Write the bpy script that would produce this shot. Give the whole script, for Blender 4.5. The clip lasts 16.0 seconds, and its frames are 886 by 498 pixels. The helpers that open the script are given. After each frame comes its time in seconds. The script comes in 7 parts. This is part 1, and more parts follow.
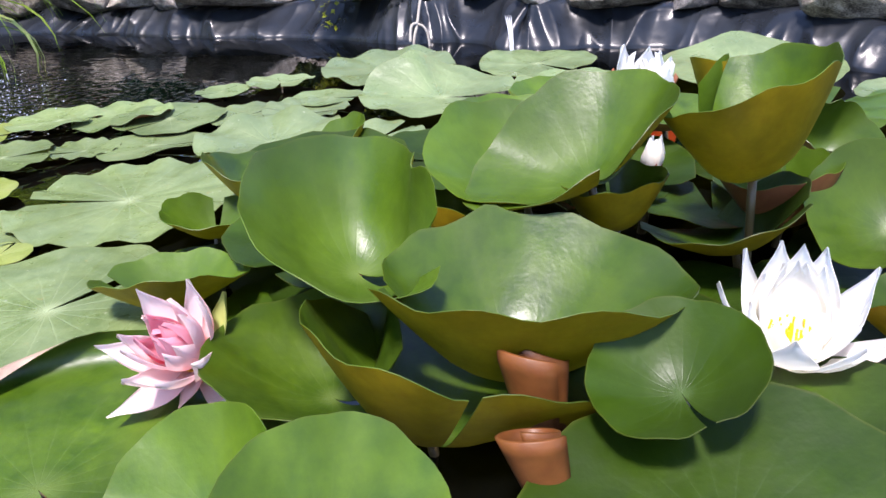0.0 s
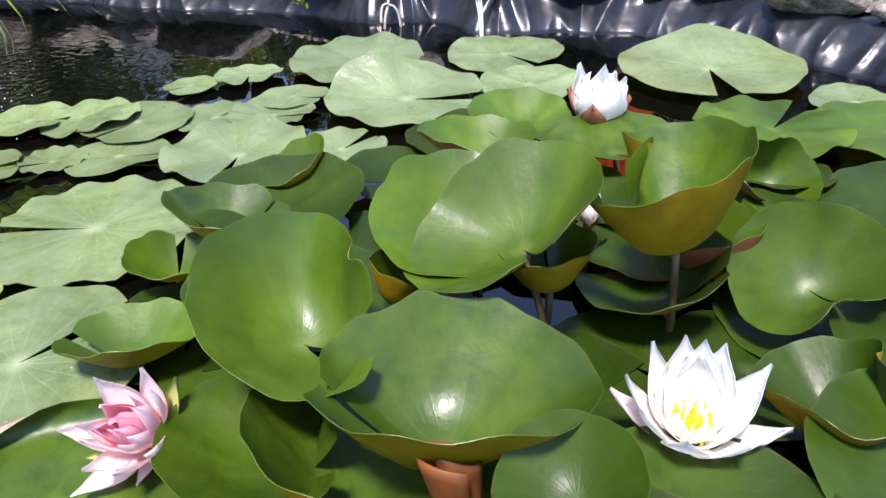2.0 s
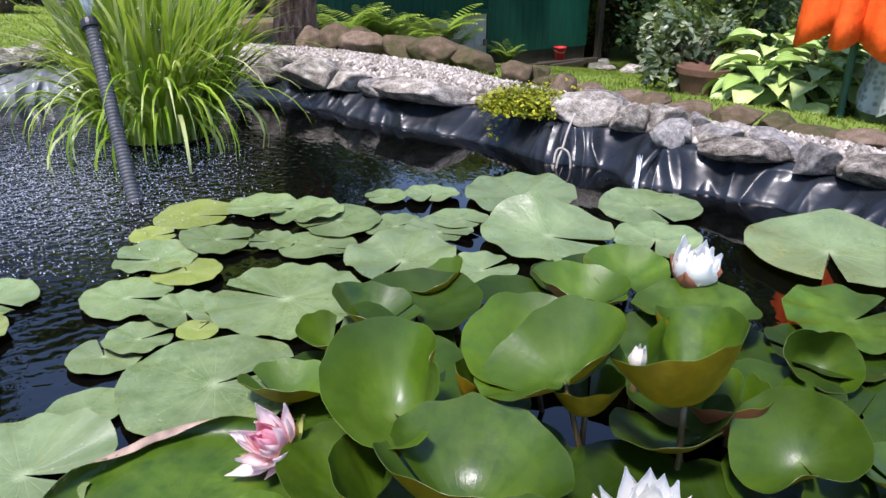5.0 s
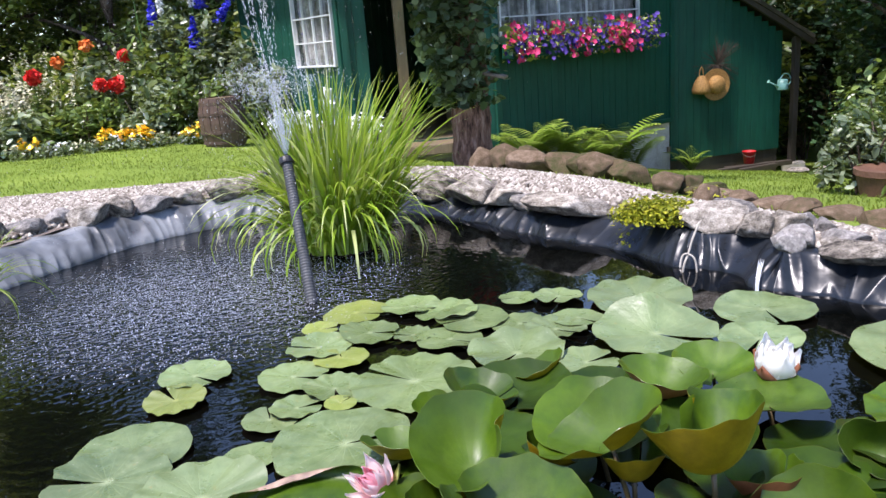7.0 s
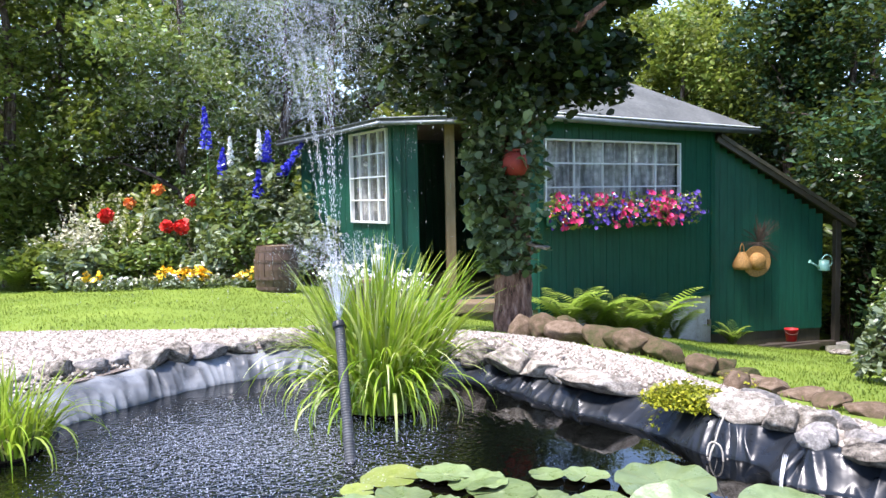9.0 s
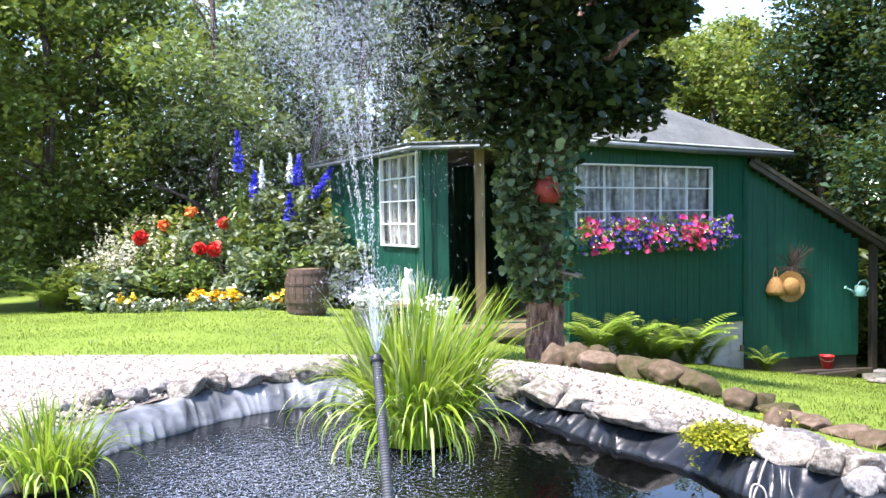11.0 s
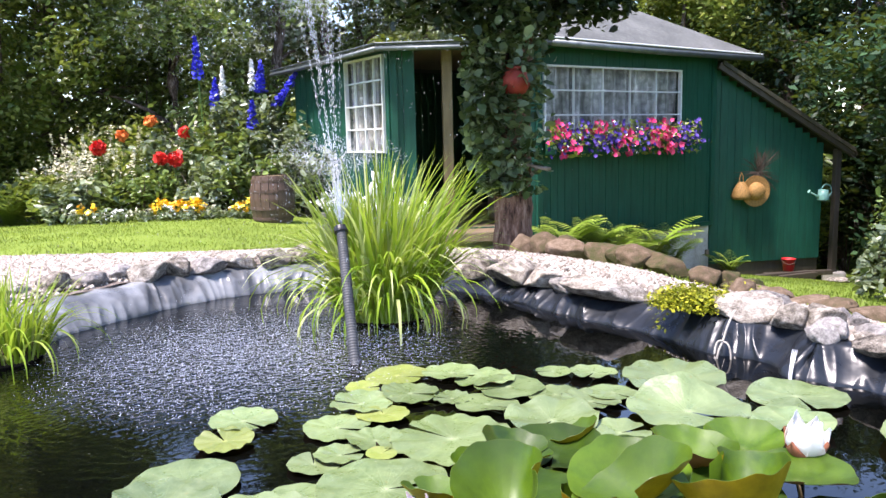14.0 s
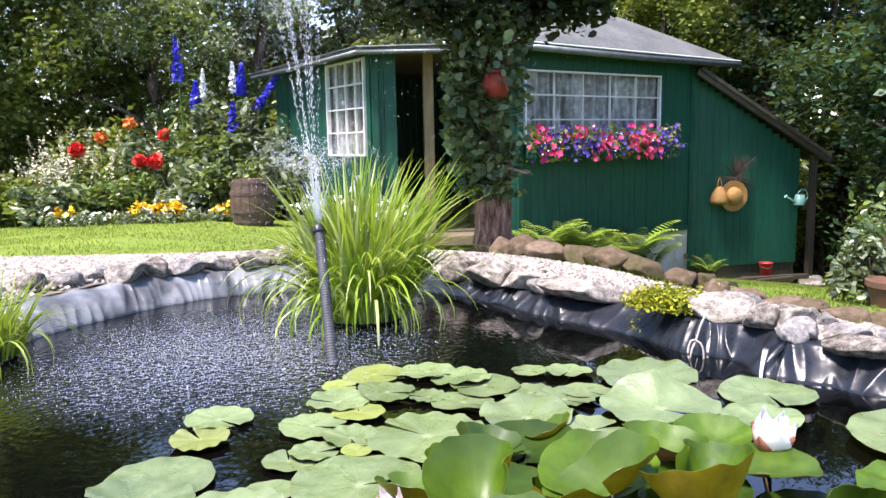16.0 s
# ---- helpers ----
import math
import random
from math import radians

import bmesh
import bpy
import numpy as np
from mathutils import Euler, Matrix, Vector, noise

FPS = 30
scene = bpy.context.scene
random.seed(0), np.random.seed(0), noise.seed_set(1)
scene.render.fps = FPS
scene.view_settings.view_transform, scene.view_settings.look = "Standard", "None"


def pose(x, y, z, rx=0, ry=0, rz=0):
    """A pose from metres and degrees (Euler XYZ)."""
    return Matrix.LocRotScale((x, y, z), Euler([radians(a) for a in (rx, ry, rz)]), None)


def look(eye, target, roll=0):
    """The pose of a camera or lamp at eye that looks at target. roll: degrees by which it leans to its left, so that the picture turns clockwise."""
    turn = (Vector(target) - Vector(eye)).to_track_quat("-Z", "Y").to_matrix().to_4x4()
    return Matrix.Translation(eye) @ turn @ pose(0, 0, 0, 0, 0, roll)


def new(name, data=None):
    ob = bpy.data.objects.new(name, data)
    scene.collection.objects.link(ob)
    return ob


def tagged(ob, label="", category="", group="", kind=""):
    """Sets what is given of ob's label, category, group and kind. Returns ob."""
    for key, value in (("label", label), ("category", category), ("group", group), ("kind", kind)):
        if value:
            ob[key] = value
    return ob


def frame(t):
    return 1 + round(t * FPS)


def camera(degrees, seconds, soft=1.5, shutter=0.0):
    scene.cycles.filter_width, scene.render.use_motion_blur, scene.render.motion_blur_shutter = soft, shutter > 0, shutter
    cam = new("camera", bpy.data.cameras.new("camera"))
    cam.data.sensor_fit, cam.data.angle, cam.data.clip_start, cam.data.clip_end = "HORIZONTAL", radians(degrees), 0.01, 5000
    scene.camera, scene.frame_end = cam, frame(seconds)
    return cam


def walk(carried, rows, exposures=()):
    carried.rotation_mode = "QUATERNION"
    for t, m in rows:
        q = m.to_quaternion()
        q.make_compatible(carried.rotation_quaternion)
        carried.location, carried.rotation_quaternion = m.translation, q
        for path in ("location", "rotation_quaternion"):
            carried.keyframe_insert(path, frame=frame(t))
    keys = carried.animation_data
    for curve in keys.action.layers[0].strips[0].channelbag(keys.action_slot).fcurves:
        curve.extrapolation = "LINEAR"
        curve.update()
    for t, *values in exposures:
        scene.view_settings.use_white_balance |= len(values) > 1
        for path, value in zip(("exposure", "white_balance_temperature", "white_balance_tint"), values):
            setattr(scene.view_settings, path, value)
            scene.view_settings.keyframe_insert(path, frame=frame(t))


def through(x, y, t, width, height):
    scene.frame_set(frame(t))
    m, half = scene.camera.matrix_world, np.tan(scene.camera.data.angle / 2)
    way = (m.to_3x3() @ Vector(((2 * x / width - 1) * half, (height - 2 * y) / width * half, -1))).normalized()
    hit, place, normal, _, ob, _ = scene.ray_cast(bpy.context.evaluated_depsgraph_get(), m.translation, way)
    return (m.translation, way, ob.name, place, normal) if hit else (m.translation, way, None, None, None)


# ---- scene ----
cam = camera(60.5, 16.0)
PATH = [
    (0, (0.567, -1.315, 0.317), (1.017, 0.426, -0.558), -3.0),
    (0.5, (0.585, -1.306, 0.347), (1.027, 0.382, -0.63), -2.5),
    (1, (0.594, -1.3, 0.382), (1.058, 0.364, -0.625), -2.5),
    (1.5, (0.603, -1.308, 0.408), (1.067, 0.361, -0.592), -3.0),
    (2, (0.615, -1.309, 0.431), (1.059, 0.34, -0.609), -2.7),
    (2.5, (0.632, -1.316, 0.461), (1.062, 0.327, -0.595), -2.4),
    (3, (0.64, -1.33, 0.487), (1.052, 0.334, -0.543), -1.6),
    (3.5, (0.647, -1.346, 0.501), (1.015, 0.349, -0.495), -1.7),
    (4, (0.665, -1.375, 0.519), (0.963, 0.356, -0.437), -1.8),
    (4.5, (0.689, -1.43, 0.555), (0.878, 0.344, -0.349), 0.0),
    (5, (0.698, -1.522, 0.572), (0.659, 0.307, -0.238), 0.4),
    (5.2, (0.705, -1.546, 0.579), (0.612, 0.293, -0.2), -0.2),
    (7.3, (0.890, -1.724, 0.632), (0.309, 0.129, 0.155), -4.6),
    (7.5, (0.893, -1.725, 0.629), (0.302, 0.134, 0.189), -4.4),
    (8, (0.911, -1.784, 0.663), (0.317, 0.099, 0.345), -2.5),
    (8.5, (0.914, -1.814, 0.697), (0.312, 0.082, 0.490), -2.1),
    (9, (0.918, -1.854, 0.718), (0.27, 0.034, 0.585), -1.1),
    (9.5, (0.913, -1.872, 0.733), (0.221, 0.0, 0.605), -0.5),
    (9.7, (0.904, -1.862, 0.735), (0.196, 0.007, 0.634), -1.0),
    (11.8, (0.877, -1.893, 0.779), (0.163, -0.026, 0.699), -0.9),
    (12, (0.871, -1.901, 0.749), (0.175, -0.029, 0.647), -1.0),
    (12.5, (0.866, -1.849, 0.683), (0.179, 0.022, 0.518), -0.2),
    (13, (0.875, -1.829, 0.632), (0.221, 0.046, 0.4), -0.1),
    (13.5, (0.878, -1.822, 0.604), (0.242, 0.047, 0.281), -0.6),
    (14, (0.88, -1.825, 0.601), (0.245, 0.05, 0.313), -1.4),
    (14.5, (0.891, -1.828, 0.593), (0.264, 0.05, 0.315), -1.5),
    (15, (0.898, -1.84, 0.595), (0.278, 0.046, 0.35), -1.5),
    (15.5, (0.9, -1.841, 0.592), (0.294, 0.049, 0.347), -1.5),
    (16, (0.898, -1.836, 0.591), (0.307, 0.055, 0.314), -1.1),
]
walk(cam, [(t, look(eye, target, roll)) for t, eye, target, roll in PATH], [(0, 1.67, 6450, 24), (1.0, 1.90, 6480, 24), (1.6, 1.77, 6480, 24), (2.5, 1.45, 6480, 24), (4.0, 1.27, 6320, 21), (5.2, 1.27, 6280, 21), (7.5, 1.54, 6420, 22), (9.5, 2.02, 6400, 20), (12.2, 2.22, 6430, 20), (13, 2.12, 6560, 22), (14, 1.97, 6650, 24), (16, 1.94, 6650, 24)])

# ---- world and sun ----
world = bpy.data.worlds.new("garden_sky")
scene.world = world
world.use_nodes = True
wn = world.node_tree.nodes
sky = wn.new("ShaderNodeTexSky")
sky.sky_type = "NISHITA"
sky.sun_disc = False
SUN_EL, SUN_AZ = 66.0, 212.0          # degrees above the horizon, clockwise from +y
sky.sun_elevation, sky.sun_rotation = radians(SUN_EL), radians(SUN_AZ)
sky.dust_density, sky.air_density, sky.ozone_density = 0.4, 1.0, 3.0
wn["Background"].inputs["Strength"].default_value = 0.15
world.node_tree.links.new(sky.outputs[0], wn["Background"].inputs["Color"])
sun = new("sun", bpy.data.lights.new("sun", "SUN"))
sun.data.energy, sun.data.angle, sun.data.color = 3.3, radians(9.0), (1.0, 0.97, 0.92)
sx, sy, sz = math.sin(radians(SUN_AZ)), math.cos(radians(SUN_AZ)), math.tan(radians(SUN_EL))
sun.matrix_world = look((sx * 20, sy * 20, sz * 20), (0, 0, 0))

# ---- materials ----
rng = np.random.default_rng(7)


class Mat:
    """A node material with a Principled shader and short calls for its nodes."""

    def __init__(self, name, colour=(0.5, 0.5, 0.5), rough=0.6, spec=0.5, metal=0.0):
        self.m = bpy.data.materials.new(name)
        self.m.use_nodes = True
        self.t = self.m.node_tree
        self.n = self.t.nodes
        self.b = self.n["Principled BSDF"]
        self.put("Base Color", (*colour, 1))
        self.put("Roughness", rough)
        self.put("Specular IOR Level", spec)
        self.put("Metallic", metal)

    def put(self, key, value):
        if isinstance(value, bpy.types.NodeSocket):
            self.t.links.new(value, self.b.inputs[key])
        else:
            self.b.inputs[key].default_value = value

    def add(self, kind, values=(), operation="", data_type="", blend_type="", feature=""):
        node = self.n.new("ShaderNode" + kind)
        if operation:
            node.operation = operation
        if data_type:
            node.data_type = data_type
        if blend_type:
            node.blend_type = blend_type
        if feature:
            node.feature = feature
        for key, value in dict(values).items():
            if isinstance(value, bpy.types.NodeSocket):
                self.t.links.new(value, node.inputs[key])
            else:
                node.inputs[key].default_value = value
        return node

    def coords(self, which="Object"):
        return self.add("TexCoord").outputs[which]

    def noise(self, scale, detail=4.0, rough=0.55, vector=None, out="Fac"):
        return self.add("TexNoise", {"Vector": vector or self.coords(), "Scale": scale, "Detail": detail,
                                     "Roughness": rough}).outputs[out]

    def ramp(self, fac, stops):
        node = self.add("ValToRGB", {"Fac": fac})
        e = node.color_ramp.elements
        while len(e) < len(stops):
            e.new(0.5)
        for el, (p, c) in zip(e, stops):
            el.position = p
            el.color = (*c, 1) if len(c) == 3 else c
        return node.outputs["Color"]

    def grey(self, fac, a, b, p=0.3, q=0.7):
        return self.ramp(fac, [(p, (a, a, a)), (q, (b, b, b))])

    def mix(self, fac, a, b, how="MIX"):
        node = self.add("Mix", data_type="RGBA", blend_type=how)
        for i, v in ((0, fac), (6, a), (7, b)):
            if isinstance(v, bpy.types.NodeSocket):
                self.t.links.new(v, node.inputs[i])
            else:
                node.inputs[i].default_value = v if i == 0 else (*v, 1)
        return node.outputs[2]

    def math(self, how, a, b=0.0):
        return self.add("Math", {0: a, 1: b}, operation=how).outputs[0]

    def bump(self, height, strength=0.3, distance=0.01):
        self.put("Normal", self.add("Bump", {"Height": height, "Strength": strength,
                                             "Distance": distance}).outputs["Normal"])
        return self

    def random(self):
        return self.add("ObjectInfo").outputs["Random"]

    def island(self):
        return self.add("NewGeometry").outputs["Random Per Island"]


def speckled(name, colours, scale, rough=0.7, spec=0.3, bump=0.3, distance=0.005, vary=0.0, lo=0.3, hi=0.7):
    """Stone, soil and the like: two noise scales, a small relief, a shift from piece to piece."""
    m = Mat(name, rough=rough, spec=spec)
    big, small = m.noise(scale, 5), m.noise(scale * 9, 4, 0.7)
    fac = m.math("ADD", m.math("MULTIPLY", big, 0.5), m.math("MULTIPLY", small, 0.5))
    if vary:
        fac = m.math("ADD", fac, m.math("MULTIPLY", m.math("SUBTRACT", m.random(), 0.5), vary))
    n = len(colours) - 1
    m.put("Base Color", m.ramp(fac, [(lo + (hi - lo) * i / n, c) for i, c in enumerate(colours)]))
    m.bump(fac, bump, distance)
    return m.m


def foliage(name, colours, rough=0.5, spec=0.35, through=0.25):
    """Leaves of trees and shrubs: hue from leaf to leaf, some light passing through."""
    m = Mat(name, rough=rough, spec=spec)
    n = len(colours) - 1
    col = m.ramp(m.island(), [(i / n, c) for i, c in enumerate(colours)])
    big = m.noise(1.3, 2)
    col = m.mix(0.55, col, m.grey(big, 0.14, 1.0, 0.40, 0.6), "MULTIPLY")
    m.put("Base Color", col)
    tr = m.add("BsdfTranslucent", {"Color": m.mix(0.5, col, (0.35, 0.45, 0.05))})
    mix = m.add("MixShader", {0: through, 1: m.b.outputs[0], 2: tr.outputs[0]})
    m.t.links.new(mix.outputs[0], m.n["Material Output"].inputs["Surface"])
    return m.m


def through_light(m, colour, amount):
    """Lets part of the light pass through a leaf."""
    tr = m.add("BsdfTranslucent", {"Color": colour})
    mix = m.add("MixShader", {0: amount, 1: m.b.outputs[0], 2: tr.outputs[0]})
    m.t.links.new(mix.outputs[0], m.n["Material Output"].inputs["Surface"])
    return m.m


def underside(name, colour, shift=0.3, through=0.25):
    m = Mat(name, colour, 0.45, 0.35)
    f, g = m.noise(30, 5, 0.6), m.noise(160, 3, 0.6)
    c = m.mix(m.grey(f, 0, 1, 0.3, 0.7), tuple(v * (1 - shift) for v in colour), tuple(v * (1 + shift) for v in colour))
    c = m.mix(m.math("MULTIPLY", m.grey(g, 0, 1, 0.5, 0.75), 0.3), c, (colour[0] * 0.8, colour[1] * 0.5, colour[2]))
    m.put("Base Color", c)
    m.bump(g, 0.15, 0.002)
    return through_light(m, m.mix(0.5, c, (0.40, 0.42, 0.03)), through)


def lily_top(name, dark, light, veins, rough=0.32, wear=0.0, through=0.12, spec=0.55):
    """The upper side of a lily leaf: pale rays from the stalk, mottled green, waxy."""
    m = Mat(name, rough=rough, spec=0.8 if wear else spec)
    uv = m.coords("UV")
    sep = m.add("SeparateXYZ", {0: uv})
    ang, rad = sep.outputs[0], sep.outputs[1]
    wob = m.noise(14, 3)
    ray = m.math("ABSOLUTE", m.math("SINE", m.math("ADD", m.math("MULTIPLY", ang, math.pi * 19), m.math("MULTIPLY", wob, 1.6))))
    line = m.math("POWER", m.math("SUBTRACT", 1.0, ray), 5.0)
    fade = m.math("POWER", m.math("SUBTRACT", 1.0, m.math("MINIMUM", rad, 1.0)), 1.3)
    line = m.math("MULTIPLY", line, fade)
    patch = m.noise(26, 6, 0.65)
    base = m.mix(m.grey(patch, 0, 1, 0.35, 0.68), dark, light)
    base = m.mix(m.math("MULTIPLY", m.random(), 0.45), base, light)
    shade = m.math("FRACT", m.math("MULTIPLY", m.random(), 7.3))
    base = m.mix(1.0, base, m.grey(shade, 0.66, 1.08, 0.0, 1.0), "MULTIPLY")
    broad = m.noise(7, 3)
    base = m.mix(m.grey(broad, 0.0, 0.5 if wear else 0.75, 0.38, 0.66), base, tuple(v * 0.55 for v in dark))
    base = m.mix(m.math("MULTIPLY", line, 0.30 if wear else 0.13), base, veins)
    hub = m.math("POWER", m.math("MAXIMUM", m.math("SUBTRACT", 1.0, m.math("MULTIPLY", rad, 7.0)), 0.0), 1.0)
    base = m.mix(m.math("MULTIPLY", hub, 0.6 if wear else 0.35), base, veins)
    rim = m.math("GREATER_THAN", rad, 0.985)
    base = m.mix(m.math("MULTIPLY", rim, 0.08), base, (0.20, 0.17, 0.03))
    if wear:
        spots = m.grey(m.noise(55, 3, 0.7), 0, 1, 0.66, 0.72)
        base = m.mix(m.math("MULTIPLY", spots, wear), base, (0.22, 0.17, 0.05))
        # sun specks on the pads, put into the colour as pale spots
        sun_dots = m.grey(m.noise(190, 2, 0.6), 0, 1, 0.70, 0.75)
        base = m.mix(m.math("MULTIPLY", sun_dots, wear), base, (0.50, 0.52, 0.42))
    m.put("Base Color", base)
    m.put("Roughness", m.grey(m.noise(30 if not wear else 18, 4, 0.6), rough - (0.12 if wear else 0.06), rough + (0.22 if wear else 0.14), 0.36, 0.64))
    hgt = m.math("SUBTRACT", m.math("ADD", m.math("MULTIPLY", m.noise(45, 3), 0.6), m.math("MULTIPLY", m.noise(230, 3), 0.25)), m.math("MULTIPLY", line, 0.3 if wear else 0.12))
    if wear:
        hgt = m.math("ADD", hgt, m.math("MULTIPLY", m.noise(16, 3), 2.2))
    m.bump(hgt, 0.4, 0.0045 if wear else 0.0022)
    return through_light(m, m.mix(0.5, base, (0.30, 0.36, 0.03)), through)


def plain(name, colour, rough=0.5, spec=0.4, scale=20.0, shift=0.25, bump=0.1, metal=0.0):
    m = Mat(name, colour, rough, spec, metal)
    f = m.noise(scale, 5, 0.6)
    lo = tuple(c * (1 - shift) for c in colour)
    hi = tuple(min(1, c * (1 + shift)) for c in colour)
    m.put("Base Color", m.mix(m.grey(f, 0, 1, 0.3, 0.7), lo, hi))
    m.bump(f, bump, 0.003)
    return m.m


LEAF = lily_top("lily_leaf_green", (0.030, 0.080, 0.003), (0.115, 0.21, 0.007), (0.22, 0.30, 0.08), 0.38, 0.0, 0.34)
# darker copy of the leaf green, with the crowd's shade in its colour
LEAF_SHADED = lily_top("lily_leaf_shaded_green", (0.014, 0.036, 0.0012), (0.036, 0.076, 0.002), (0.10, 0.16, 0.06), 0.42, 0.0, 0.18, 0.28)
PAD = lily_top("lily_pad_pale", (0.095, 0.145, 0.045), (0.215, 0.28, 0.115), (0.36, 0.42, 0.22), 0.34, 0.6)
PAD_OLD = lily_top("lily_pad_yellowing", (0.15, 0.20, 0.04), (0.25, 0.29, 0.06), (0.34, 0.36, 0.10), 0.42, 0.9)
UNDER = underside("lily_underside_ochre", (0.37, 0.25, 0.008), 0.35, 0.38)
UNDER_RED = underside("lily_underside_red", (0.25, 0.085, 0.035), 0.35, 0.12)
STALK = plain("lily_stalk", (0.10, 0.07, 0.03), 0.4, 0.4)


def make_water():
    m = Mat("pond_water", (0.0012, 0.0014, 0.0012), 0.015, 0.7)
    m.put("IOR", 1.38)
    p = m.coords()
    dist = m.add("VectorMath", {0: m.add("VectorMath", {0: p, 1: (-0.33, 0.04, 0)}, operation="SUBTRACT").outputs[0]}, operation="LENGTH").outputs["Value"]
    near = m.ramp(dist, [(0.35, (1, 1, 1)), (0.72, (0, 0, 0))])
    rings = m.ramp(dist, [(0.45, (1, 1, 1)), (1.15, (0.08, 0.08, 0.08))])
    fine = m.add("TexVoronoi", {"Vector": p, "Scale": 75.0}, feature="SMOOTH_F1").outputs["Distance"]
    # wavelets run out from the fountain and die down towards the banks
    wave = m.add("TexWave", {"Vector": m.add("VectorMath", {0: p, 1: (-0.33, 0.04, 0)}, operation="SUBTRACT").outputs[0], "Scale": 9.0, "Distortion": 7.0, "Detail": 2.0, "Detail Scale": 2.5})
    wave.wave_type, wave.rings_direction = "RINGS", "Z"
    h = m.math("ADD", m.math("MULTIPLY", m.math("MULTIPLY", fine, near), 1.9),
               m.math("ADD", m.math("MULTIPLY", m.noise(6, 1, 0.4), 0.16), m.math("MULTIPLY", m.math("MULTIPLY", wave.outputs["Fac"], rings), 0.13)))
    h = m.math("ADD", h, m.math("MULTIPLY", m.math("MULTIPLY", m.noise(38, 2, 0.5), near), 0.7))
    m.bump(h, 0.35, 0.012)
    return m.m


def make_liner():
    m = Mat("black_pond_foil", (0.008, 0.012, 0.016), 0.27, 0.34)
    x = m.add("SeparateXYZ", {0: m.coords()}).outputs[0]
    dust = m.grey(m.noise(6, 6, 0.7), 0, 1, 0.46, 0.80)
    glare = m.math("MULTIPLY", m.ramp(m.math("ADD", m.math("MULTIPLY", x, 1.0), 1.0), [(0.45, (1, 1, 1)), (0.95, (0, 0, 0))]), m.grey(m.noise(7, 3, 0.5), 0.35, 1.0, 0.40, 0.60))
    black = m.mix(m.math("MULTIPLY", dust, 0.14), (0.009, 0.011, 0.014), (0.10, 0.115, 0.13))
    m.put("Base Color", m.mix(glare, black, (0.19, 0.20, 0.205)))      # sun glare of the left bank, put into the base colour
    m.put("Roughness", m.grey(m.noise(17, 4), 0.24, 0.40))
    # fine crumpling of the plastic
    def ridge(scale):
        return m.math("ABSOLUTE", m.math("SUBTRACT", m.noise(scale, 1.5, 0.5), 0.5))
    m.bump(m.math("ADD", ridge(22), m.math("MULTIPLY", ridge(75), 0.2)), 0.10, 0.010)
    return m.m


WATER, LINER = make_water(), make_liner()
STONE = speckled("field_stone_grey", [(0.035, 0.029, 0.023), (0.235, 0.205, 0.165), (0.55, 0.50, 0.43)], 7, 0.85, 0.2, 0.9, 0.010, 0.10, 0.38, 0.63)
STONE_DARK = speckled("field_stone_dark", [(0.04, 0.038, 0.035), (0.17, 0.155, 0.14), (0.36, 0.335, 0.305)], 8, 0.75, 0.3, 0.6, 0.006, 0.10, 0.38, 0.64)
STONE_MOSS = speckled("mossy_brown_stone", [(0.035, 0.045, 0.012), (0.10, 0.068, 0.042), (0.21, 0.155, 0.11)], 5, 0.9, 0.15, 0.6, 0.008, 0.25)
GRAVEL = speckled("gravel_bed", [(0.10, 0.08, 0.065), (0.20, 0.165, 0.14), (0.32, 0.28, 0.25)], 45, 0.9, 0.2, 1.0, 0.012)


def make_pebble():
    m = Mat("pebble", rough=0.85, spec=0.2)
    m.put("Base Color", m.ramp(m.island(), [(0.0, (0.085, 0.068, 0.053)), (0.35, (0.20, 0.173, 0.143)), (0.7, (0.29, 0.258, 0.218)), (1.0, (0.45, 0.415, 0.36))]))
    m.bump(m.noise(200, 3), 0.3, 0.002)
    return m.m


def make_lawn():
    m = Mat("lawn_soil", rough=0.9, spec=0.15)
    f = m.math("ADD", m.math("MULTIPLY", m.noise(1.4, 4), 0.5), m.math("MULTIPLY", m.noise(60, 4, 0.7), 0.5))
    m.put("Base Color", m.ramp(f, [(0.3, (0.09, 0.135, 0.02)), (0.5, (0.14, 0.20, 0.028)), (0.7, (0.20, 0.26, 0.045))]))
    m.bump(f, 0.8, 0.03)
    return m.m


PEBBLE, LAWN = make_pebble(), make_lawn()
GRASS = foliage("grass_blades", [(0.14, 0.20, 0.025), (0.19, 0.265, 0.034), (0.26, 0.33, 0.055)], 0.5, 0.3, 0.45)
REED = foliage("reed_blades", [(0.14, 0.27, 0.012), (0.26, 0.42, 0.025), (0.40, 0.53, 0.05), (0.62, 0.66, 0.30)], 0.38, 0.45, 0.45)
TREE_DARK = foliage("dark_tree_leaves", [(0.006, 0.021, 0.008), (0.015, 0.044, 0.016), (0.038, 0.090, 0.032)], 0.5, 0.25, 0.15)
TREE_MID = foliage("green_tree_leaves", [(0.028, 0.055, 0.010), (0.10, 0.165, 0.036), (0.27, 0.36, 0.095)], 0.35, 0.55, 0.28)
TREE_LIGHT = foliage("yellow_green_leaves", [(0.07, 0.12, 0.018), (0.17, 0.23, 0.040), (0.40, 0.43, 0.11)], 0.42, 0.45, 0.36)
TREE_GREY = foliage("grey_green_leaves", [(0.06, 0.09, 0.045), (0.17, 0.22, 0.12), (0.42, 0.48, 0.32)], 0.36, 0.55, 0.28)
# the ivy tree crown's shade is put into this near-black leaf colour
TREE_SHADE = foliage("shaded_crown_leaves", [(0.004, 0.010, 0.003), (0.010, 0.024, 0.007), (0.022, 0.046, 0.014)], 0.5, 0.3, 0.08)
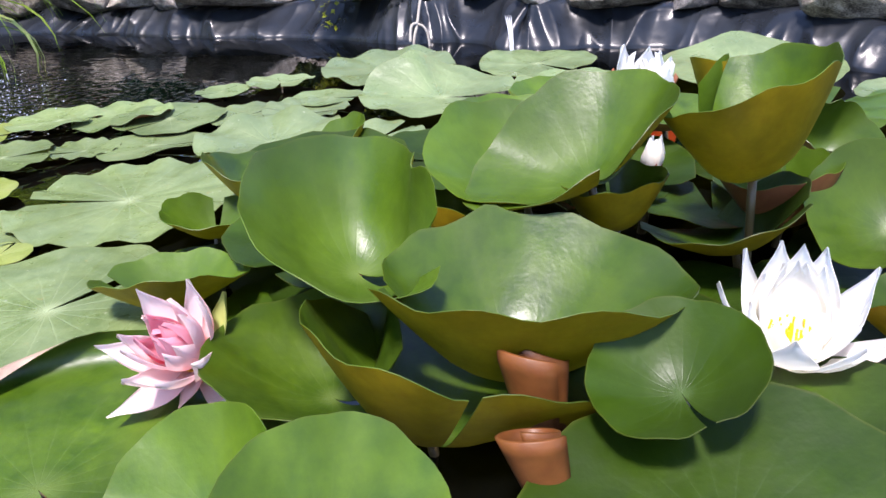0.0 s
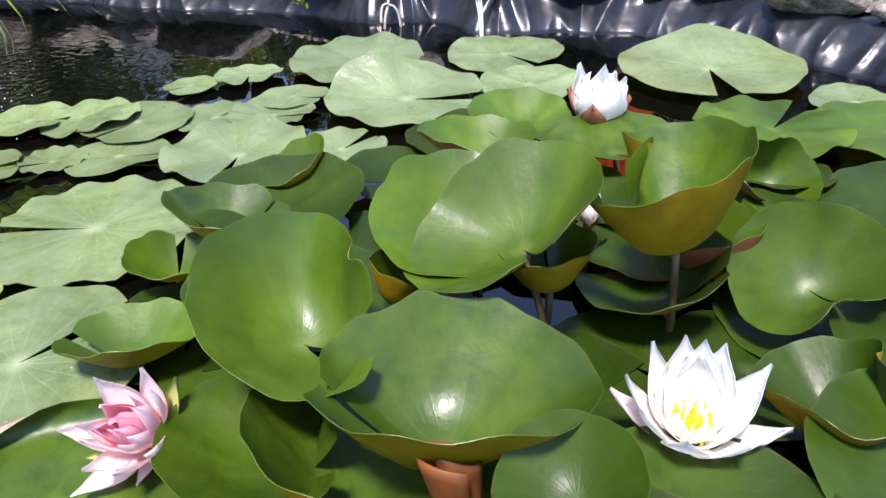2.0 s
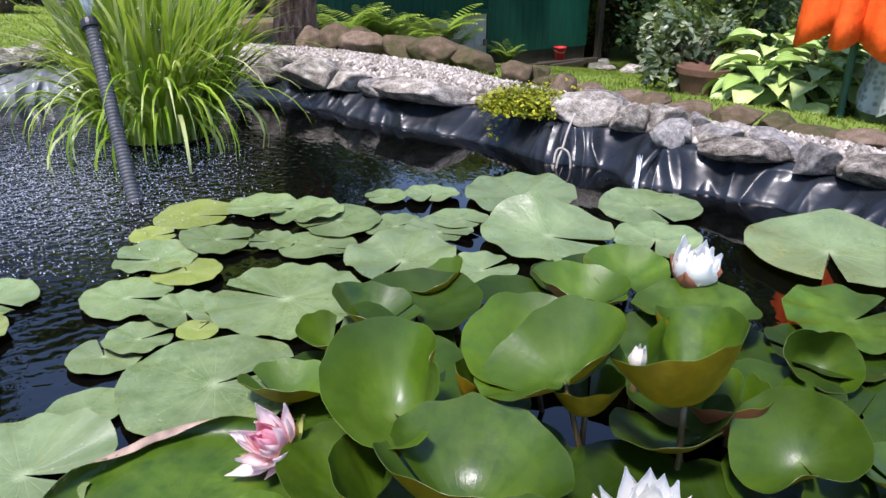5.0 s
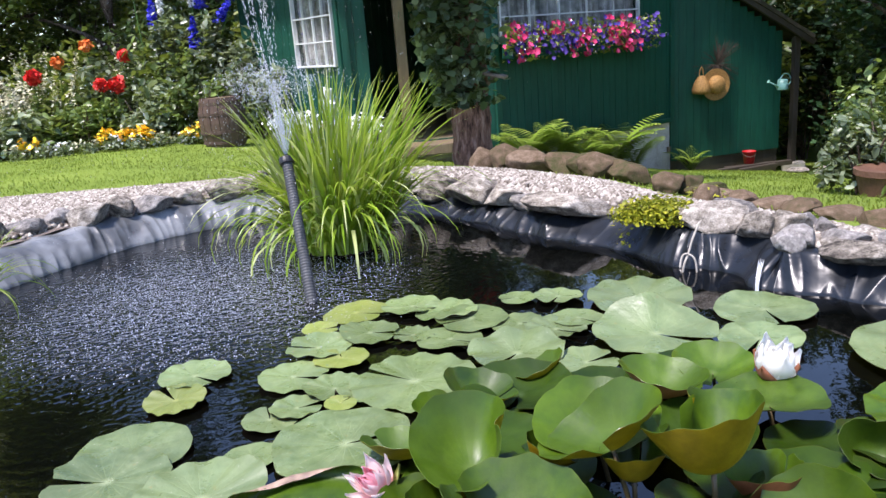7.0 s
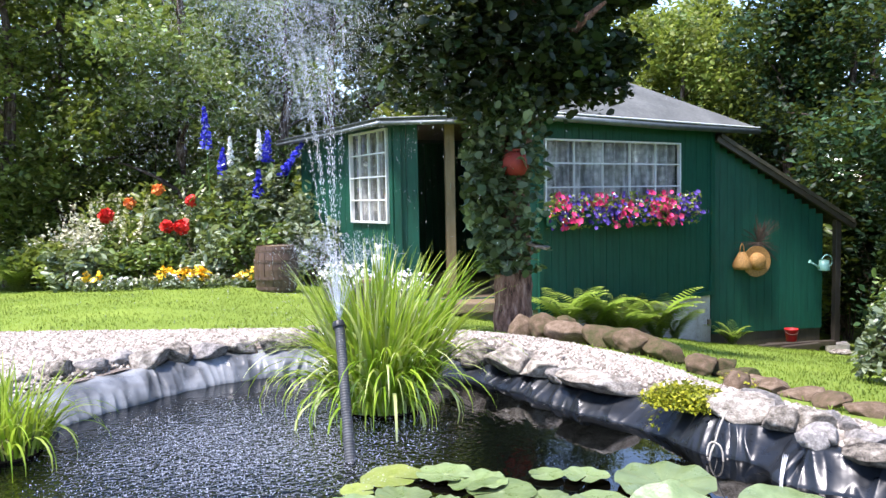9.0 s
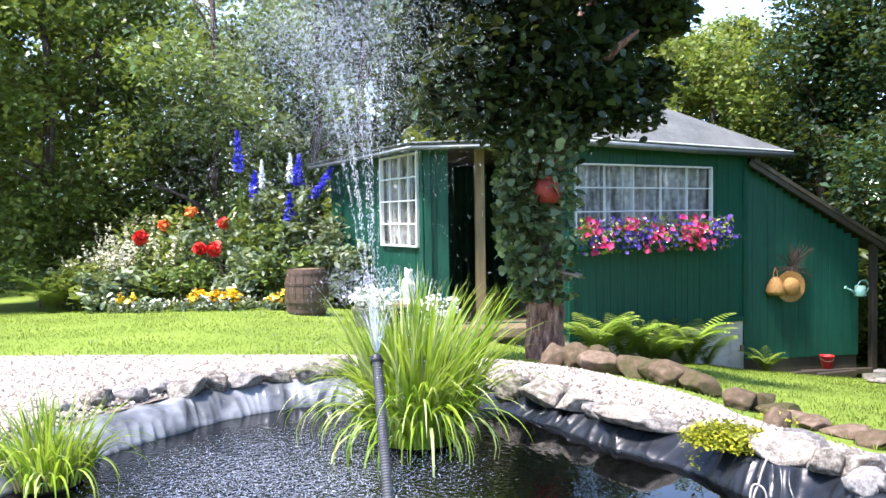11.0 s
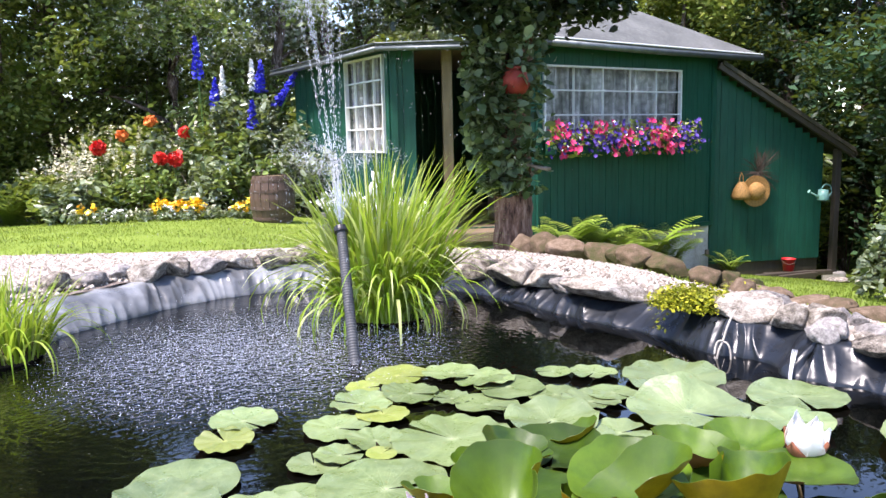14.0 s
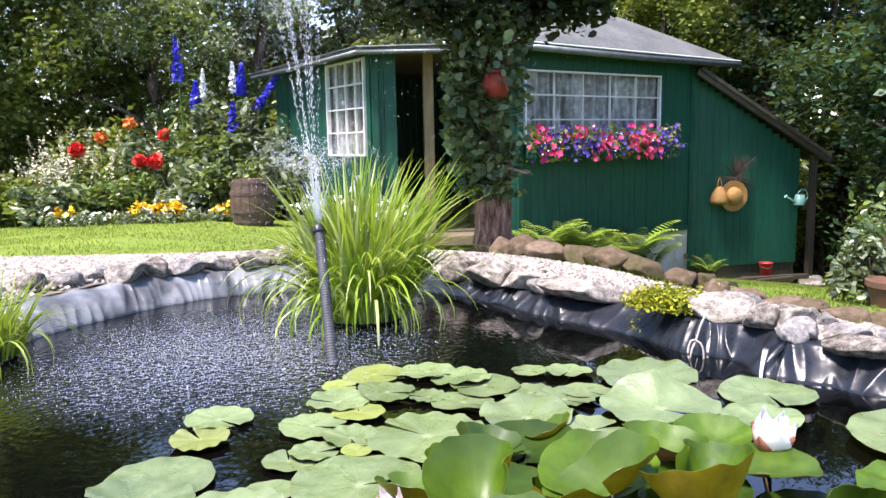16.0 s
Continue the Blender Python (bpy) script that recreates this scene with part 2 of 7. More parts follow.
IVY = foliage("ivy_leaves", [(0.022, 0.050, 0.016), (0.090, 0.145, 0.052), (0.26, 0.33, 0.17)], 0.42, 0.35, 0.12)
FERN = foliage("fern_fronds", [(0.13, 0.22, 0.02), (0.25, 0.37, 0.045), (0.40, 0.50, 0.10)], 0.5, 0.3, 0.4)
SEDUM = foliage("yellow_stonecrop", [(0.12, 0.15, 0.01), (0.28, 0.29, 0.015), (0.50, 0.47, 0.03)], 0.5, 0.3, 0.3)


def make_bark(name="tree_bark", deep=(0.035, 0.024, 0.018), mid=(0.12, 0.085, 0.065), worn=(0.25, 0.20, 0.17)):
    m = Mat(name, rough=0.9, spec=0.15)
    p = m.add("Mapping", {"Vector": m.coords(), "Scale": (1, 1, 0.22)}).outputs[0]
    f = m.noise(38, 6, 0.7, p)
    m.put("Base Color", m.ramp(f, [(0.35, deep), (0.5, mid), (0.68, worn)]))
    m.bump(f, 1.0, 0.02)
    return m.m


def make_paint(name, colour, worn):
    """Oil paint on boards: streaks along the height, worn spots, dust."""
    m = Mat(name, rough=0.55, spec=0.35)
    p = m.add("Mapping", {"Vector": m.coords(), "Scale": (1, 1, 0.12)}).outputs[0]
    streak = m.noise(26, 5, 0.65, p)
    blot = m.noise(2.2, 4)
    c = m.mix(m.grey(streak, 0, 1, 0.3, 0.7), tuple(v * 0.72 for v in colour), tuple(v * 1.25 for v in colour))
    c = m.mix(m.math("MULTIPLY", m.grey(blot, 0, 1, 0.45, 0.7), 0.35), c, worn)
    m.put("Base Color", c)
    m.bump(streak, 0.25, 0.004)
    return m.m


BARK = make_bark()
BARK_RED = make_bark("reddish_bark", (0.04, 0.020, 0.014), (0.17, 0.088, 0.062), (0.34, 0.21, 0.16))
GREEN = make_paint("green_board_paint", (0.002, 0.053, 0.031), (0.007, 0.072, 0.045))
WHITE = plain("white_window_paint", (0.56, 0.58, 0.56), 0.5, 0.4, 40, 0.1)
FELT = speckled("grey_roofing_felt", [(0.062, 0.066, 0.062), (0.098, 0.102, 0.095), (0.15, 0.153, 0.142)], 3, 0.85, 0.12, 0.3, 0.004)
ZINC = plain("zinc_gutter", (0.11, 0.125, 0.125), 0.5, 0.5, 9, 0.25, 0.05, 0.7)
CONCRETE = speckled("rough_concrete", [(0.24, 0.21, 0.18), (0.42, 0.39, 0.35), (0.56, 0.53, 0.49)], 6, 0.9, 0.2, 0.4, 0.006)
WOOD = make_paint("weathered_wood", (0.16, 0.115, 0.07), (0.22, 0.18, 0.13))
WOOD_DARK = make_paint("dark_weathered_wood", (0.045, 0.036, 0.028), (0.07, 0.06, 0.045))
WOOD_PALE = make_paint("pale_door_wood", (0.15, 0.105, 0.05), (0.20, 0.15, 0.08))

# ---- tools ----
def mesh_of(name, verts, faces, mats, indices=None, smooth=False):
    me = bpy.data.meshes.new(name)
    me.from_pydata([tuple(v) for v in verts], [], [tuple(f) for f in faces])
    for m in mats if isinstance(mats, (list, tuple)) else [mats]:
        me.materials.append(m)
    if indices is not None:
        me.polygons.foreach_set("material_index", indices)
    if smooth:
        me.polygons.foreach_set("use_smooth", [True] * len(me.polygons))
        me.set_sharp_from_angle(angle=math.radians(62))
    me.update()
    return me


def part(name, bm, material, parent=None, label="", smooth=False):
    """Links a bmesh (or a ready mesh) as one object under its thing."""
    if isinstance(bm, bmesh.types.BMesh):
        me = bpy.data.meshes.new(name)
        bmesh.ops.recalc_face_normals(bm, faces=bm.faces)
        bm.to_mesh(me)
        bm.free()
        me.materials.append(material)
        if smooth:
            me.polygons.foreach_set("use_smooth", [True] * len(me.polygons))
    else:
        me = bm
    ob = new(name, me)
    ob.parent = parent
    if label:
        ob["label"] = label
    if name in ("foliage", "tuft", "spray", "floret", "bloom", "plume", "stamen", "jet"):
        ob["kind"] = "stuff"
    return ob


def thing(name, m, label, category, group="", kind=""):
    """An Empty at the base of a thing, to carry its parts."""
    ob = new(name)
    ob.empty_display_size = 0.05
    ob.matrix_basis = m
    return tagged(ob, label, category, group, kind)


def add_box(bm, size, m=Matrix(), bevel=0.0):
    r = bmesh.ops.create_cube(bm, size=1.0, matrix=m @ Matrix.Diagonal((*size, 1)))
    if bevel:
        es = list({e for v in r["verts"] for e in v.link_edges})
        bmesh.ops.bevel(bm, geom=es, offset=bevel, segments=2, affect="EDGES", profile=0.6)


def box(size, m=Matrix(), bevel=0.0):
    bm = bmesh.new()
    add_box(bm, size, m, bevel)
    return bm


def add_tube(bm, points, radii, sides=10, cap=True):
    """A round bar along points, with a radius at each."""
    rings = []
    pts = [Vector(p) for p in points]
    for i, p in enumerate(pts):
        d = (pts[min(i + 1, len(pts) - 1)] - pts[max(i - 1, 0)]).normalized()
        q = d.to_track_quat("Z", "Y")
        r = radii[i] if isinstance(radii, (list, tuple, np.ndarray)) else radii
        rings.append([bm.verts.new(p + q @ Vector((math.cos(a) * r, math.sin(a) * r, 0)))
                      for a in (2 * math.pi * k / sides for k in range(sides))])
    for a, b in zip(rings, rings[1:]):
        for k in range(sides):
            bm.faces.new((a[k], a[(k + 1) % sides], b[(k + 1) % sides], b[k]))
    if cap:
        bm.faces.new(rings[0][::-1])
        bm.faces.new(rings[-1])


def tube(points, radii, sides=10):
    bm = bmesh.new()
    add_tube(bm, points, radii, sides)
    return bm


def lathe(profile, sides=24):
    """A turned body from (radius, height) pairs."""
    bm = bmesh.new()
    rings = [[bm.verts.new((r * math.cos(a), r * math.sin(a), z)) for a in (2 * math.pi * k / sides for k in range(sides))]
             for r, z in profile]
    for a, b in zip(rings, rings[1:]):
        for k in range(sides):
            bm.faces.new((a[k], a[(k + 1) % sides], b[(k + 1) % sides], b[k]))
    bm.faces.new(rings[0][::-1])
    bm.faces.new(rings[-1])
    return bm


def curve_points(pts, n, closed=False):
    """n points along a smooth line through pts."""
    P = np.array(pts, float)
    k = len(P)
    out = []
    span = k if closed else k - 1
    for s in np.linspace(0, span, n, endpoint=not closed):
        i = min(int(s), span - 1)
        f = s - i
        idx = [(i + j) % k if closed else min(max(i + j, 0), k - 1) for j in (-1, 0, 1, 2)]
        a, b, c, d = P[idx]
        out.append(0.5 * (2 * b + (c - a) * f + (2 * a - 5 * b + 4 * c - d) * f * f + (3 * b - a - 3 * c + d) * f ** 3))
    return np.array(out)


def leaf_cloud(name, centres, size, mat, aspect=0.55, droop=0.3, spread=0.35, normals=None, full=False):
    """A mesh of many single leaves, each folded along its rib, one at each centre."""
    C = np.asarray(centres, float)
    n = len(C)
    d = rng.normal(size=(n, 3))
    d[:, 2] = d[:, 2] * 0.5 - droop
    d /= np.linalg.norm(d, axis=1)[:, None]
    up = rng.normal(size=(n, 3)) * 0.6 + (np.array([0, 0, 1.0]) if normals is None else normals)
    side = np.cross(d, up)
    side /= np.linalg.norm(side, axis=1)[:, None] + 1e-9
    nrm = np.cross(side, d)
    s = (size * (1 + spread * rng.normal(size=n))).clip(size * 0.4, size * 1.9)[:, None]
    base, tip = C - d * s * 0.5, C + d * s * 0.5
    if full:                                  # broad leaves: rounded, in two halves folded along the rib
        w = side * s * aspect * 0.5
        up = nrm * s * 0.07
        V = np.stack([base, C + w * 0.92 + up - d * s * 0.26, C + w * 0.85 + up + d * s * 0.16, tip, C - w * 0.85 + up + d * s * 0.16, C - w * 0.92 + up - d * s * 0.26], 1).reshape(-1, 3)
        F = (np.arange(n)[:, None, None] * 6 + np.array([[0, 1, 2, 3], [0, 3, 4, 5]])[None]).reshape(-1, 4)
        return fast_mesh(name, V, F, mat)
    a, b = C + side * s * aspect * 0.5 + nrm * s * 0.08 - d * s * 0.08, C - side * s * aspect * 0.5 + nrm * s * 0.08 - d * s * 0.08
    V = np.stack([base, a, tip, b], 1).reshape(-1, 3)
    F = (np.arange(n)[:, None] * 4 + np.array([[0, 1, 2, 3]]))
    return fast_mesh(name, V, F, mat)


def fast_mesh(name, V, F, mat, smooth=False):
    """A mesh from arrays; all faces have the same number of corners."""
    me = bpy.data.meshes.new(name)
    V = np.asarray(V, np.float32)
    F = np.asarray(F, np.int32)
    k = F.shape[1]
    me.vertices.add(len(V))
    me.vertices.foreach_set("co", V.ravel())
    me.loops.add(F.size)
    me.loops.foreach_set("vertex_index", F.ravel())
    me.polygons.add(len(F))
    me.polygons.foreach_set("loop_start", np.arange(len(F), dtype=np.int32) * k)
    me.polygons.foreach_set("loop_total", np.full(len(F), k, np.int32))
    if smooth:
        me.polygons.foreach_set("use_smooth", np.ones(len(F), bool))
    me.materials.append(mat)
    me.update(calc_edges=True)
    me.validate()
    return me


def ball_points(n, centre, radii, shell=0.55):
    """Points in an ellipsoid, thicker towards its skin."""
    d = rng.normal(size=(n, 3))
    d /= np.linalg.norm(d, axis=1)[:, None]
    r = shell + (1 - shell) * rng.random(n) ** 0.6
    r *= 1 + 0.16 * rng.normal(size=n)
    return np.array(centre) + d * r[:, None] * np.array(radii)


def blades(name, bases, leans, lengths, width, mat, droop=1.0, segs=6):
    """Long narrow leaves that rise and bow over. leans: horizontal vectors; droop: how far they hang."""
    B, L = np.asarray(bases, float), np.asarray(leans, float)
    n = len(B)
    ln = np.asarray(lengths, float)[:, None]
    lean = np.linalg.norm(L, axis=1)[:, None]
    h = L / (lean + 1e-9)
    side = np.stack([-h[:, 1], h[:, 0], np.zeros(n)], 1)
    twist = rng.normal(size=(n, 1)) * 0.6
    hh = np.concatenate([h, np.zeros((n, 1))], 1) if h.shape[1] == 2 else h
    side = side * np.cos(twist) + hh * np.sin(twist)
    rows = []
    pos = B.copy()
    ang0 = np.pi / 2 - lean * 0.35
    dr = droop * (0.6 + 0.8 * rng.random((n, 1))) * lean
    for i in range(segs + 1):
        f = i / segs
        w = width * (1 - f ** 2.2) * (0.75 + 0.5 * min(1, f * 3)) * 0.5
        rows.append(np.stack([pos - side * w, pos + side * w], 1))
        ang = ang0 - dr * (f + 0.5 / segs) ** 1.5
        pos = pos + (hh * np.cos(ang) + np.array([0, 0, 1.0]) * np.sin(ang)) * ln / segs
    V = np.stack(rows, 1).reshape(n, -1, 3)
    per = (segs + 1) * 2
    f0 = np.array([[2 * i, 2 * i + 1, 2 * i + 3, 2 * i + 2] for i in range(segs)])
    F = (np.arange(n)[:, None, None] * per + f0[None]).reshape(-1, 4)
    return fast_mesh(name, V.reshape(-1, 3), F, mat, True)


def rock_mesh(name, seed, mat, rough=0.22, squash=0.6):
    """A field stone of about one metre, to be scaled where it lies."""
    bm = bmesh.new()
    bmesh.ops.create_icosphere(bm, subdivisions=4, radius=0.5)
    off = Vector((seed * 3.7, seed * 1.3, seed * 5.1))
    rg = random.Random(seed * 17 + 3)
    cuts = [(Vector((rg.gauss(0, 1), rg.gauss(0, 1), rg.gauss(0, 0.8))).normalized(), rg.uniform(0.27, 0.42)) for _ in range(11)]
    for v in bm.verts:
        d = v.co.normalized()
        v.co = d * 0.5 * (1 + rough * 0.8 * noise.noise(d * 1.3 + off))
        for n, lim in cuts:                       # worn, nearly flat faces
            over = v.co.dot(n) - lim
            if over > 0:
                v.co -= n * over * 0.95
        v.co *= 1 + rough * 0.16 * noise.noise(d * 4.1 + off) + rough * 0.10 * noise.noise(d * 9.5 + off) + rough * 0.05 * noise.noise(d * 21 + off)
        v.co.z *= squash
    me = bpy.data.meshes.new(name)
    bm.to_mesh(me)
    bm.free()
    me.materials.append(mat)
    me.polygons.foreach_set("use_smooth", [True] * len(me.polygons))
    return me

# ---- ground, pond, rim ----
SHORE = curve_points([(-1.05, 0.0), (-1.03, 0.27), (-0.96, 0.52), (-0.85, 0.73), (-0.69, 0.88), (-0.35, 1.03), (0.02, 0.98), (0.25, 0.84),
                      (0.47, 0.66), (0.68, 0.54), (0.79, 0.45), (0.92, 0.32), (1.06, 0.27), (1.105, 0.14), (1.24, 0.09), (1.39, -0.01),
                      (1.49, -0.16), (1.58, -0.36), (1.68, -0.75), (1.55, -1.2), (1.2, -1.48), (0.7, -1.58), (0.1, -1.5),
                      (-0.45, -1.2), (-0.88, -0.75), (-1.05, -0.35)], 260, True)
SHORE_T = np.roll(SHORE, -1, 0) - np.roll(SHORE, 1, 0)
SHORE_N = np.stack([-SHORE_T[:, 1], SHORE_T[:, 0]], 1)
SHORE_N /= np.linalg.norm(SHORE_N, axis=1)[:, None]
if ((SHORE + SHORE_N * 0.1) ** 2).sum() < (SHORE ** 2).sum():
    SHORE_N = -SHORE_N


def shore_distance(P):
    """How far points lie outside the water's edge (negative: inside)."""
    P = np.atleast_2d(np.asarray(P, float))
    d = np.linalg.norm(P[:, None] - SHORE[None], axis=2)
    i = d.argmin(1)
    sign = np.sign(((P - SHORE[i]) * SHORE_N[i]).sum(1))
    return d.min(1) * sign


def bank_top(x):
    """Height of the foil's upper edge along the pond, lowest behind the reeds."""
    return np.interp(np.asarray(x, float), [-0.5, -0.1, 0.17, 0.41, 0.72, 0.86, 1.15, 1.33], [0.098, 0.062, 0.050, 0.062, 0.064, 0.090, 0.088, 0.072])


def garden_level(x):
    t = np.clip((np.asarray(x, float) - 0.6) / 0.45, 0, 1)
    return 0.105 - 0.033 * t * t * (3 - 2 * t)


def ground_z(P):
    """Height of the garden: a bank round the pond, the lawn falling away, most to the right."""
    P = np.atleast_2d(np.asarray(P, float))
    d = shore_distance(P)
    x, y = P[:, 0], P[:, 1]
    s = np.clip((x + 0.14 * y + 3.2) / 4.2, 0, 1)
    s = s * s * (3 - 2 * s)
    k = 0.060 + 0.116 * s
    fall = np.maximum(0, d - 0.55)
    edge = np.clip((d - 0.20) / 0.38, 0, 1)
    rise = np.clip((d - 0.12) / 0.35, 0, 1)
    z = bank_top(x) + (garden_level(x) - bank_top(x)) * rise - (0.010 + 0.045 * s) * edge * edge * (3 - 2 * edge) - k * np.minimum(fall, 9.0) - 0.03 * np.maximum(fall - 9.0, 0) * 0.2
    z = np.where(d < 0.10, -0.15, z)
    z = np.where((d >= 0.10) & (d < 0.16), -0.15 + (z + 0.15) * (d - 0.10) / 0.06, z)
    return z


def gz(x, y):
    return float(ground_z([(x, y)])[0])


# one sheet, fine near the pond and reaching the horizon
axis = np.concatenate([-np.geomspace(400, 6, 22), np.linspace(-5.5, 5.5, 111), np.geomspace(6, 400, 22)])
GX, GY = np.meshgrid(axis, axis + 0.0)
GP = np.stack([GX.ravel(), GY.ravel()], 1)
GZ = ground_z(GP) + np.array([0.012 * noise.noise(Vector((x * 1.7, y * 1.7, 0))) for x, y in GP])
na = len(axis)
gi = np.arange(na * na).reshape(na, na)
GF = np.stack([gi[:-1, :-1], gi[:-1, 1:], gi[1:, 1:], gi[1:, :-1]], -1).reshape(-1, 4)
ground = new("ground", fast_mesh("ground", np.column_stack([GP, GZ]), GF, LAWN, True))
tagged(ground, "mown green lawn sloping down round the pond", "lawn", kind="structure")

# the water's surface, out to under the foil
ring = SHORE + SHORE_N * 0.05
wv = np.column_stack([ring, np.zeros(len(ring))])
me = mesh_of("water", wv, [list(range(len(ring)))], WATER)
water = new("water", me)
tagged(water, "dark rippled pond water mirroring trees and sky", "water", kind="structure")

# foil: from under the water up the bank and over its top
def liner_sheet():
    prof = [(-0.03, -0.14), (-0.006, -0.04), (0.0, -0.012)] + [(0.068 * f ** 1.15, 0.094 * f) for f in np.linspace(0.0, 1.0, 17)[1:]] + [(0.078, 0.101), (0.095, 0.106), (0.15, 0.104), (0.24, 0.086)]
    n = 2200
    S = curve_points(SHORE, n, True)
    T = np.roll(S, -1, 0) - np.roll(S, 1, 0)
    N = np.stack([-T[:, 1], T[:, 0]], 1)
    N /= np.linalg.norm(N, axis=1)[:, None]
    if (N[0] * SHORE_N[0]).sum() < 0:
        N = -N
    L = np.concatenate([[0], np.cumsum(np.linalg.norm(np.diff(S, axis=0), axis=1))])
    high = bank_top(S[:, 0]) / 0.105
    # the left bank lies back at a gentler slope
    flat = np.clip((-0.25 - S[:, 0]) / 0.35, 0, 1) * np.clip((S[:, 1] + 0.5) / 0.5, 0, 1)
    V = []
    for o, z in prof:
        u = min(1.0, max(0.0, z / 0.094))
        for i in range(n):
            a = L[i]
            # folds hang from the stones: broad bays, sharp pleats that fan out, small crumples
            f1 = noise.noise(Vector((a * 4.2, u * 0.7, 0.0)))
            k = a + 0.045 * u * noise.noise(Vector((a * 3.0, 1.7, 2.0))) + 0.006 * noise.noise(Vector((a * 9.0, u * 1.0, 4.0)))
            p1 = 1 - 2.6 * abs(noise.noise(Vector((k * 8.0, u * 0.35, 3.0))))
            p2 = 1 - 2.6 * abs(noise.noise(Vector((k * 21.0, u * 0.6, 5.0))))
            p3 = 1 - 2.4 * abs(noise.noise(Vector((a * 30.0 + u * 4.0, u * 5.0, 9.0))))
            some = 0.35 + 0.65 * max(0.0, min(1.0, 0.6 + 1.4 * noise.noise(Vector((a * 2.1, 0.3, 6.0)))))
            out = 0.016 + 0.022 * f1 - (some + 0.5 * flat[i]) * (0.028 * max(p1, -0.5) + 0.014 * max(p2, -0.5)) - 0.001 * max(p3, -0.3)
            rim = 0.014 * noise.noise(Vector((a * 5.0, 3.3, 1.0))) + 0.010 * noise.noise(Vector((a * 13.0, 8.3, 1.0)))
            w = 0.18 + 0.82 * min(1.0, 0.25 + u * 1.1) if z > -0.03 else 0.15
            shift = o * (1 + 0.7 * flat[i]) if o > 0 else o
            q = S[i] + N[i] * (shift - 0.075 * flat[i] * min(1, u + 0.2) * 0.6 + out * w)
            V.append((q[0], q[1], (z * high[i] if z > 0 else z) + rim * max(0.0, u - 0.35) + out * 0.15 * u))
    m = len(prof)
    idx = np.arange(n * m).reshape(m, n)
    F = np.stack([idx[:-1], np.roll(idx[:-1], -1, 1), np.roll(idx[1:], -1, 1), idx[1:]], -1).reshape(-1, 4)
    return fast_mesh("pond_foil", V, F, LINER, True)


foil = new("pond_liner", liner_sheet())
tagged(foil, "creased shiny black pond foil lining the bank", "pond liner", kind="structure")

# gravel bed between the rim stones and the lawn
def gravel_band(lo, hi_of, z_up):
    n = len(SHORE)
    V, m = [], 9
    for j in range(m):
        for i in range(n):
            hi = hi_of(i)
            o = lo + (hi - lo) * j / (m - 1)
            p = SHORE[i] + SHORE_N[i] * o
            z = gz(*p) if o > 0.17 else float(bank_top(p[0])) - 0.005
            V.append((p[0], p[1], z + z_up * math.sin(math.pi * (0.12 + 0.88 * j / (m - 1))) + 0.006 * noise.noise(Vector((p[0] * 9, p[1] * 9, 0)))))
    idx = np.arange(n * m).reshape(m, n)
    F = np.stack([idx[:-1], np.roll(idx[:-1], -1, 1), np.roll(idx[1:], -1, 1), idx[1:]], -1).reshape(-1, 4)
    return np.array(V), F


def band_width(i):
    x, y = SHORE[i]
    nx, ny = SHORE_N[i]
    w = 0.80
    if x < 0.35 and y > -0.9:                # a straight lawn edge behind, a broad path on the left
        lean = -0.24 * nx + 0.971 * ny
        gap = 2.09 + 0.24 * x - 0.971 * y
        w = min(2.6, gap / lean) if lean > 0.05 else 2.6
        w = min(w, 2.6 - 1.7 * max(0.0, -0.3 - y) / 0.6)
        w = w + (0.72 - w) * min(1.0, max(0.0, (x + 0.25) / 0.35))
    elif x >= 0.35:                          # narrows along the lower side
        w = 0.72 - 0.26 * min(1, max(0, x - 0.35) / 0.6)
    return w


GV, GFc = gravel_band(0.12, band_width, 0.02)
gravel = new("gravel_path", fast_mesh("gravel_path", GV, GFc, GRAVEL, True))
tagged(gravel, "pale pinkish gravel strip round the pond", "gravel", kind="structure")

# ---- garden hut ----
def bearing(deg):
    return Vector((math.sin(radians(deg)), math.cos(radians(deg)), 0))


HC, HK, HL = Vector((1.029, 8.005, 0)), Vector((-0.669, 5.832, 0)), Vector((-2.005, 5.209, 0))   # corner, bend by the tree, left corner
HB = HL + bearing(-50) * 2.6
hut = thing("garden_hut", pose(-0.6, 7.0, -0.95), "dark green board hut with grey felt roof and open door", "hut")
hut_inv = hut.matrix_basis.inverted()


def hut_part(name, bm, mat, parent=None, label="", smooth=False):
    if parent is None:
        bm.transform(hut_inv)
    return part(name, bm, mat, parent or hut, label, smooth)


def wall_frame(a, b):
    """A wall's own axes: x along it, y outwards, z up from 0, at a."""
    d = (b - a).normalized()
    n = Vector((d.y, -d.x, 0))
    return Matrix(((d.x, n.x, 0, a.x), (d.y, n.y, 0, a.y), (0, 0, 1, 0), (0, 0, 0, 1))), (b - a).length


def boards(m, spans, wall, pitch=0.10, thick=0.02):
    """Upright boards for (x0, x1, z0, z1) spans of a wall: each a bevelled plank of its own."""
    for x0, x1, z0, z1 in spans:
        n = max(1, round((x1 - x0) / pitch))
        w = (x1 - x0) / n
        for i in range(n):
            bm = box((w - 0.004, thick, z1 - z0), m @ Matrix.Translation((x0 + w * (i + 0.5), -thick / 2 + 0.002 * (i % 2), (z0 + z1) / 2)), 0.003)
            bm.transform(hut_inv)
            part("board", bm, GREEN, wall)


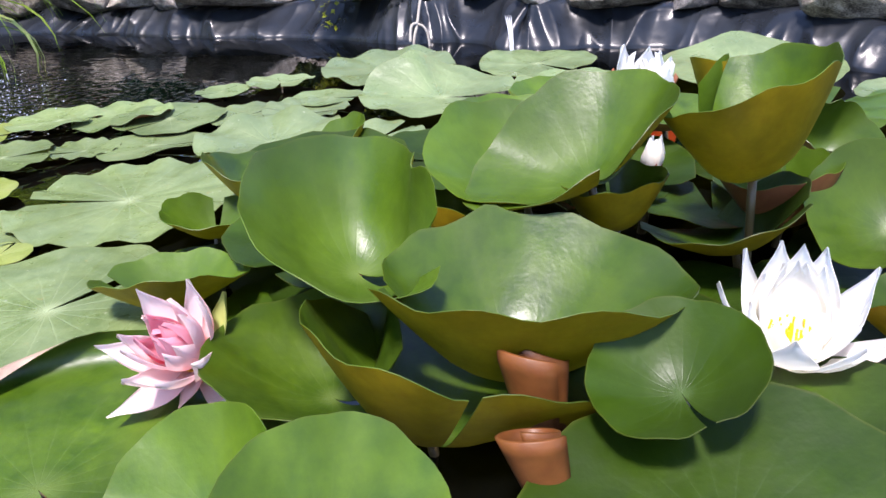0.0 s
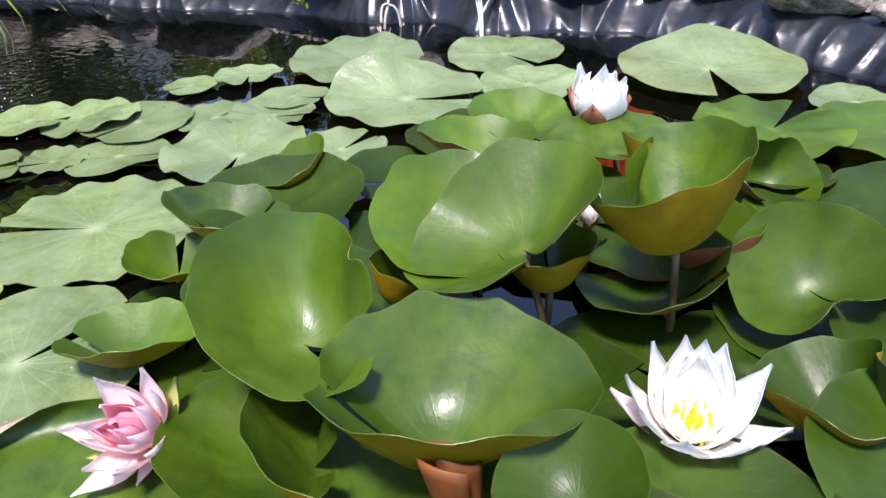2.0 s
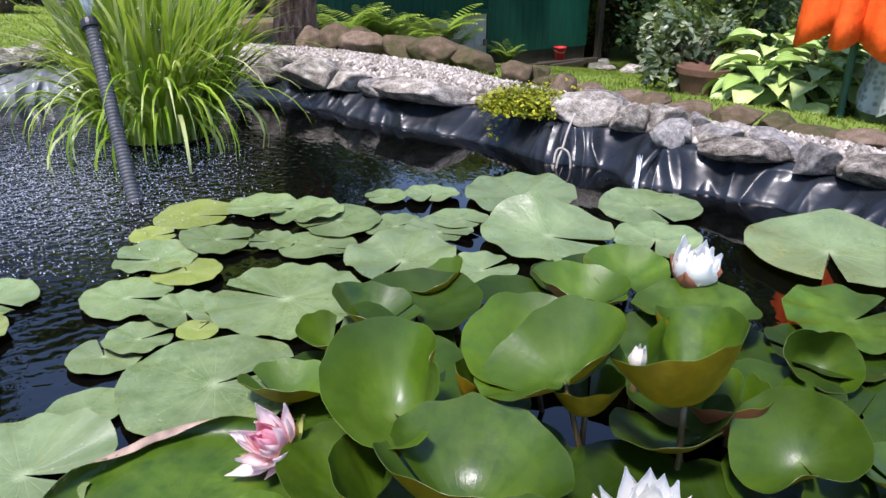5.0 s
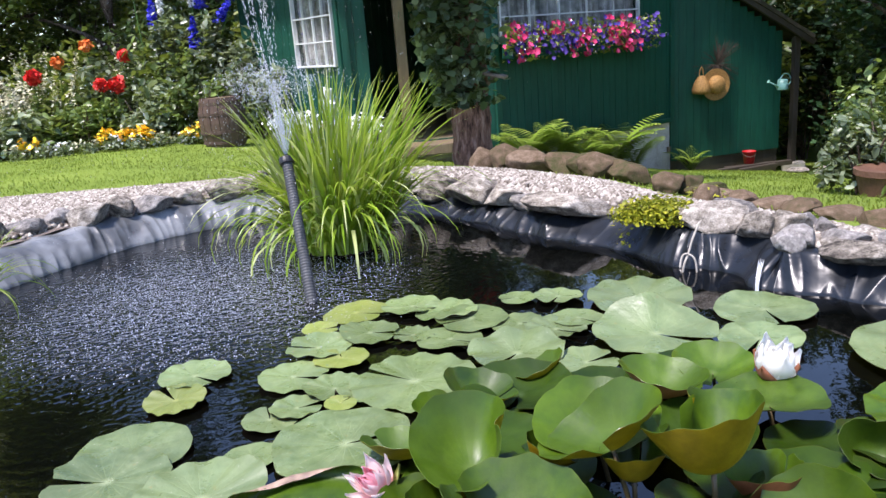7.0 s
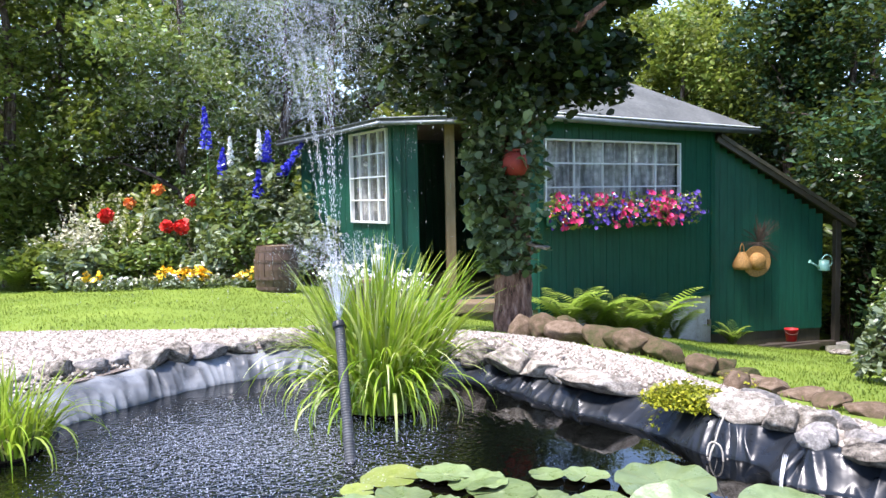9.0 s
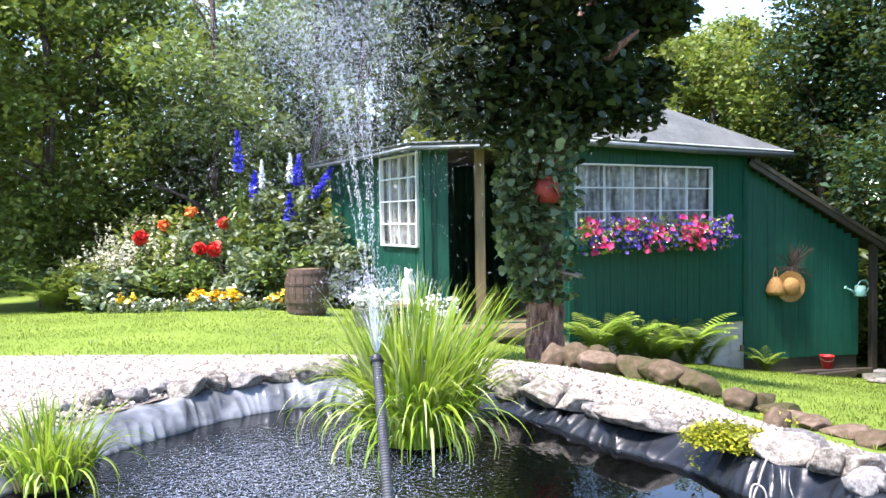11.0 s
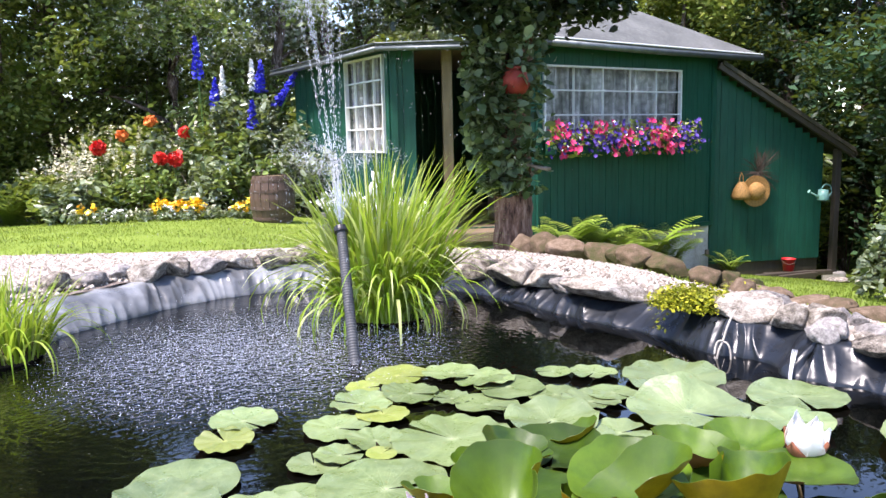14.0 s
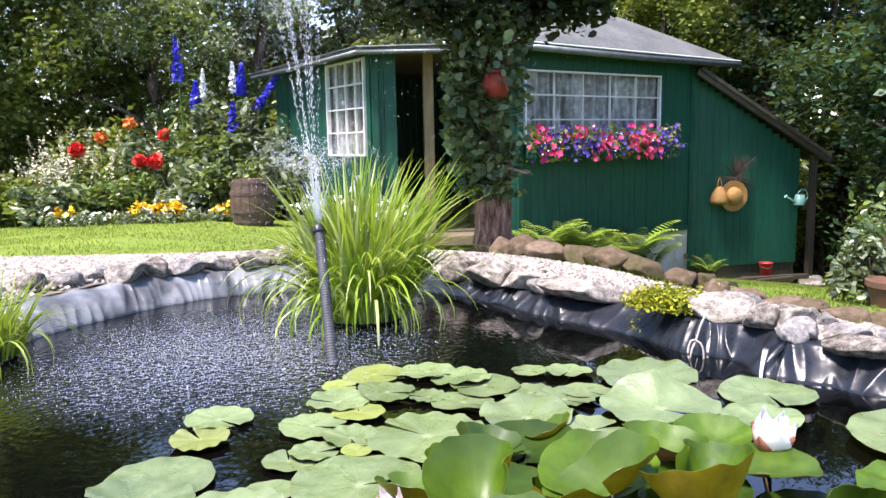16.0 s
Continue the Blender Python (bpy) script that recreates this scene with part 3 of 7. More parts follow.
def wall_with_holes(name, m, L, z0, z1, holes, parent_label=""):
    """A boarded wall of a length, with square openings (x0, x1, z0, z1) cut through it."""
    xs = sorted({0.0, L, *[h[0] for h in holes], *[h[1] for h in holes]})
    spans = []
    for a, b in zip(xs, xs[1:]):
        cuts = sorted([(h[2], h[3]) for h in holes if h[0] <= a + 1e-6 and h[1] >= b - 1e-6])
        z = z0
        for c0, c1 in cuts:
            if c0 > z + 0.01:
                spans.append((a, b, z, c0))
            z = c1
        if z1 > z + 0.01:
            spans.append((a, b, z, z1))
    rail = hut_part(name, box((L, 0.05, 0.07), m @ Matrix.Translation((L / 2, -0.05, z0 + 0.035))), WOOD)
    boards(m, spans, rail)
    return rail


def make_window(m, x0, x1, z0, z1, cols, rows, bars=0.014):
    """White window: frame, bars between the panes, glass, and a lace curtain behind it."""
    w, h = x1 - x0, z1 - z0
    at = m @ Matrix.Translation((x0, 0.0, z0))
    bm = bmesh.new()
    f = 0.019
    for sx, sz, cx, cz in ((w, f, w / 2, f / 2), (w, f, w / 2, h - f / 2), (f, h - 2 * f, f / 2, h / 2), (f, h - 2 * f, w - f / 2, h / 2)):
        add_box(bm, (sx, 0.05, sz), at @ Matrix.Translation((cx, 0.008, cz)), 0.004)
    win = hut_part("window", bm, WHITE, None, "white-painted wooden window frame")
    for i in range(1, cols):
        b = box((bars, 0.026, h - 2 * f), at @ Matrix.Translation((w * i / cols, 0.004, h / 2)), 0.003)
        b.transform(hut_inv)
        part("glazing_bar", b, WHITE, win)
    for j in range(1, rows):
        b = box((w - 2 * f, 0.030, bars), at @ Matrix.Translation((w / 2, 0.004, h * j / rows)), 0.003)
        b.transform(hut_inv)
        part("glazing_bar", b, WHITE, win)
    for i in range(cols):
        for j in range(rows):
            b = box((w / cols - 0.02, 0.004, h / rows - 0.02), at @ Matrix.Translation((w * (i + 0.5) / cols, -0.012, h * (j + 0.5) / rows)))
            b.transform(hut_inv)
            part("pane", b, GLASS, win).visible_shadow = False
    return win


def curtain(m, x0, x1, z0, z1):
    V, F, n = [], [], 90
    for i in range(n + 1):
        x = x0 + (x1 - x0) * i / n
        d = -0.10 + 0.034 * math.sin(i * 0.85) + 0.012 * math.sin(i * 0.37 + 1)
        for z in (z0, (z0 + z1) / 2, z1):
            V.append(m @ Vector((x, d * (1.0 if z < z1 else 0.85), z)))
    for i in range(n):
        for k in range(2):
            a = i * 3 + k
            F.append((a, a + 3, a + 4, a + 1))
    ob = new("lace_curtain", mesh_of("lace_curtain", V, F, CURTAIN, None, True))
    return tagged(ob, "white lace curtain hanging in folds behind glass", "curtain")


def make_glass():
    m = Mat("window_glass", (1, 1, 1), 0.02, 0.5)
    m.put("Transmission Weight", 1.0)
    m.put("IOR", 1.45)
    return m.m


def make_lace():
    m = Mat("lace", (0.62, 0.63, 0.60), 0.8, 0.2)
    v = m.add("TexVoronoi", {"Vector": m.coords(), "Scale": 16.0}).outputs["Distance"]
    # shading of the folds, streaked into the lace colour
    p = m.add("Mapping", {"Vector": m.coords(), "Scale": (1, 1, 0.15)}).outputs[0]
    fold = m.grey(m.noise(9, 3, 0.6, p), 0.30, 1.0, 0.38, 0.62)
    m.put("Base Color", m.mix(1.0, m.ramp(v, [(0.2, (0.66, 0.66, 0.64)), (0.7, (0.42, 0.43, 0.42))]), fold, "MULTIPLY"))
    return m.m


GLASS, CURTAIN = make_glass(), make_lace()
mF, lenF = wall_frame(HK, HC)          # window wall
mD, lenD = wall_frame(HL, HK)          # door wall
mL, lenL = wall_frame(HB, HL)          # left wall
mB1, lenB1 = wall_frame(HC, HC + bearing(-52) * 2.6)
WB = HC + bearing(-52) * 2.6
mB2, lenB2 = wall_frame(WB, HB)
FW = (0.06, 2.14, 0.56, 1.31)          # long window
LW = (lenL - 1.02, lenL - 0.12, 0.47, 1.44)
DOOR = (0.24, 1.16, -0.30, 1.46)
wall_with_holes("wall", mF, lenF, -0.52, 1.50, [FW])
wall_with_holes("wall", mD, lenD, -0.45, 1.50, [DOOR])
wall_with_holes("wall", mL, lenL, -0.40, 1.50, [LW])
wall_with_holes("wall", mB1, lenB1, -0.9, 1.50, [])
wall_with_holes("wall", mB2, lenB2, -0.5, 1.50, [])
make_window(mF, *FW, 5, 3)
make_window(mL, *LW, 4, 4)
curtain(mF, FW[0], FW[1], FW[2] - 0.05, FW[3] + 0.05)
curtain(mL, LW[0], LW[1], LW[2] - 0.05, LW[3] + 0.05)
for m, x in ((mF, lenF - 0.03), (mD, 0.03), (mL, lenL - 0.03), (mF, 0.0)):      # cover strips at the corners
    hut_part("corner_board", box((0.07, 0.03, 2.0), m @ Matrix.Translation((x, 0.016, 0.48)), 0.004), GREEN)
hut_part("base_board", box((lenF, 0.03, 0.05), mF @ Matrix.Translation((lenF / 2, 0.018, -0.50)), 0.004), GREEN)
bm = bmesh.new()
for m, L, z in ((mF, lenF, -0.53), (mD, lenD, -0.45), (mL, lenL, -0.41)):
    add_box(bm, (L, 0.16, 0.75), m @ Matrix.Translation((L / 2, -0.10, z - 0.375)), 0.01)
hut_part("foundation", bm, CONCRETE, None, "rough grey concrete footing")
fl = bmesh.new()
fl.faces.new([fl.verts.new((p.x, p.y, -0.31)) for p in (HB, HL, HK, HC, WB)])
hut_part("floor", fl, WOOD)
# ceiling and dark lining keep the inside in shade
cl = bmesh.new()
cl.faces.new([cl.verts.new((p.x, p.y, 1.49)) for p in (HB, HL, HK, HC, WB)])
hut_part("ceiling_board", cl, WOOD)
# the door stands open, hinged at the middle post
hut_part("door_post", box((0.10, 0.09, 1.78), mD @ Matrix.Translation((0.57, -0.12, 0.58)), 0.006), WOOD_PALE, None, "yellowish bare wooden door edge")
door = hut_part("door", box((0.035, 0.75, 1.72), mD @ Matrix.Translation((1.10, -0.42, 0.57)), 0.005), WOOD, None, "brown wooden door standing open")
hut_part("doorstep", box((1.05, 0.32, 0.10), mD @ Matrix.Translation((0.72, 0.18, -0.36)), 0.012), WOOD, None, "worn grey wooden doorstep")

# roof: hipped felt roof with a zinc gutter along the eaves
OV = 0.20
def out_of(m, x, o, z):
    return m @ Vector((x, o, z))
E1, E2, E3 = out_of(mD, -0.14, OV, 1.50), out_of(mF, -0.02, OV + 0.03, 1.54), out_of(mF, lenF + 0.62, OV, 1.51)
E4, E5 = out_of(mB1, lenB1 + 0.2, OV, 1.52), out_of(mL, -0.3, OV, 1.50)
T1, T2 = Vector((-1.55, 6.6, 1.56)), Vector((-0.25, 8.0, 2.24))
def slab(pts, mat, name, thick=0.035, label=""):
    bm = bmesh.new()
    a = [bm.verts.new(p) for p in pts]
    b = [bm.verts.new(Vector(p) - Vector((0, 0, thick))) for p in pts]
    bm.faces.new(a)
    bm.faces.new(b[::-1])
    for i in range(len(a)):
        j = (i + 1) % len(a)
        bm.faces.new((a[i], b[i], b[j], a[j]))
    return hut_part(name, bm, mat, None, label)
slab([E1, E2, T1], FELT, "roof")
slab([E2, E3, T2], FELT, "roof")
slab([E2, T2, T1], FELT, "roof")
slab([E3, E4, T2], FELT, "roof")
slab([E4, E5, T1], FELT, "roof")
slab([E4, T1, T2], FELT, "roof")
slab([E5, E1, T1], FELT, "roof")
for a, b in ((E1, E2), (E2, E3), (E5, E1)):
    hut_part("gutter", tube([tuple(a + Vector((0, 0, -0.045))), tuple((a + b) / 2 + Vector((0, 0, -0.055))), tuple(b + Vector((0, 0, -0.045)))], 0.034 if a is E2 else 0.022, 12), ZINC, None, "grey zinc rain gutter", True)
    d = (b - a).normalized()
    n = Vector((d.y, -d.x, 0)) * 0.01
    # over the window wall the eave's highlight is put in as white
    hut_part("drip_edge", tube([tuple(a + n + Vector((0, 0, 0.004))), tuple(b + n + Vector((0, 0, 0.004)))], 0.009, 6), WHITE if a is E2 else ZINC, None, "thin drip edge, white where the eave's highlight is coloured in")

# lean-to at the end of the hut
ROOF_MOSS = speckled("dark_mossy_felt", [(0.018, 0.022, 0.012), (0.045, 0.042, 0.030), (0.09, 0.078, 0.058)], 9, 0.9, 0.15, 0.6, 0.01)
mN, lenN = wall_frame(HC, HC + bearing(60) * 1.54)
lean_wall = hut_part("lean_to_wall", box((lenN, 0.05, 0.07), mN @ Matrix.Translation((lenN / 2, -0.07, -0.98))), WOOD)
nb = 15
for i in range(nb):
    x = lenN * (i + 0.5) / nb
    top = 1.36 - 0.62 * x
    b = box((lenN / nb - 0.003, 0.02, top + 1.02), mN @ Matrix.Translation((x, -0.03 + 0.002 * (i % 2), (top - 1.02) / 2)), 0.003)
    b.transform(hut_inv)
    part("board", b, GREEN, lean_wall)
bm = bmesh.new()
add_box(bm, (lenN, 0.10, 0.5), mN @ Matrix.Translation((lenN / 2, -0.10, -1.2)), 0.01)
hut_part("lean_to_footing", bm, WOOD_DARK)
S1, S2 = mN @ Vector((0.02, 0.16, 1.43)), mN @ Vector((1.86, 0.16, 0.36))
back = mN.to_3x3() @ Vector((0, -1.7, 0))
slab([S1, S2, S2 + back, S1 + back], ROOF_MOSS, "lean_to_roof", 0.05, "dark mossy lean-to roof")
hut_part("rafter", box((0.05, 0.08, 2.2), Matrix.Translation((S1 + S2) / 2 + Vector((0, 0, -0.07)) + back * 0.03) @ ((S2 - S1).to_track_quat("Z", "Y").to_matrix().to_4x4()), 0.005), WOOD_DARK)
hut_part("roof_post", box((0.075, 0.075, 1.62), mN @ Matrix.Translation((1.74, -0.02, -0.46)), 0.006), WOOD_DARK)
hut_part("roof_post", box((0.07, 0.07, 1.62), mN @ Matrix.Translation((1.66, -0.75, -0.46)), 0.006), WOOD_DARK)

# ---- water lilies ----
def lily_surface(R, bend=0.0, folds=(), gap=14.0, wave=0.0, waves=9, seed=0, rings=12, sides=56, oval=1.0, roll=None):
    """Points of a lily leaf round its stalk, notch towards -y. bend: degrees by which all of the edge turns up;
    folds: (angle, width, degrees) turns up more of it there."""
    ang = np.linspace(-90 + gap / 2, 270 - gap / 2, sides)
    V, UV = [(0, 0, 0)], [(0, 0)]
    total = np.full(sides, float(bend))
    for a, w, deg in folds:
        d = (ang - a + 180) % 360 - 180
        total += deg * np.exp(-(d / w) ** 2)
    rad = np.radians(ang)
    edge = R * (1 + 0.02 * np.sin(3 * rad + seed) + 0.012 * np.sin(7 * rad + seed * 2.1) + 0.006 * np.sin(17 * rad + seed))
    lobe = 1 - 0.10 * np.exp(-((ang + 90 - gap / 2) / 10) ** 2) - 0.10 * np.exp(-((ang - 270 + gap / 2) / 10) ** 2)
    edge = edge * lobe
    r, z = np.zeros(sides), np.zeros(sides)
    for i in range(1, rings + 1):
        f = i / rings
        slope = np.radians(total) * np.minimum(1, (f - 0.5 / rings) * 2.2) ** 0.8 * (0.85 + 0.3 * f)
        if roll and f > 0.8:                  # an edge rolled right over
            slope = slope + np.radians(roll[2]) * (f - 0.8) / 0.2 * np.exp(-(((ang - roll[0] + 180) % 360 - 180) / roll[1]) ** 2)
        r = r + np.cos(slope) / rings
        z = z + np.sin(slope) / rings
        zz = z * edge + wave * R * f ** 3 * np.sin(waves * rad + seed) + 0.012 * R * f * np.sin(2 * rad + seed)
        for k in range(sides):
            V.append((r[k] * edge[k] * math.cos(rad[k]) * oval, r[k] * edge[k] * math.sin(rad[k]), zz[k]))
            UV.append((k / (sides - 1), f))
    return np.array(V), np.array(UV), rings, sides


def lily_mesh(name, top, under, thick=0.0006, **kw):
    V, UV, rings, sides = lily_surface(**kw)
    F = [(0, 1 + k, 2 + k) for k in range(sides - 1)]
    for i in range(rings - 1):
        a, b = 1 + i * sides, 1 + (i + 1) * sides
        F += [(a + k, b + k, b + k + 1, a + k + 1) for k in range(sides - 1)]
    # a second sheet below, along the normals, and an edge between
    me = mesh_of("tmp", V, F, top, None, True)
    N = np.zeros(len(V) * 3, np.float32)
    me.vertices.foreach_get("normal", N)
    bpy.data.meshes.remove(me)
    N = N.reshape(-1, 3)
    n = len(V)
    VV = np.concatenate([V + N * thick * 0.5, V - N * thick * 0.5])
    FF = list(F) + [tuple(n + v for v in f[::-1]) for f in F]
    ins = [0] * len(F) + [1] * len(F)
    last = 1 + (rings - 1) * sides
    rim = [1 + i * sides for i in range(rings)]
    edge = [0] + rim + [last + k for k in range(1, sides)] + [1 + i * sides + sides - 1 for i in range(rings - 1)][::-1]
    for a, b in zip(edge, edge[1:] + edge[:1]):
        FF.append((a, a + n, b + n, b))
        ins.append(0)
    me = mesh_of(name, VV, FF, [top, under], ins, True)
    uv = me.uv_layers.new(name="UVMap")
    li = np.zeros(len(me.loops), np.int32)
    me.loops.foreach_get("vertex_index", li)
    UU = np.concatenate([UV, UV])
    uv.data.foreach_set("uv", UU[li].astype(np.float32).ravel())
    return me


def stalk(top, foot, r=0.0035):
    t, f = Vector(top), Vector(foot)
    mid = (t + f) / 2 + Vector((0.012, -0.008, -0.01))
    pts = [t, t.lerp(mid, 0.6) + Vector((0, 0, -0.012)), mid, f]
    return tube([tuple(p) for p in curve_points(pts, 8)], r, 7)


def lily_leaf(label, place, R, heading, tilt=0.0, lean=0.0, top=None, under=None, foot=None, group="", **kw):
    """One leaf on its stalk. heading: bearing of the notch; tilt: degrees by which the far edge rises; lean: sideways."""
    x, y, z = place
    m = pose(x, y, z, 0, 0, 180 - heading) @ pose(0, 0, 0, tilt, lean, 0)
    ob = thing("lily_leaf" if z > 0.03 else "lily_pad", m, label, "water lily leaf", group)
    part("blade", lily_mesh("blade", top or LEAF, under or UNDER, R=R, **kw), None, ob)
    f = m.inverted() @ Vector(foot or (x + 0.02, y + 0.03, -0.12))
    part("stalk", stalk((0, 0, -0.001), f), STALK, ob, "brownish round stalk", True)
    return ob


def pads():
    """Floating pads: x, y, width, bearing of the notch, look."""
    G = "floating lily pads"
    pale, old = "pale green round lily pad floating flat on water", "yellowing spotted lily pad floating on dark water"
    rows = [(0.16, -0.09, .16, 100, 1), (0.29, -0.04, .15, 120, 0), (0.39, -0.08, .15, 200, 0), (0.46, -0.12, .17, 230, 0), (0.25, -0.23, .136, 85, 0),
            (0.35, -0.22, .095, 250, 0), (0.44, -0.24, .145, 110, 0), (0.12, -0.21, .086, 70, 1), (0.165, -0.32, .145, 260, 0), (0.24, -0.37, .117, 330, 1),
            (0.17, -0.455, .143, 100, 0), (0.28, -0.50, .125, 150, 0), (0.54, 0.03, .093, 240, 0), (0.64, 0.04, .12, 190, 0), (0.83, 0.03, .241, 170, 0),
            (1.10, -0.01, .214, 165, 0), (0.575, -0.14, .13, 60, 0), (0.66, -0.17, .135, 120, 0), (0.70, -0.10, .12, 130, 0), (1.07, -0.20, .165, 200, 0),
            (0.74, -0.33, .125, 60, 0), (1.49, -0.45, .13, 250, 0), (-0.04, -0.48, .146, 110, 0), (-0.01, -0.59, .118, 300, 1),
            (0.32, -0.565, .06, 20, 1), (0.21, -0.63, .10, 330, 0), (0.24, -0.585, .10, 60, 0), (0.03, -0.77, .19, 120, 0), (0.05, -0.86, .19, 250, 0),
            (0.23, -0.88, .20, 95, 0), (0.24, -0.75, .10, 200, 0)]
    for i, (x, y, w, h, o) in enumerate(rows):
        lily_leaf(old if o else pale, (x, y, 0.005 + 0.0017 * (i % 5)), w / 2, h, (i * 37 % 5 - 2) * 1.3, (i * 53 % 5 - 2) * 1.1,
                  PAD_OLD if o else PAD, UNDER_RED, group=G, bend=1 + 2 * (i % 3), folds=[(i * 67 % 360 - 180, 40, 3 + i * 13 % 9)], wave=0.014 + 0.012 * (i % 3), waves=7 + i % 6, seed=i, rings=9, sides=64, gap=7 + 4 * (i % 3))
    lily_leaf("large pale lily pad with upturned back edge", (0.87, -0.19, 0.012), .128, 115, 0, 0, PAD, UNDER, group=G, bend=4, folds=[(40, 35, 28)], wave=0.03, seed=3)
    lily_leaf("wavy pale lily pad with ruffled centre", (0.60, -0.31, 0.010), .10, 200, 2, 0, PAD, UNDER, group=G, bend=9, wave=0.07, waves=7, seed=4)
    lily_leaf("large olive lily pad with ruffled edge and open notch", (0.43, -0.46, 0.011), .125, 285, 0, 0, PAD, UNDER, group=G, bend=2, wave=0.035, waves=13, seed=5, gap=5)
    lily_leaf("large dull green lily pad beside pink bloom", (0.385, -0.70, 0.011), .122, 60, 0, 0, PAD, UNDER, group=G, bend=2, wave=0.02, seed=6)
    lily_leaf("large round green lily pad with a clear notch", (1.37, -0.25, 0.014), .15, 200, 0, 0, PAD, UNDER, group=G, bend=3, folds=[(80, 30, 14)], wave=0.012, seed=7, gap=16)
    lily_leaf("bluish sheen lily pad lying above the water", (1.28, -0.53, 0.028), .10, 60, 0, 0, LEAF, UNDER, group=G, bend=5, wave=0.05, seed=8)
    lily_leaf("broad green lily pad by the foil", (1.43, -0.57, 0.016), .10, 160, 0, 0, LEAF, UNDER, group=G, bend=5, wave=0.03, seed=9)


pads()


def raised():
    """Leaves that stand out of the water in a crowd."""
    G = "raised lily leaves"
    up, cup, dark = "glossy green lily leaf raised above the water", "cupped lily leaf showing its ochre underside", "dark green lily leaf in shade beneath others"
    lily_leaf(up, (0.629, -0.822, 0.061), 0.111, 138, 21.1, -1.4, under=UNDER, group=G, bend=39, folds=[(-8, 45, 37), (-58, 45, 35)], gap=29, seed=16, wave=0.02)
    lily_leaf("broad glossy lily leaf standing up among others", (0.709, -0.942, 0.035), 0.120, 282, 4.1, -9.6, under=UNDER, group=G, bend=50, folds=[(70, 45, -20), (-173, 45, 14)], gap=6, seed=17, wave=0.02)
    lily_leaf(up, (0.818, -0.810, 0.101), 0.099, 178, -8.5, -25.8, under=UNDER, group=G, bend=26, folds=[(71, 45, 27), (-57, 45, 6)], gap=18, seed=18, wave=0.02)
    lily_leaf(cup, (0.941, -0.842, 0.096), 0.117, 282, 17.7, -9.2, under=UNDER, group=G, bend=53, folds=[(-130, 45, 28), (-130, 45, 29)], gap=24, seed=2, wave=0.02)
    lily_leaf(up, (1.067, -0.861, 0.038), 0.081, 170, 25.9, -32.9, under=UNDER, group=G, bend=35, folds=[(-112, 45, 22), (-113, 45, 19)], gap=6, seed=3, wave=0.02)
    lily_leaf(cup, (0.573, -0.560, 0.022), 0.081, 67, 16.4, 3.8, under=UNDER, group=G, bend=43, folds=[(-131, 45, -5), (138, 45, -13)], gap=6, seed=4, wave=0.02)
    lily_leaf(cup, (0.524, -0.607, 0.016), 0.061, 5, 0.8, -3.8, under=UNDER, group=G, bend=40, folds=[(-97, 45, -15), (72, 45, -6)], gap=13, seed=5, wave=0.02)
    lily_leaf(cup, (0.488, -0.736, 0.014), 0.069, 291, 4.1, -12.8, under=UNDER, group=G, bend=38, folds=[(100, 45, -15), (-76, 45, -5)], gap=11, seed=6, wave=0.02)
    lily_leaf(cup, (0.674, -0.434, 0.012), 0.067, 315, 17.0, 14.4, under=UNDER, group=G, bend=46, folds=[(42, 45, -7), (-86, 45, -25)], gap=11, seed=6, wave=0.02)
    lily_leaf(up, (0.793, -0.736, 0.070), 0.101, 175, 7.4, -5.4, under=UNDER, group=G, bend=30, folds=[(66, 45, 0), (123, 45, 16)], gap=20, seed=15, wave=0.02)
    lily_leaf("cupped lily leaf with a red underside", (0.879, -0.513, 0.034), 0.088, 106, 9.3, 2.2, under=UNDER_RED, group=G, bend=42, folds=[(-13, 45, -8), (74, 45, -12)], gap=7, seed=16, wave=0.02)
    lily_leaf(up, (0.967, -0.420, 0.035), 0.075, 179, 8.1, 1.8, under=UNDER, group=G, bend=27, folds=[(-101, 45, -11), (82, 45, -4)], gap=13, seed=18, wave=0.02)
    lily_leaf(up, (1.042, -0.549, 0.041), 0.091, 169, -3.7, -1.5, under=UNDER_RED, group=G, bend=22, folds=[(-8, 45, -11), (134, 45, -11)], gap=19, seed=18, wave=0.02)
    lily_leaf("cupped lily leaf with a red underside", (1.160, -0.662, 0.022), 0.074, 206, 25.4, 19.4, under=UNDER_RED, group=G, bend=51, folds=[(125, 45, 15), (113, 45, 14)], gap=16, seed=3, wave=0.02)
    lily_leaf(up, (1.285, -0.762, 0.031), 0.095, 180, -10.7, -18.8, LEAF_SHADED, under=UNDER, group=G, bend=18, folds=[(-142, 45, -11), (35, 45, -19)], gap=18, seed=4, wave=0.02)
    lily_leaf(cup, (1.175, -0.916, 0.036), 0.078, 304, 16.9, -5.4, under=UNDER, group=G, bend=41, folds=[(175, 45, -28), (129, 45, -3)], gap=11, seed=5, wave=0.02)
    lily_leaf(up, (0.994, -0.998, 0.012), 0.079, 307, 13.0, -1.7, LEAF_SHADED, under=UNDER, group=G, bend=39, folds=[(100, 45, 44), (-37, 45, 23)], gap=17, seed=10, wave=0.02)
    lily_leaf(dark, (0.948, -0.824, 0.027), 0.082, 130, -14.7, -6.9, LEAF_SHADED, under=UNDER, group=G, bend=39, folds=[(41, 45, -15), (30, 45, -39)], gap=10, seed=7, wave=0.02)
    lily_leaf(up, (0.763, -1.036, 0.071), 0.053, 188, 12.4, -21.9, LEAF_SHADED, under=UNDER, group=G, bend=35, folds=[(110, 45, 3), (-109, 45, 5)], gap=7, seed=9, wave=0.02)
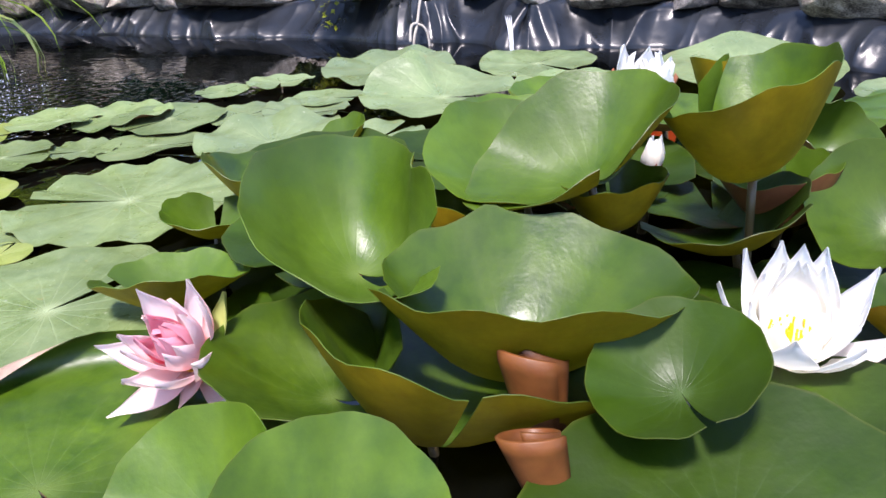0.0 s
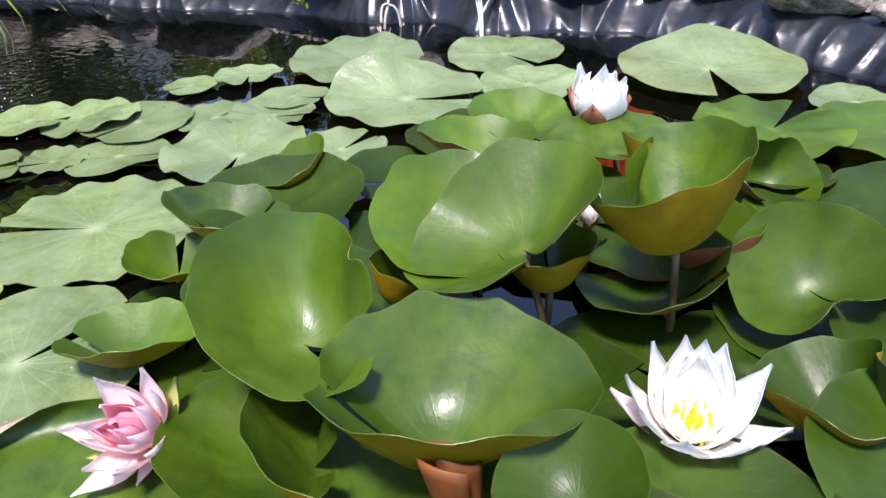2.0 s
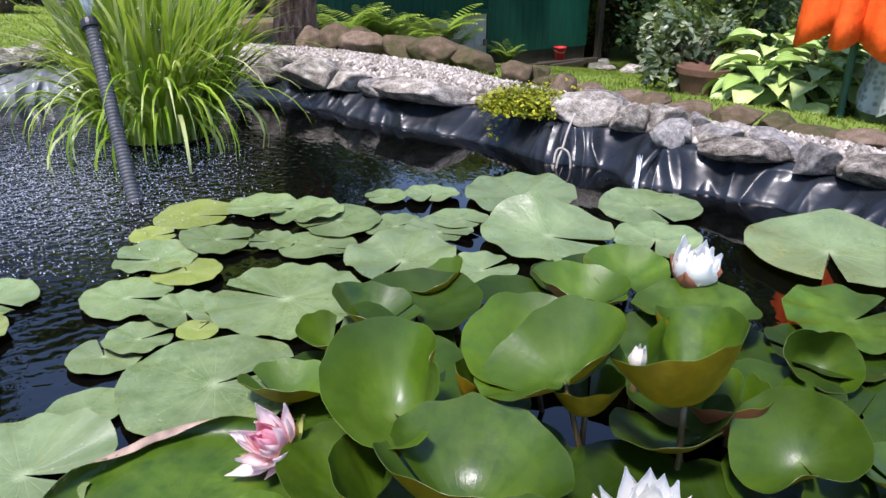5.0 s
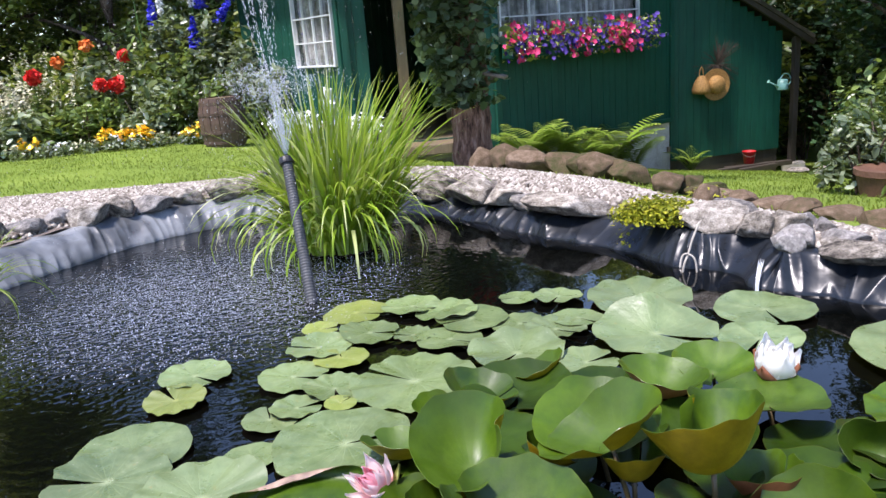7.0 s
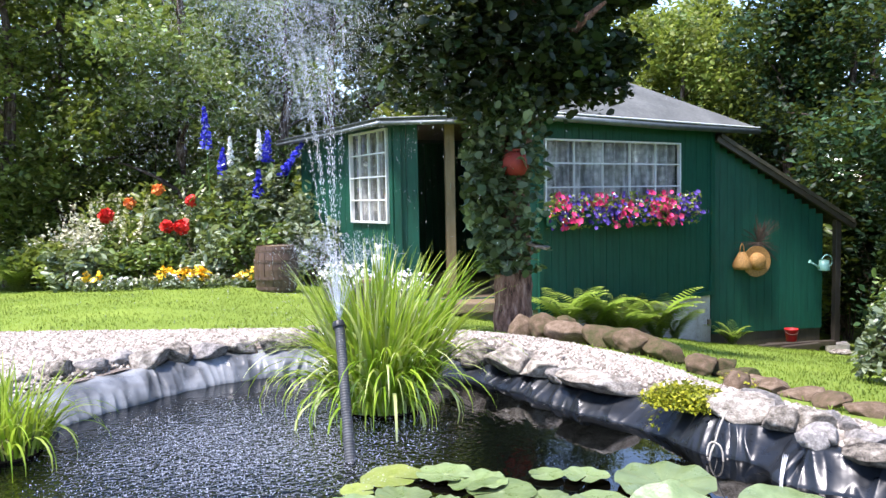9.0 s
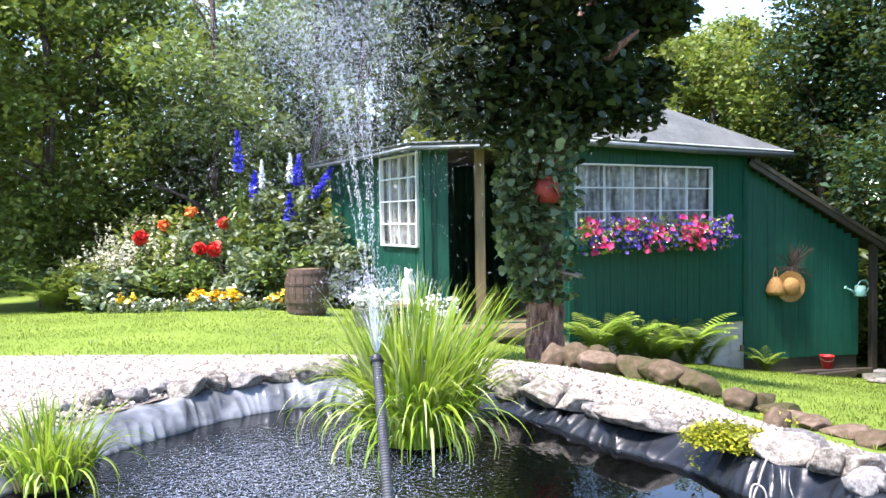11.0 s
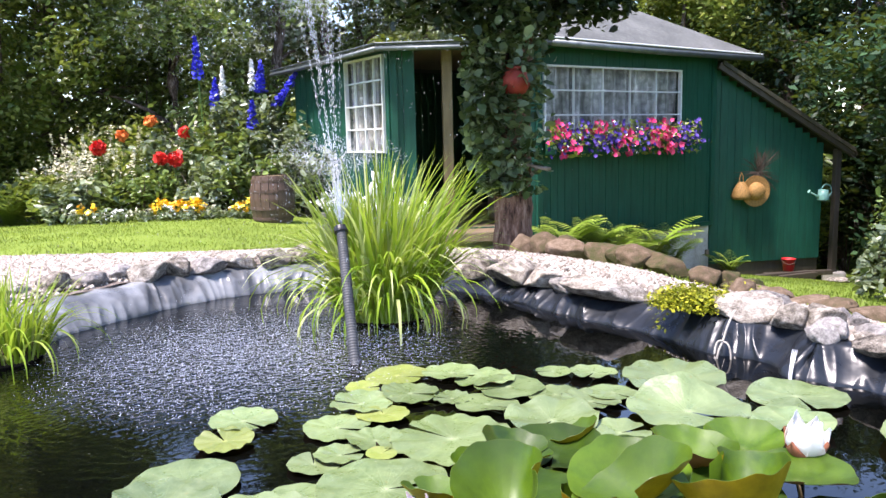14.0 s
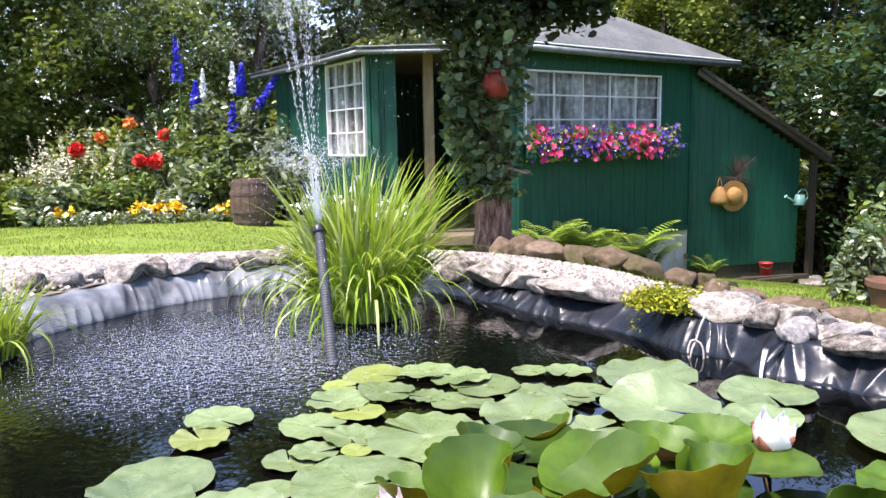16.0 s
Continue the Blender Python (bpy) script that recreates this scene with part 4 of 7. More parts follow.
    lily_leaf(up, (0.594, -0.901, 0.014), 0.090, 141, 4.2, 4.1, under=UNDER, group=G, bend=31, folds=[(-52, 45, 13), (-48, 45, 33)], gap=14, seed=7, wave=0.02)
    lily_leaf(up, (0.745, -1.110, 0.048), 0.095, 205, 3.0, -6.0, LEAF_SHADED, under=UNDER, group=G, bend=11, folds=[(-29, 45, -13), (125, 45, -3)], gap=17, seed=11, wave=0.02)
    lily_leaf(up, (0.573, -1.074, 0.059), 0.062, 162, 42.0, 13.6, under=UNDER, group=G, bend=14, folds=[(-155, 45, 4), (-43, 45, -20)], gap=19, seed=12, wave=0.02)
    lily_leaf(up, (0.522, -1.004, 0.025), 0.065, 193, 37.8, -23.4, under=UNDER, group=G, bend=18, folds=[(-3, 45, 12), (2, 45, 9)], gap=7, seed=13, wave=0.02)
    lily_leaf(cup, (0.645, -0.959, 0.016), 0.115, 185, -8.0, 12.0, under=UNDER, group=G, bend=49, folds=[(5, 45, -40), (95, 45, -28)], gap=5, seed=8, wave=0.02)
    lily_leaf(up, (1.010, -1.075, 0.030), 0.095, 200, 10.0, 4.0, LEAF_SHADED, under=UNDER, group=G, bend=12, folds=[(134, 45, -0), (-126, 45, -4)], gap=8, seed=6, wave=0.02)
    lily_leaf("small cupped lily leaf tucked under a larger one", (0.845, -0.806, 0.052), 0.066, 20, 10, 8, under=UNDER, group=G, bend=50, folds=[(-90, 50, 16), (0, 45, 10)], gap=6, seed=2, wave=0.02)
    lily_leaf("small dark lily leaf folded among larger ones", (0.715, -0.765, 0.040), 0.055, 60, 30, -10, under=UNDER, group=G, bend=44, folds=[(0, 45, 20), (180, 45, 20)], gap=6, seed=3, wave=0.02)
    lily_leaf("cupped lily leaf with a red underside", (1.015, -0.795, 0.022), 0.082, 40, 4, 6, under=UNDER_RED, group=G, bend=60, folds=[(-120, 45, 14), (60, 45, -12)], gap=6, seed=6, wave=0.02)
    lily_leaf("broad shiny lily leaf with a rolled brownish back edge", (0.42, -0.93, 0.014), .145, 150, 1, 0, LEAF, UNDER_PINK, group=G, bend=1, roll=(95, 55, 230), rings=26, seed=5, wave=0.01)


def under_leaves():
    """Lower leaves that close the gaps of the crowd."""
    spots = [(.70, -.62), (.81, -.60), (.93, -.63), (.63, -.70), (.72, -.74), (.99, -.73), (1.09, -.74), (.64, -.52), (.79, -.47), (.90, -.40),
             (1.17, -.77), (.83, -1.06), (1.10, -.62), (1.2, -.62), (1.13, -.95),
             (.82, -.91), (.89, -.87), (.98, -.91), (.85, -1.00), (1.09, -.87), (.58, -.78), (.53, -.69), (.74, -.83)]
    for i, (x, y) in enumerate(spots):
        lily_leaf("dark green lily leaf in shade beneath others", (x, y, 0.012 + 0.004 * (i % 4) if i < 15 else 0.007), .075 + .008 * (i % 4), i * 77 % 360, (i * 31 % 13 - 6) * (i < 15), (i * 47 % 13 - 6) * (i < 15), LEAF_SHADED,
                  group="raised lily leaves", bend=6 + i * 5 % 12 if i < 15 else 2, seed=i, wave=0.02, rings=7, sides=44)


under_leaves()
UNDER_PINK = underside("lily_underside_brownish", (0.30, 0.21, 0.15), 0.55, 0.15)
raised()

# ---- lily blooms ----
def petal_mesh(name, length, width, mat, curl=0.5, cup=0.25, tip=1.0):
    """One petal from the origin along +y, bowed up, hollow across, pointed."""
    V, F, n, m = [], [], 8, 6
    for i in range(n + 1):
        f = i / n
        w = width * math.sin(math.pi * min(1, f * 0.86 + 0.10)) ** 0.8 * (1 - f ** 5 * tip) * 0.5
        a = curl * (f - 0.35)
        y, z = length * f * math.cos(a * 0.5), length * f * math.sin(a)
        for j in range(m + 1):
            u = 2 * j / m - 1
            V.append((u * w, y, z + cup * width * (u * u) * (1 - 0.3 * f)))
    k = m + 1
    for i in range(n):
        for j in range(m):
            a = i * k + j
            F.append((a, a + 1, a + k + 1, a + k))
    nv = len(V)
    V2 = [(x, y, z - 0.0004) for x, y, z in V]
    F2 = [tuple(nv + q for q in f[::-1]) for f in F]
    edge = [j for j in range(k)] + [i * k + m for i in range(1, n + 1)] + [n * k + j for j in range(m - 1, -1, -1)] + [i * k for i in range(n - 1, 0, -1)]
    E = [(a, b, b + nv, a + nv) for a, b in zip(edge, edge[1:] + edge[:1])]
    return mesh_of(name, V + V2, F + F2 + E, mat, None, True)


def petal_mat(name, tip, base, glow=0.25):
    m = Mat(name, tip, 0.45, 0.3)
    g = m.add("SeparateXYZ", {0: m.coords("Object")}).outputs[1]
    f = m.math("MULTIPLY", g, 16.0)
    col = m.mix(f, base, tip)
    streak = m.noise(300, 2, 0.5, m.add("Mapping", {"Vector": m.coords(), "Scale": (1, 0.1, 0.1)}).outputs[0])
    m.put("Base Color", m.mix(m.math("MULTIPLY", streak, 0.12), col, base))
    tr = m.add("BsdfTranslucent", {"Color": col})
    mix = m.add("MixShader", {0: glow, 1: m.b.outputs[0], 2: tr.outputs[0]})
    m.t.links.new(mix.outputs[0], m.n["Material Output"].inputs["Surface"])
    return m.m


PETAL_WHITE = petal_mat("white_petal", (0.97, 0.96, 0.92), (0.97, 0.95, 0.90), 0.64)
PETAL_BLUSH = petal_mat("blush_petal", (0.93, 0.84, 0.84), (0.90, 0.68, 0.68), 0.3)
PETAL_DEEP = petal_mat("deep_pink_petal", (0.96, 0.72, 0.74), (0.86, 0.28, 0.40), 0.5)
PETAL_PINK = petal_mat("pink_petal", (0.98, 0.94, 0.90), (0.95, 0.64, 0.66), 0.55)
SEPAL_GREEN = petal_mat("green_sepal", (0.42, 0.45, 0.14), (0.36, 0.42, 0.12))
SEPAL_RED = petal_mat("red_brown_sepal", (0.42, 0.16, 0.09), (0.34, 0.11, 0.06))
STAMEN = plain("yellow_stamens", (0.85, 0.62, 0.02), 0.5, 0.3)


def lily_bloom(label, m, R, mats, openings, counts, sepals, seed, width=0.42, single=(), outer=None):
    """A lily flower: whorls of petals that open less towards the middle, sepals below, stamens within."""
    rg = random.Random(seed)
    ob = thing("water_lily", m, label, "water lily flower", "lily blooms")
    me_of = {}
    for w, (lift, n) in enumerate(zip(openings, counts)):
        f = 1 - 0.13 * w
        key = ("petal", w)
        me_of[key] = petal_mesh("petal", R * f, R * width * f, mats[min(w, len(mats) - 1)], 0.55, 0.22)
        for i in range(n):
            a = 360 * (i + 0.5 * (w % 2)) / n + rg.uniform(-6, 6)
            p = new("petal", me_of[key])
            p.parent = ob
            s = rg.uniform(0.9, 1.06)
            p.matrix_basis = pose(0, 0, 0.004 * w, 0, 0, a) @ pose(0, R * 0.05, 0, lift + rg.uniform(-6, 6), rg.uniform(-8, 8), 0) @ Matrix.Diagonal((s, s, s, 1))
    for b, lift, size, mat in single:          # petals with a bearing of their own
        p = new("petal", petal_mesh("petal", R * size, R * width * size, mat, 0.45, 0.10))
        p.parent = ob
        p.matrix_basis = pose(0, 0, 0.003, 0, 0, -b) @ pose(0, R * 0.05, 0, lift, 0, 0)
    me = petal_mesh("sepal", R * (0.86 if outer else 0.84), R * (0.34 if outer else 0.5), sepals[0], 0.4, 0.25)
    for i in range(4):
        if outer:                              # sepals set one by one
            break
        p = new("sepal", me)
        p.parent = ob
        p.matrix_basis = pose(0, 0, -0.004, 0, 0, 90 * i + 22) @ pose(0, R * 0.04, 0, sepals[1] + rg.uniform(-5, 5), 0, 0)
    for b, lift in outer or ():
        p = new("sepal", me)
        p.parent = ob
        p.matrix_basis = pose(0, 0, -0.003, 0, 0, -b) @ pose(0, R * 0.04, 0, lift, 0, 0)
    bm = bmesh.new()
    for i in range(44):
        a, r = rg.uniform(0, 6.283), R * 0.17 * math.sqrt(rg.random())
        x, y = r * math.cos(a), r * math.sin(a)
        h = R * rg.uniform(0.24, 0.42)
        add_tube(bm, [(x, y, 0.002), (x * 1.25, y * 1.25, h * 0.6), (x * 1.1, y * 1.1, h)], [R * 0.014, R * 0.018, R * 0.012], 5)
    part("stamen", bm, STAMEN, ob, "bright yellow stamens")
    part("stem", tube([(0, 0, -0.002), (0.004, 0.006, -0.05), (0.01, 0.02, -0.14)], 0.0045, 8), STALK, ob, "", True)
    return ob


W = PETAL_WHITE
lily_bloom("wide open white water lily with yellow heart", pose(0.881, -0.975, 0.022, 0, 0, -41) @ pose(0, 0, 0, 2, 0, 0), 0.077, [W], (), (), (PETAL_BLUSH, 2), 3, 0.52,
           [(-78, 50, 1.0, W), (-40, 60, 1.0, W), (-2, 62, 0.98, W), (32, 58, 0.98, W), (66, 40, 1.0, W), (98, 18, 0.84, W), (135, 24, 0.85, W), (178, 28, 0.88, W), (-142, 32, 0.88, W), (-112, 36, 0.95, W),
            (-58, 66, 0.85, W), (-20, 70, 0.88, W), (16, 70, 0.88, W), (50, 62, 0.86, W), (84, 40, 0.8, W), (116, 34, 0.72, W), (156, 44, 0.62, W), (-160, 46, 0.62, W), (-125, 44, 0.72, W), (-92, 58, 0.8, W)],
           [(-98, 20), (164, -24), (75, 2), (10, 10)])
lily_bloom("pink water lily with paler outer petals, tilted", pose(0.514, -0.860, 0.036, 0, 0, 11) @ pose(0, 0, 0, 20, -32, 0), 0.058,
           [PETAL_PINK, PETAL_PINK, PETAL_DEEP, PETAL_DEEP], (34, 50, 64, 75), (7, 8, 7, 5), (SEPAL_GREEN, 16), 5, 0.42,
           [(182, -26, 1.0, PETAL_PINK), (-100, 10, 1.05, PETAL_PINK), (-140, 0, 0.6, PETAL_PINK)], [(80, 18), (0, 20), (-70, 5)])
lily_bloom("half closed white water lily with red-brown sepals", pose(1.062, -0.455, 0.035, 0, 0, 30) @ pose(0, 0, 0, 4, 0, 0), 0.076,
           [PETAL_WHITE], (46, 57, 68), (7, 6, 5), (SEPAL_RED, 38), 8, 0.66)
lily_bloom("small white lily bud half hidden by leaves", pose(0.915, -0.735, 0.065, 0, 0, 0) @ pose(0, 0, 0, 6, 0, 0), 0.036,
           [PETAL_WHITE], (62, 72, 80), (6, 6, 5), (SEPAL_RED, 66), 9)


UNDER_ROLLED = underside("rolled_leaf_red_brown", (0.17, 0.060, 0.016), 0.4, 0.2)


def rolled_leaf(x, y, z, h, r, turn, lean):
    """A young lily leaf, still rolled into a tube."""
    V, F, n, m = [], [], 30, 6
    for j in range(m + 1):
        f = j / m
        for i in range(n + 1):
            a = 7.6 * i / n
            rr = r * (0.45 + 0.55 * f) * (0.55 + 0.45 * i / n) * (1 - 0.12 * f)
            V.append((rr * math.cos(a), rr * math.sin(a), h * f * (0.86 + 0.14 * math.cos(a))))
    for j in range(m):
        for i in range(n):
            a = j * (n + 1) + i
            F.append((a, a + 1, a + n + 2, a + n + 1))
    ob = thing("rolled_lily_leaf", pose(x, y, z, lean, 0, turn), "young reddish lily leaf still rolled into a tube", "water lily leaf", "rolled lily leaves")
    me = mesh_of("blade", V, F, UNDER_ROLLED, None, True)
    b = part("blade", me, None, ob)
    sm = b.modifiers.new("thickness", "SOLIDIFY")
    sm.thickness = 0.0018
    part("stalk", tube([(0, 0, 0.004), (0.003, 0.004, -0.05), (0.01, 0.01, -0.10)], 0.004, 7), STALK, ob, "", True)


rolled_leaf(0.705, -1.00, 0.022, 0.070, 0.029, 200, 12)
rolled_leaf(0.690, -1.045, 0.020, 0.058, 0.024, 230, 16)

# ---- rim stones, gravel, string ----
ROCKS = {}


def stone(x, y, w, h, az, mat, label, group, z=None, turn=0.0, deep=0.75):
    """A field stone w wide and h high, lying on the bank; az: the way it faces."""
    k = (round(x * 97 + y * 31) % 9, mat.name)
    if k not in ROCKS:
        ROCKS[k] = rock_mesh("stone", k[0] + 1, mat, 0.34 + 0.03 * (k[0] % 4), 0.8)
    ob = new("stone", ROCKS[k])
    base = gz(x, y) if z is None else z
    ob.matrix_basis = pose(x, y, base + h * 0.34, (x * 531 % 17) - 8, (y * 377 % 17) - 8, -az + turn + (x * 913 % 40) - 20) @ Matrix.Diagonal((w * 1.32, w * deep * 1.25, h * 1.38, 1))
    return tagged(ob, label, "stone", group)


def rim():
    G, pale, grey = "stones round the pond", "rough pale grey granite stone on the bank", "smooth dark grey rounded stone on the bank"
    back = [(0.03, 1.01, .15, .10, -15, 0), (0.19, 0.95, .19, .095, 10, 0), (0.33, 0.83, .165, .075, 12, 0), (0.44, 0.81, .105, .055, 6, 1), (0.61, 0.70, .25, .085, 24, 0),
            (1.02, 0.42, .165, .09, 10, 0), (1.07, 0.29, .115, .075, 12, 0), (1.10, 0.155, .068, .06, 14, 1), (1.19, 0.32, .115, .075, 16, 0),
            (1.20, 0.23, .09, .06, 17, 1), (1.30, 0.24, .112, .058, 20, 1), (1.335, 0.10, .165, .066, 23, 0), (1.455, 0.05, .092, .07, 27, 1), (1.56, -0.02, .15, .064, 31, 0),
            (1.585, -0.19, .15, .072, 36, 0), (1.70, -0.36, .15, .07, 50, 0)]
    left = [(-1.34, 0.13, .12, .07, -49, 0), (-1.27, 0.24, .11, .075, -48, 0), (-1.21, 0.35, .12, .06, -46, 1), (-1.19, 0.47, .09, .07, -44, 1), (-1.10, 0.50, .15, .08, -42, 0),
            (-1.05, 0.62, .112, .08, -40, 0), (-0.98, 0.71, .14, .066, -38, 1), (-0.92, 0.84, .155, .078, -36, 0), (-0.80, 0.92, .135, .08, -33, 0), (-0.66, 0.99, .13, .09, -31, 0),
            (-0.50, 1.10, .15, .085, -25, 0), (-0.33, 1.16, .14, .08, -22, 1), (-0.16, 1.17, .15, .085, -20, 0), (0.0, 1.12, .14, .09, -18, 0), (-1.30, -0.02, .13, .07, -60, 0), (-1.32, -0.2, .14, .07, -70, 0)]
    for x, y, w, h, az, d in back + left:
        d0 = float(shore_distance([(x, y)])[0])
        i = int(np.linalg.norm(SHORE - np.array([x, y]), axis=1).argmin())
        if d0 < 0.085:                       # keep every stone on the bank
            x, y = SHORE[i] + SHORE_N[i] * 0.095
        stone(x, y, w * 0.98, h * 1.14, az, STONE_DARK if d else STONE, grey if d else pale, G, float(bank_top(x)) - 0.006)
        if 0.9 < x < 1.75:            # a second, smaller stone wedged behind
            q = np.array([x, y]) + SHORE_N[i] * (0.085 + 0.02 * math.sin(x * 40)) + np.array([SHORE_N[i][1], -SHORE_N[i][0]]) * 0.05
            stone(q[0], q[1], w * 0.72, h * 0.85, az + 40, STONE if d else STONE_DARK, pale if d else grey, G, float(bank_top(q[0])))
    outer = [(0.14, 2.07, .15, .085), (0.29, 1.98, .18, .085), (0.45, 1.93, .17, .09), (0.62, 1.75, .165, .07), (0.76, 1.69, .15, .075), (0.91, 1.42, .146, .055), (1.06, 1.36, .14, .065),
             (1.16, 1.18, .12, .055), (1.26, 1.13, .12, .05), (1.33, 1.0, .12, .05), (1.43, 0.88, .11, .055), (1.02, 0.95, .10, .08), (1.52, 0.72, .13, .06), (1.56, 0.52, .11, .07), (1.63, 0.42, .12, .06),
             (1.72, 0.36, .135, .06), (1.80, 0.24, .15, .08), (1.88, 0.14, .09, .04), (-0.02, 2.15, .14, .08), (1.95, 0.0, .16, .07), (0.20, 2.22, .13, .09), (0.54, 1.84, .12, .07), (0.99, 1.50, .11, .06), (1.10, 1.28, .10, .05)]
    for i, (x, y, w, h) in enumerate(outer):
        stone(x, y, w * 1.12, h * (1.75 if x < 1.0 else 1.15), i * 23 % 50 - 25, STONE_MOSS, "brown mossy stone edging the lawn", "mossy edging stones", None, i * 31 % 60)


rim()


WIDTHS = np.array([band_width(k) for k in range(len(SHORE))])
SHARE = np.where(SHORE[:, 1] > -0.6, WIDTHS, 0.0)
SHARE = SHARE / SHARE.sum()


def pebbles(n):
    """Loose gravel on the strip, one mesh of many small stones."""
    t = np.array([(1, 0, 0), (-1, 0, 0), (0, 1, 0), (0, -1, 0), (0, 0, 1), (0, 0, -1)], float)
    f = np.array([(4, 0, 2), (4, 2, 1), (4, 1, 3), (4, 3, 0), (5, 2, 0), (5, 1, 2), (5, 3, 1), (5, 0, 3)])
    i = rng.choice(len(SHORE), n, p=SHARE)
    j, fr = (i + 1) % len(SHORE), rng.random(n)
    w = WIDTHS[i] * (1 - fr) + WIDTHS[j] * fr
    o = 0.15 + (w - 0.13) * rng.random(len(i)) ** 0.8
    fr = fr[:, None]
    P = SHORE[i] * (1 - fr) + SHORE[j] * fr + (SHORE_N[i] * (1 - fr) + SHORE_N[j] * fr) * o[:, None] + rng.normal(size=(len(i), 2)) * 0.01
    u = (o - 0.12) / (w - 0.12)
    z = np.where(o > 0.17, ground_z(P), bank_top(P[:, 0]) - 0.005) + 0.02 * np.sin(np.pi * (0.12 + 0.88 * u)) + 0.001
    s = rng.uniform(0.007, 0.015, (len(i), 1)) * rng.uniform(0.7, 1.4, (len(i), 3)) * np.array([1, 1, 0.7])
    ang = rng.uniform(0, 6.28, len(i))
    V = t[None] * s[:, None, :] * rng.uniform(0.8, 1.2, (len(i), 6, 1))
    c, sn = np.cos(ang)[:, None], np.sin(ang)[:, None]
    V = np.stack([V[..., 0] * c - V[..., 1] * sn, V[..., 0] * sn + V[..., 1] * c, V[..., 2]], -1)
    V += np.column_stack([P, z])[:, None]
    F = (np.arange(len(i))[:, None, None] * 6 + f[None]).reshape(-1, 3)
    return fast_mesh("gravel", V.reshape(-1, 3), F, PEBBLE, True)


tagged(new("gravel", pebbles(80000)), "loose pale and pinkish gravel stones", "gravel", kind="stuff")

CORD = plain("pale_cord", (0.34, 0.31, 0.26), 0.8, 0.2, 60)
cord = thing("cord", pose(0.95, 0.30, 0.0), "pale knotted cord hanging down the foil into water", "cord")
part("strand", tube(curve_points([(0.03, 0.02, 0.125), (0.012, 0.0, 0.085), (0.0, -0.015, 0.045), (-0.010, -0.025, 0.02), (-0.016, -0.03, -0.02)], 16), 0.0030, 8), CORD, cord, "", True)
part("strand", tube(curve_points([(0.0, -0.015, 0.045), (0.012, -0.02, 0.04), (0.020, -0.025, 0.02), (0.022, -0.03, -0.02)], 12), 0.0027, 8), CORD, cord, "", True)
part("strand", tube(curve_points([(-0.001, -0.017, 0.047), (-0.012, -0.02, 0.045), (-0.018, -0.025, 0.03), (-0.02, -0.03, 0.012)], 12), 0.0030, 8), CORD, cord, "", True)

def trickle():
    """The thin fall of water over a crease of the foil."""
    m = Mat("running_water", (0.9, 0.93, 0.95), 0.12, 0.5)
    m.put("Transmission Weight", 0.55)
    m.bump(m.noise(90, 3), 0.5, 0.004)
    bm = bmesh.new()
    for k in range(4):
        a = (k - 1.5) * 0.0022
        add_tube(bm, curve_points([(a * 1.8, 0.045, 0.062), (a * 1.2, 0.012, 0.045), (a * 0.8, -0.014, 0.022), (a * 0.6, -0.020, -0.002)], 9), [0.0005, 0.0009, 0.0012, 0.0013, 0.0015, 0.0017, 0.0019, 0.0022, 0.003], 7)
    ob = thing("water_trickle", pose(1.105, 0.14, 0, 0, 0, -14), "thin white trickle of water over the foil", "water")
    part("strand", bm, m.m, ob, "", True)


trickle()


def stonecrop(x, y, r, n, z, label):
    """Low cushion of small yellow-green leaves hanging over the rim."""
    ob = thing("stonecrop", pose(x, y, z), label, "plant")
    P = ball_points(n, (0, 0, 0.0), (r * 1.1, r * 0.7, 0.045), 0.2)
    P = P[(P[:, 2] > -0.02) & (np.abs(P[:, 0]) < r * 1.25)]
    hang = np.column_stack([rng.normal(size=26) * 0.014 - r * 0.8, -0.03 - 0.03 * rng.random(26), -0.09 * rng.random(26)])
    part("foliage", leaf_cloud("foliage", np.concatenate([P, hang]), 0.0105, SEDUM, 0.75, 0.0), None, ob)
    st = bmesh.new()
    for k in range(26):
        a = k * 2.4
        q = (math.cos(a) * r * 0.8 * ((k % 5) / 5 + 0.2), math.sin(a) * r * 0.55 * ((k % 5) / 5 + 0.2), 0.03)
        add_tube(st, [(q[0] * 0.5, q[1] * 0.5, -0.03), (q[0] * 0.8, q[1] * 0.8, 0.01), q], 0.0016, 5)
    part("stem", st, STALK, ob)


stonecrop(0.875, 0.46, 0.115, 6500, 0.112, "yellow-green flowering stonecrop cushion spilling over foil")
stonecrop(1.03, 0.97, 0.06, 500, 0.05, "small yellow-brown stonecrop tuft among stones")

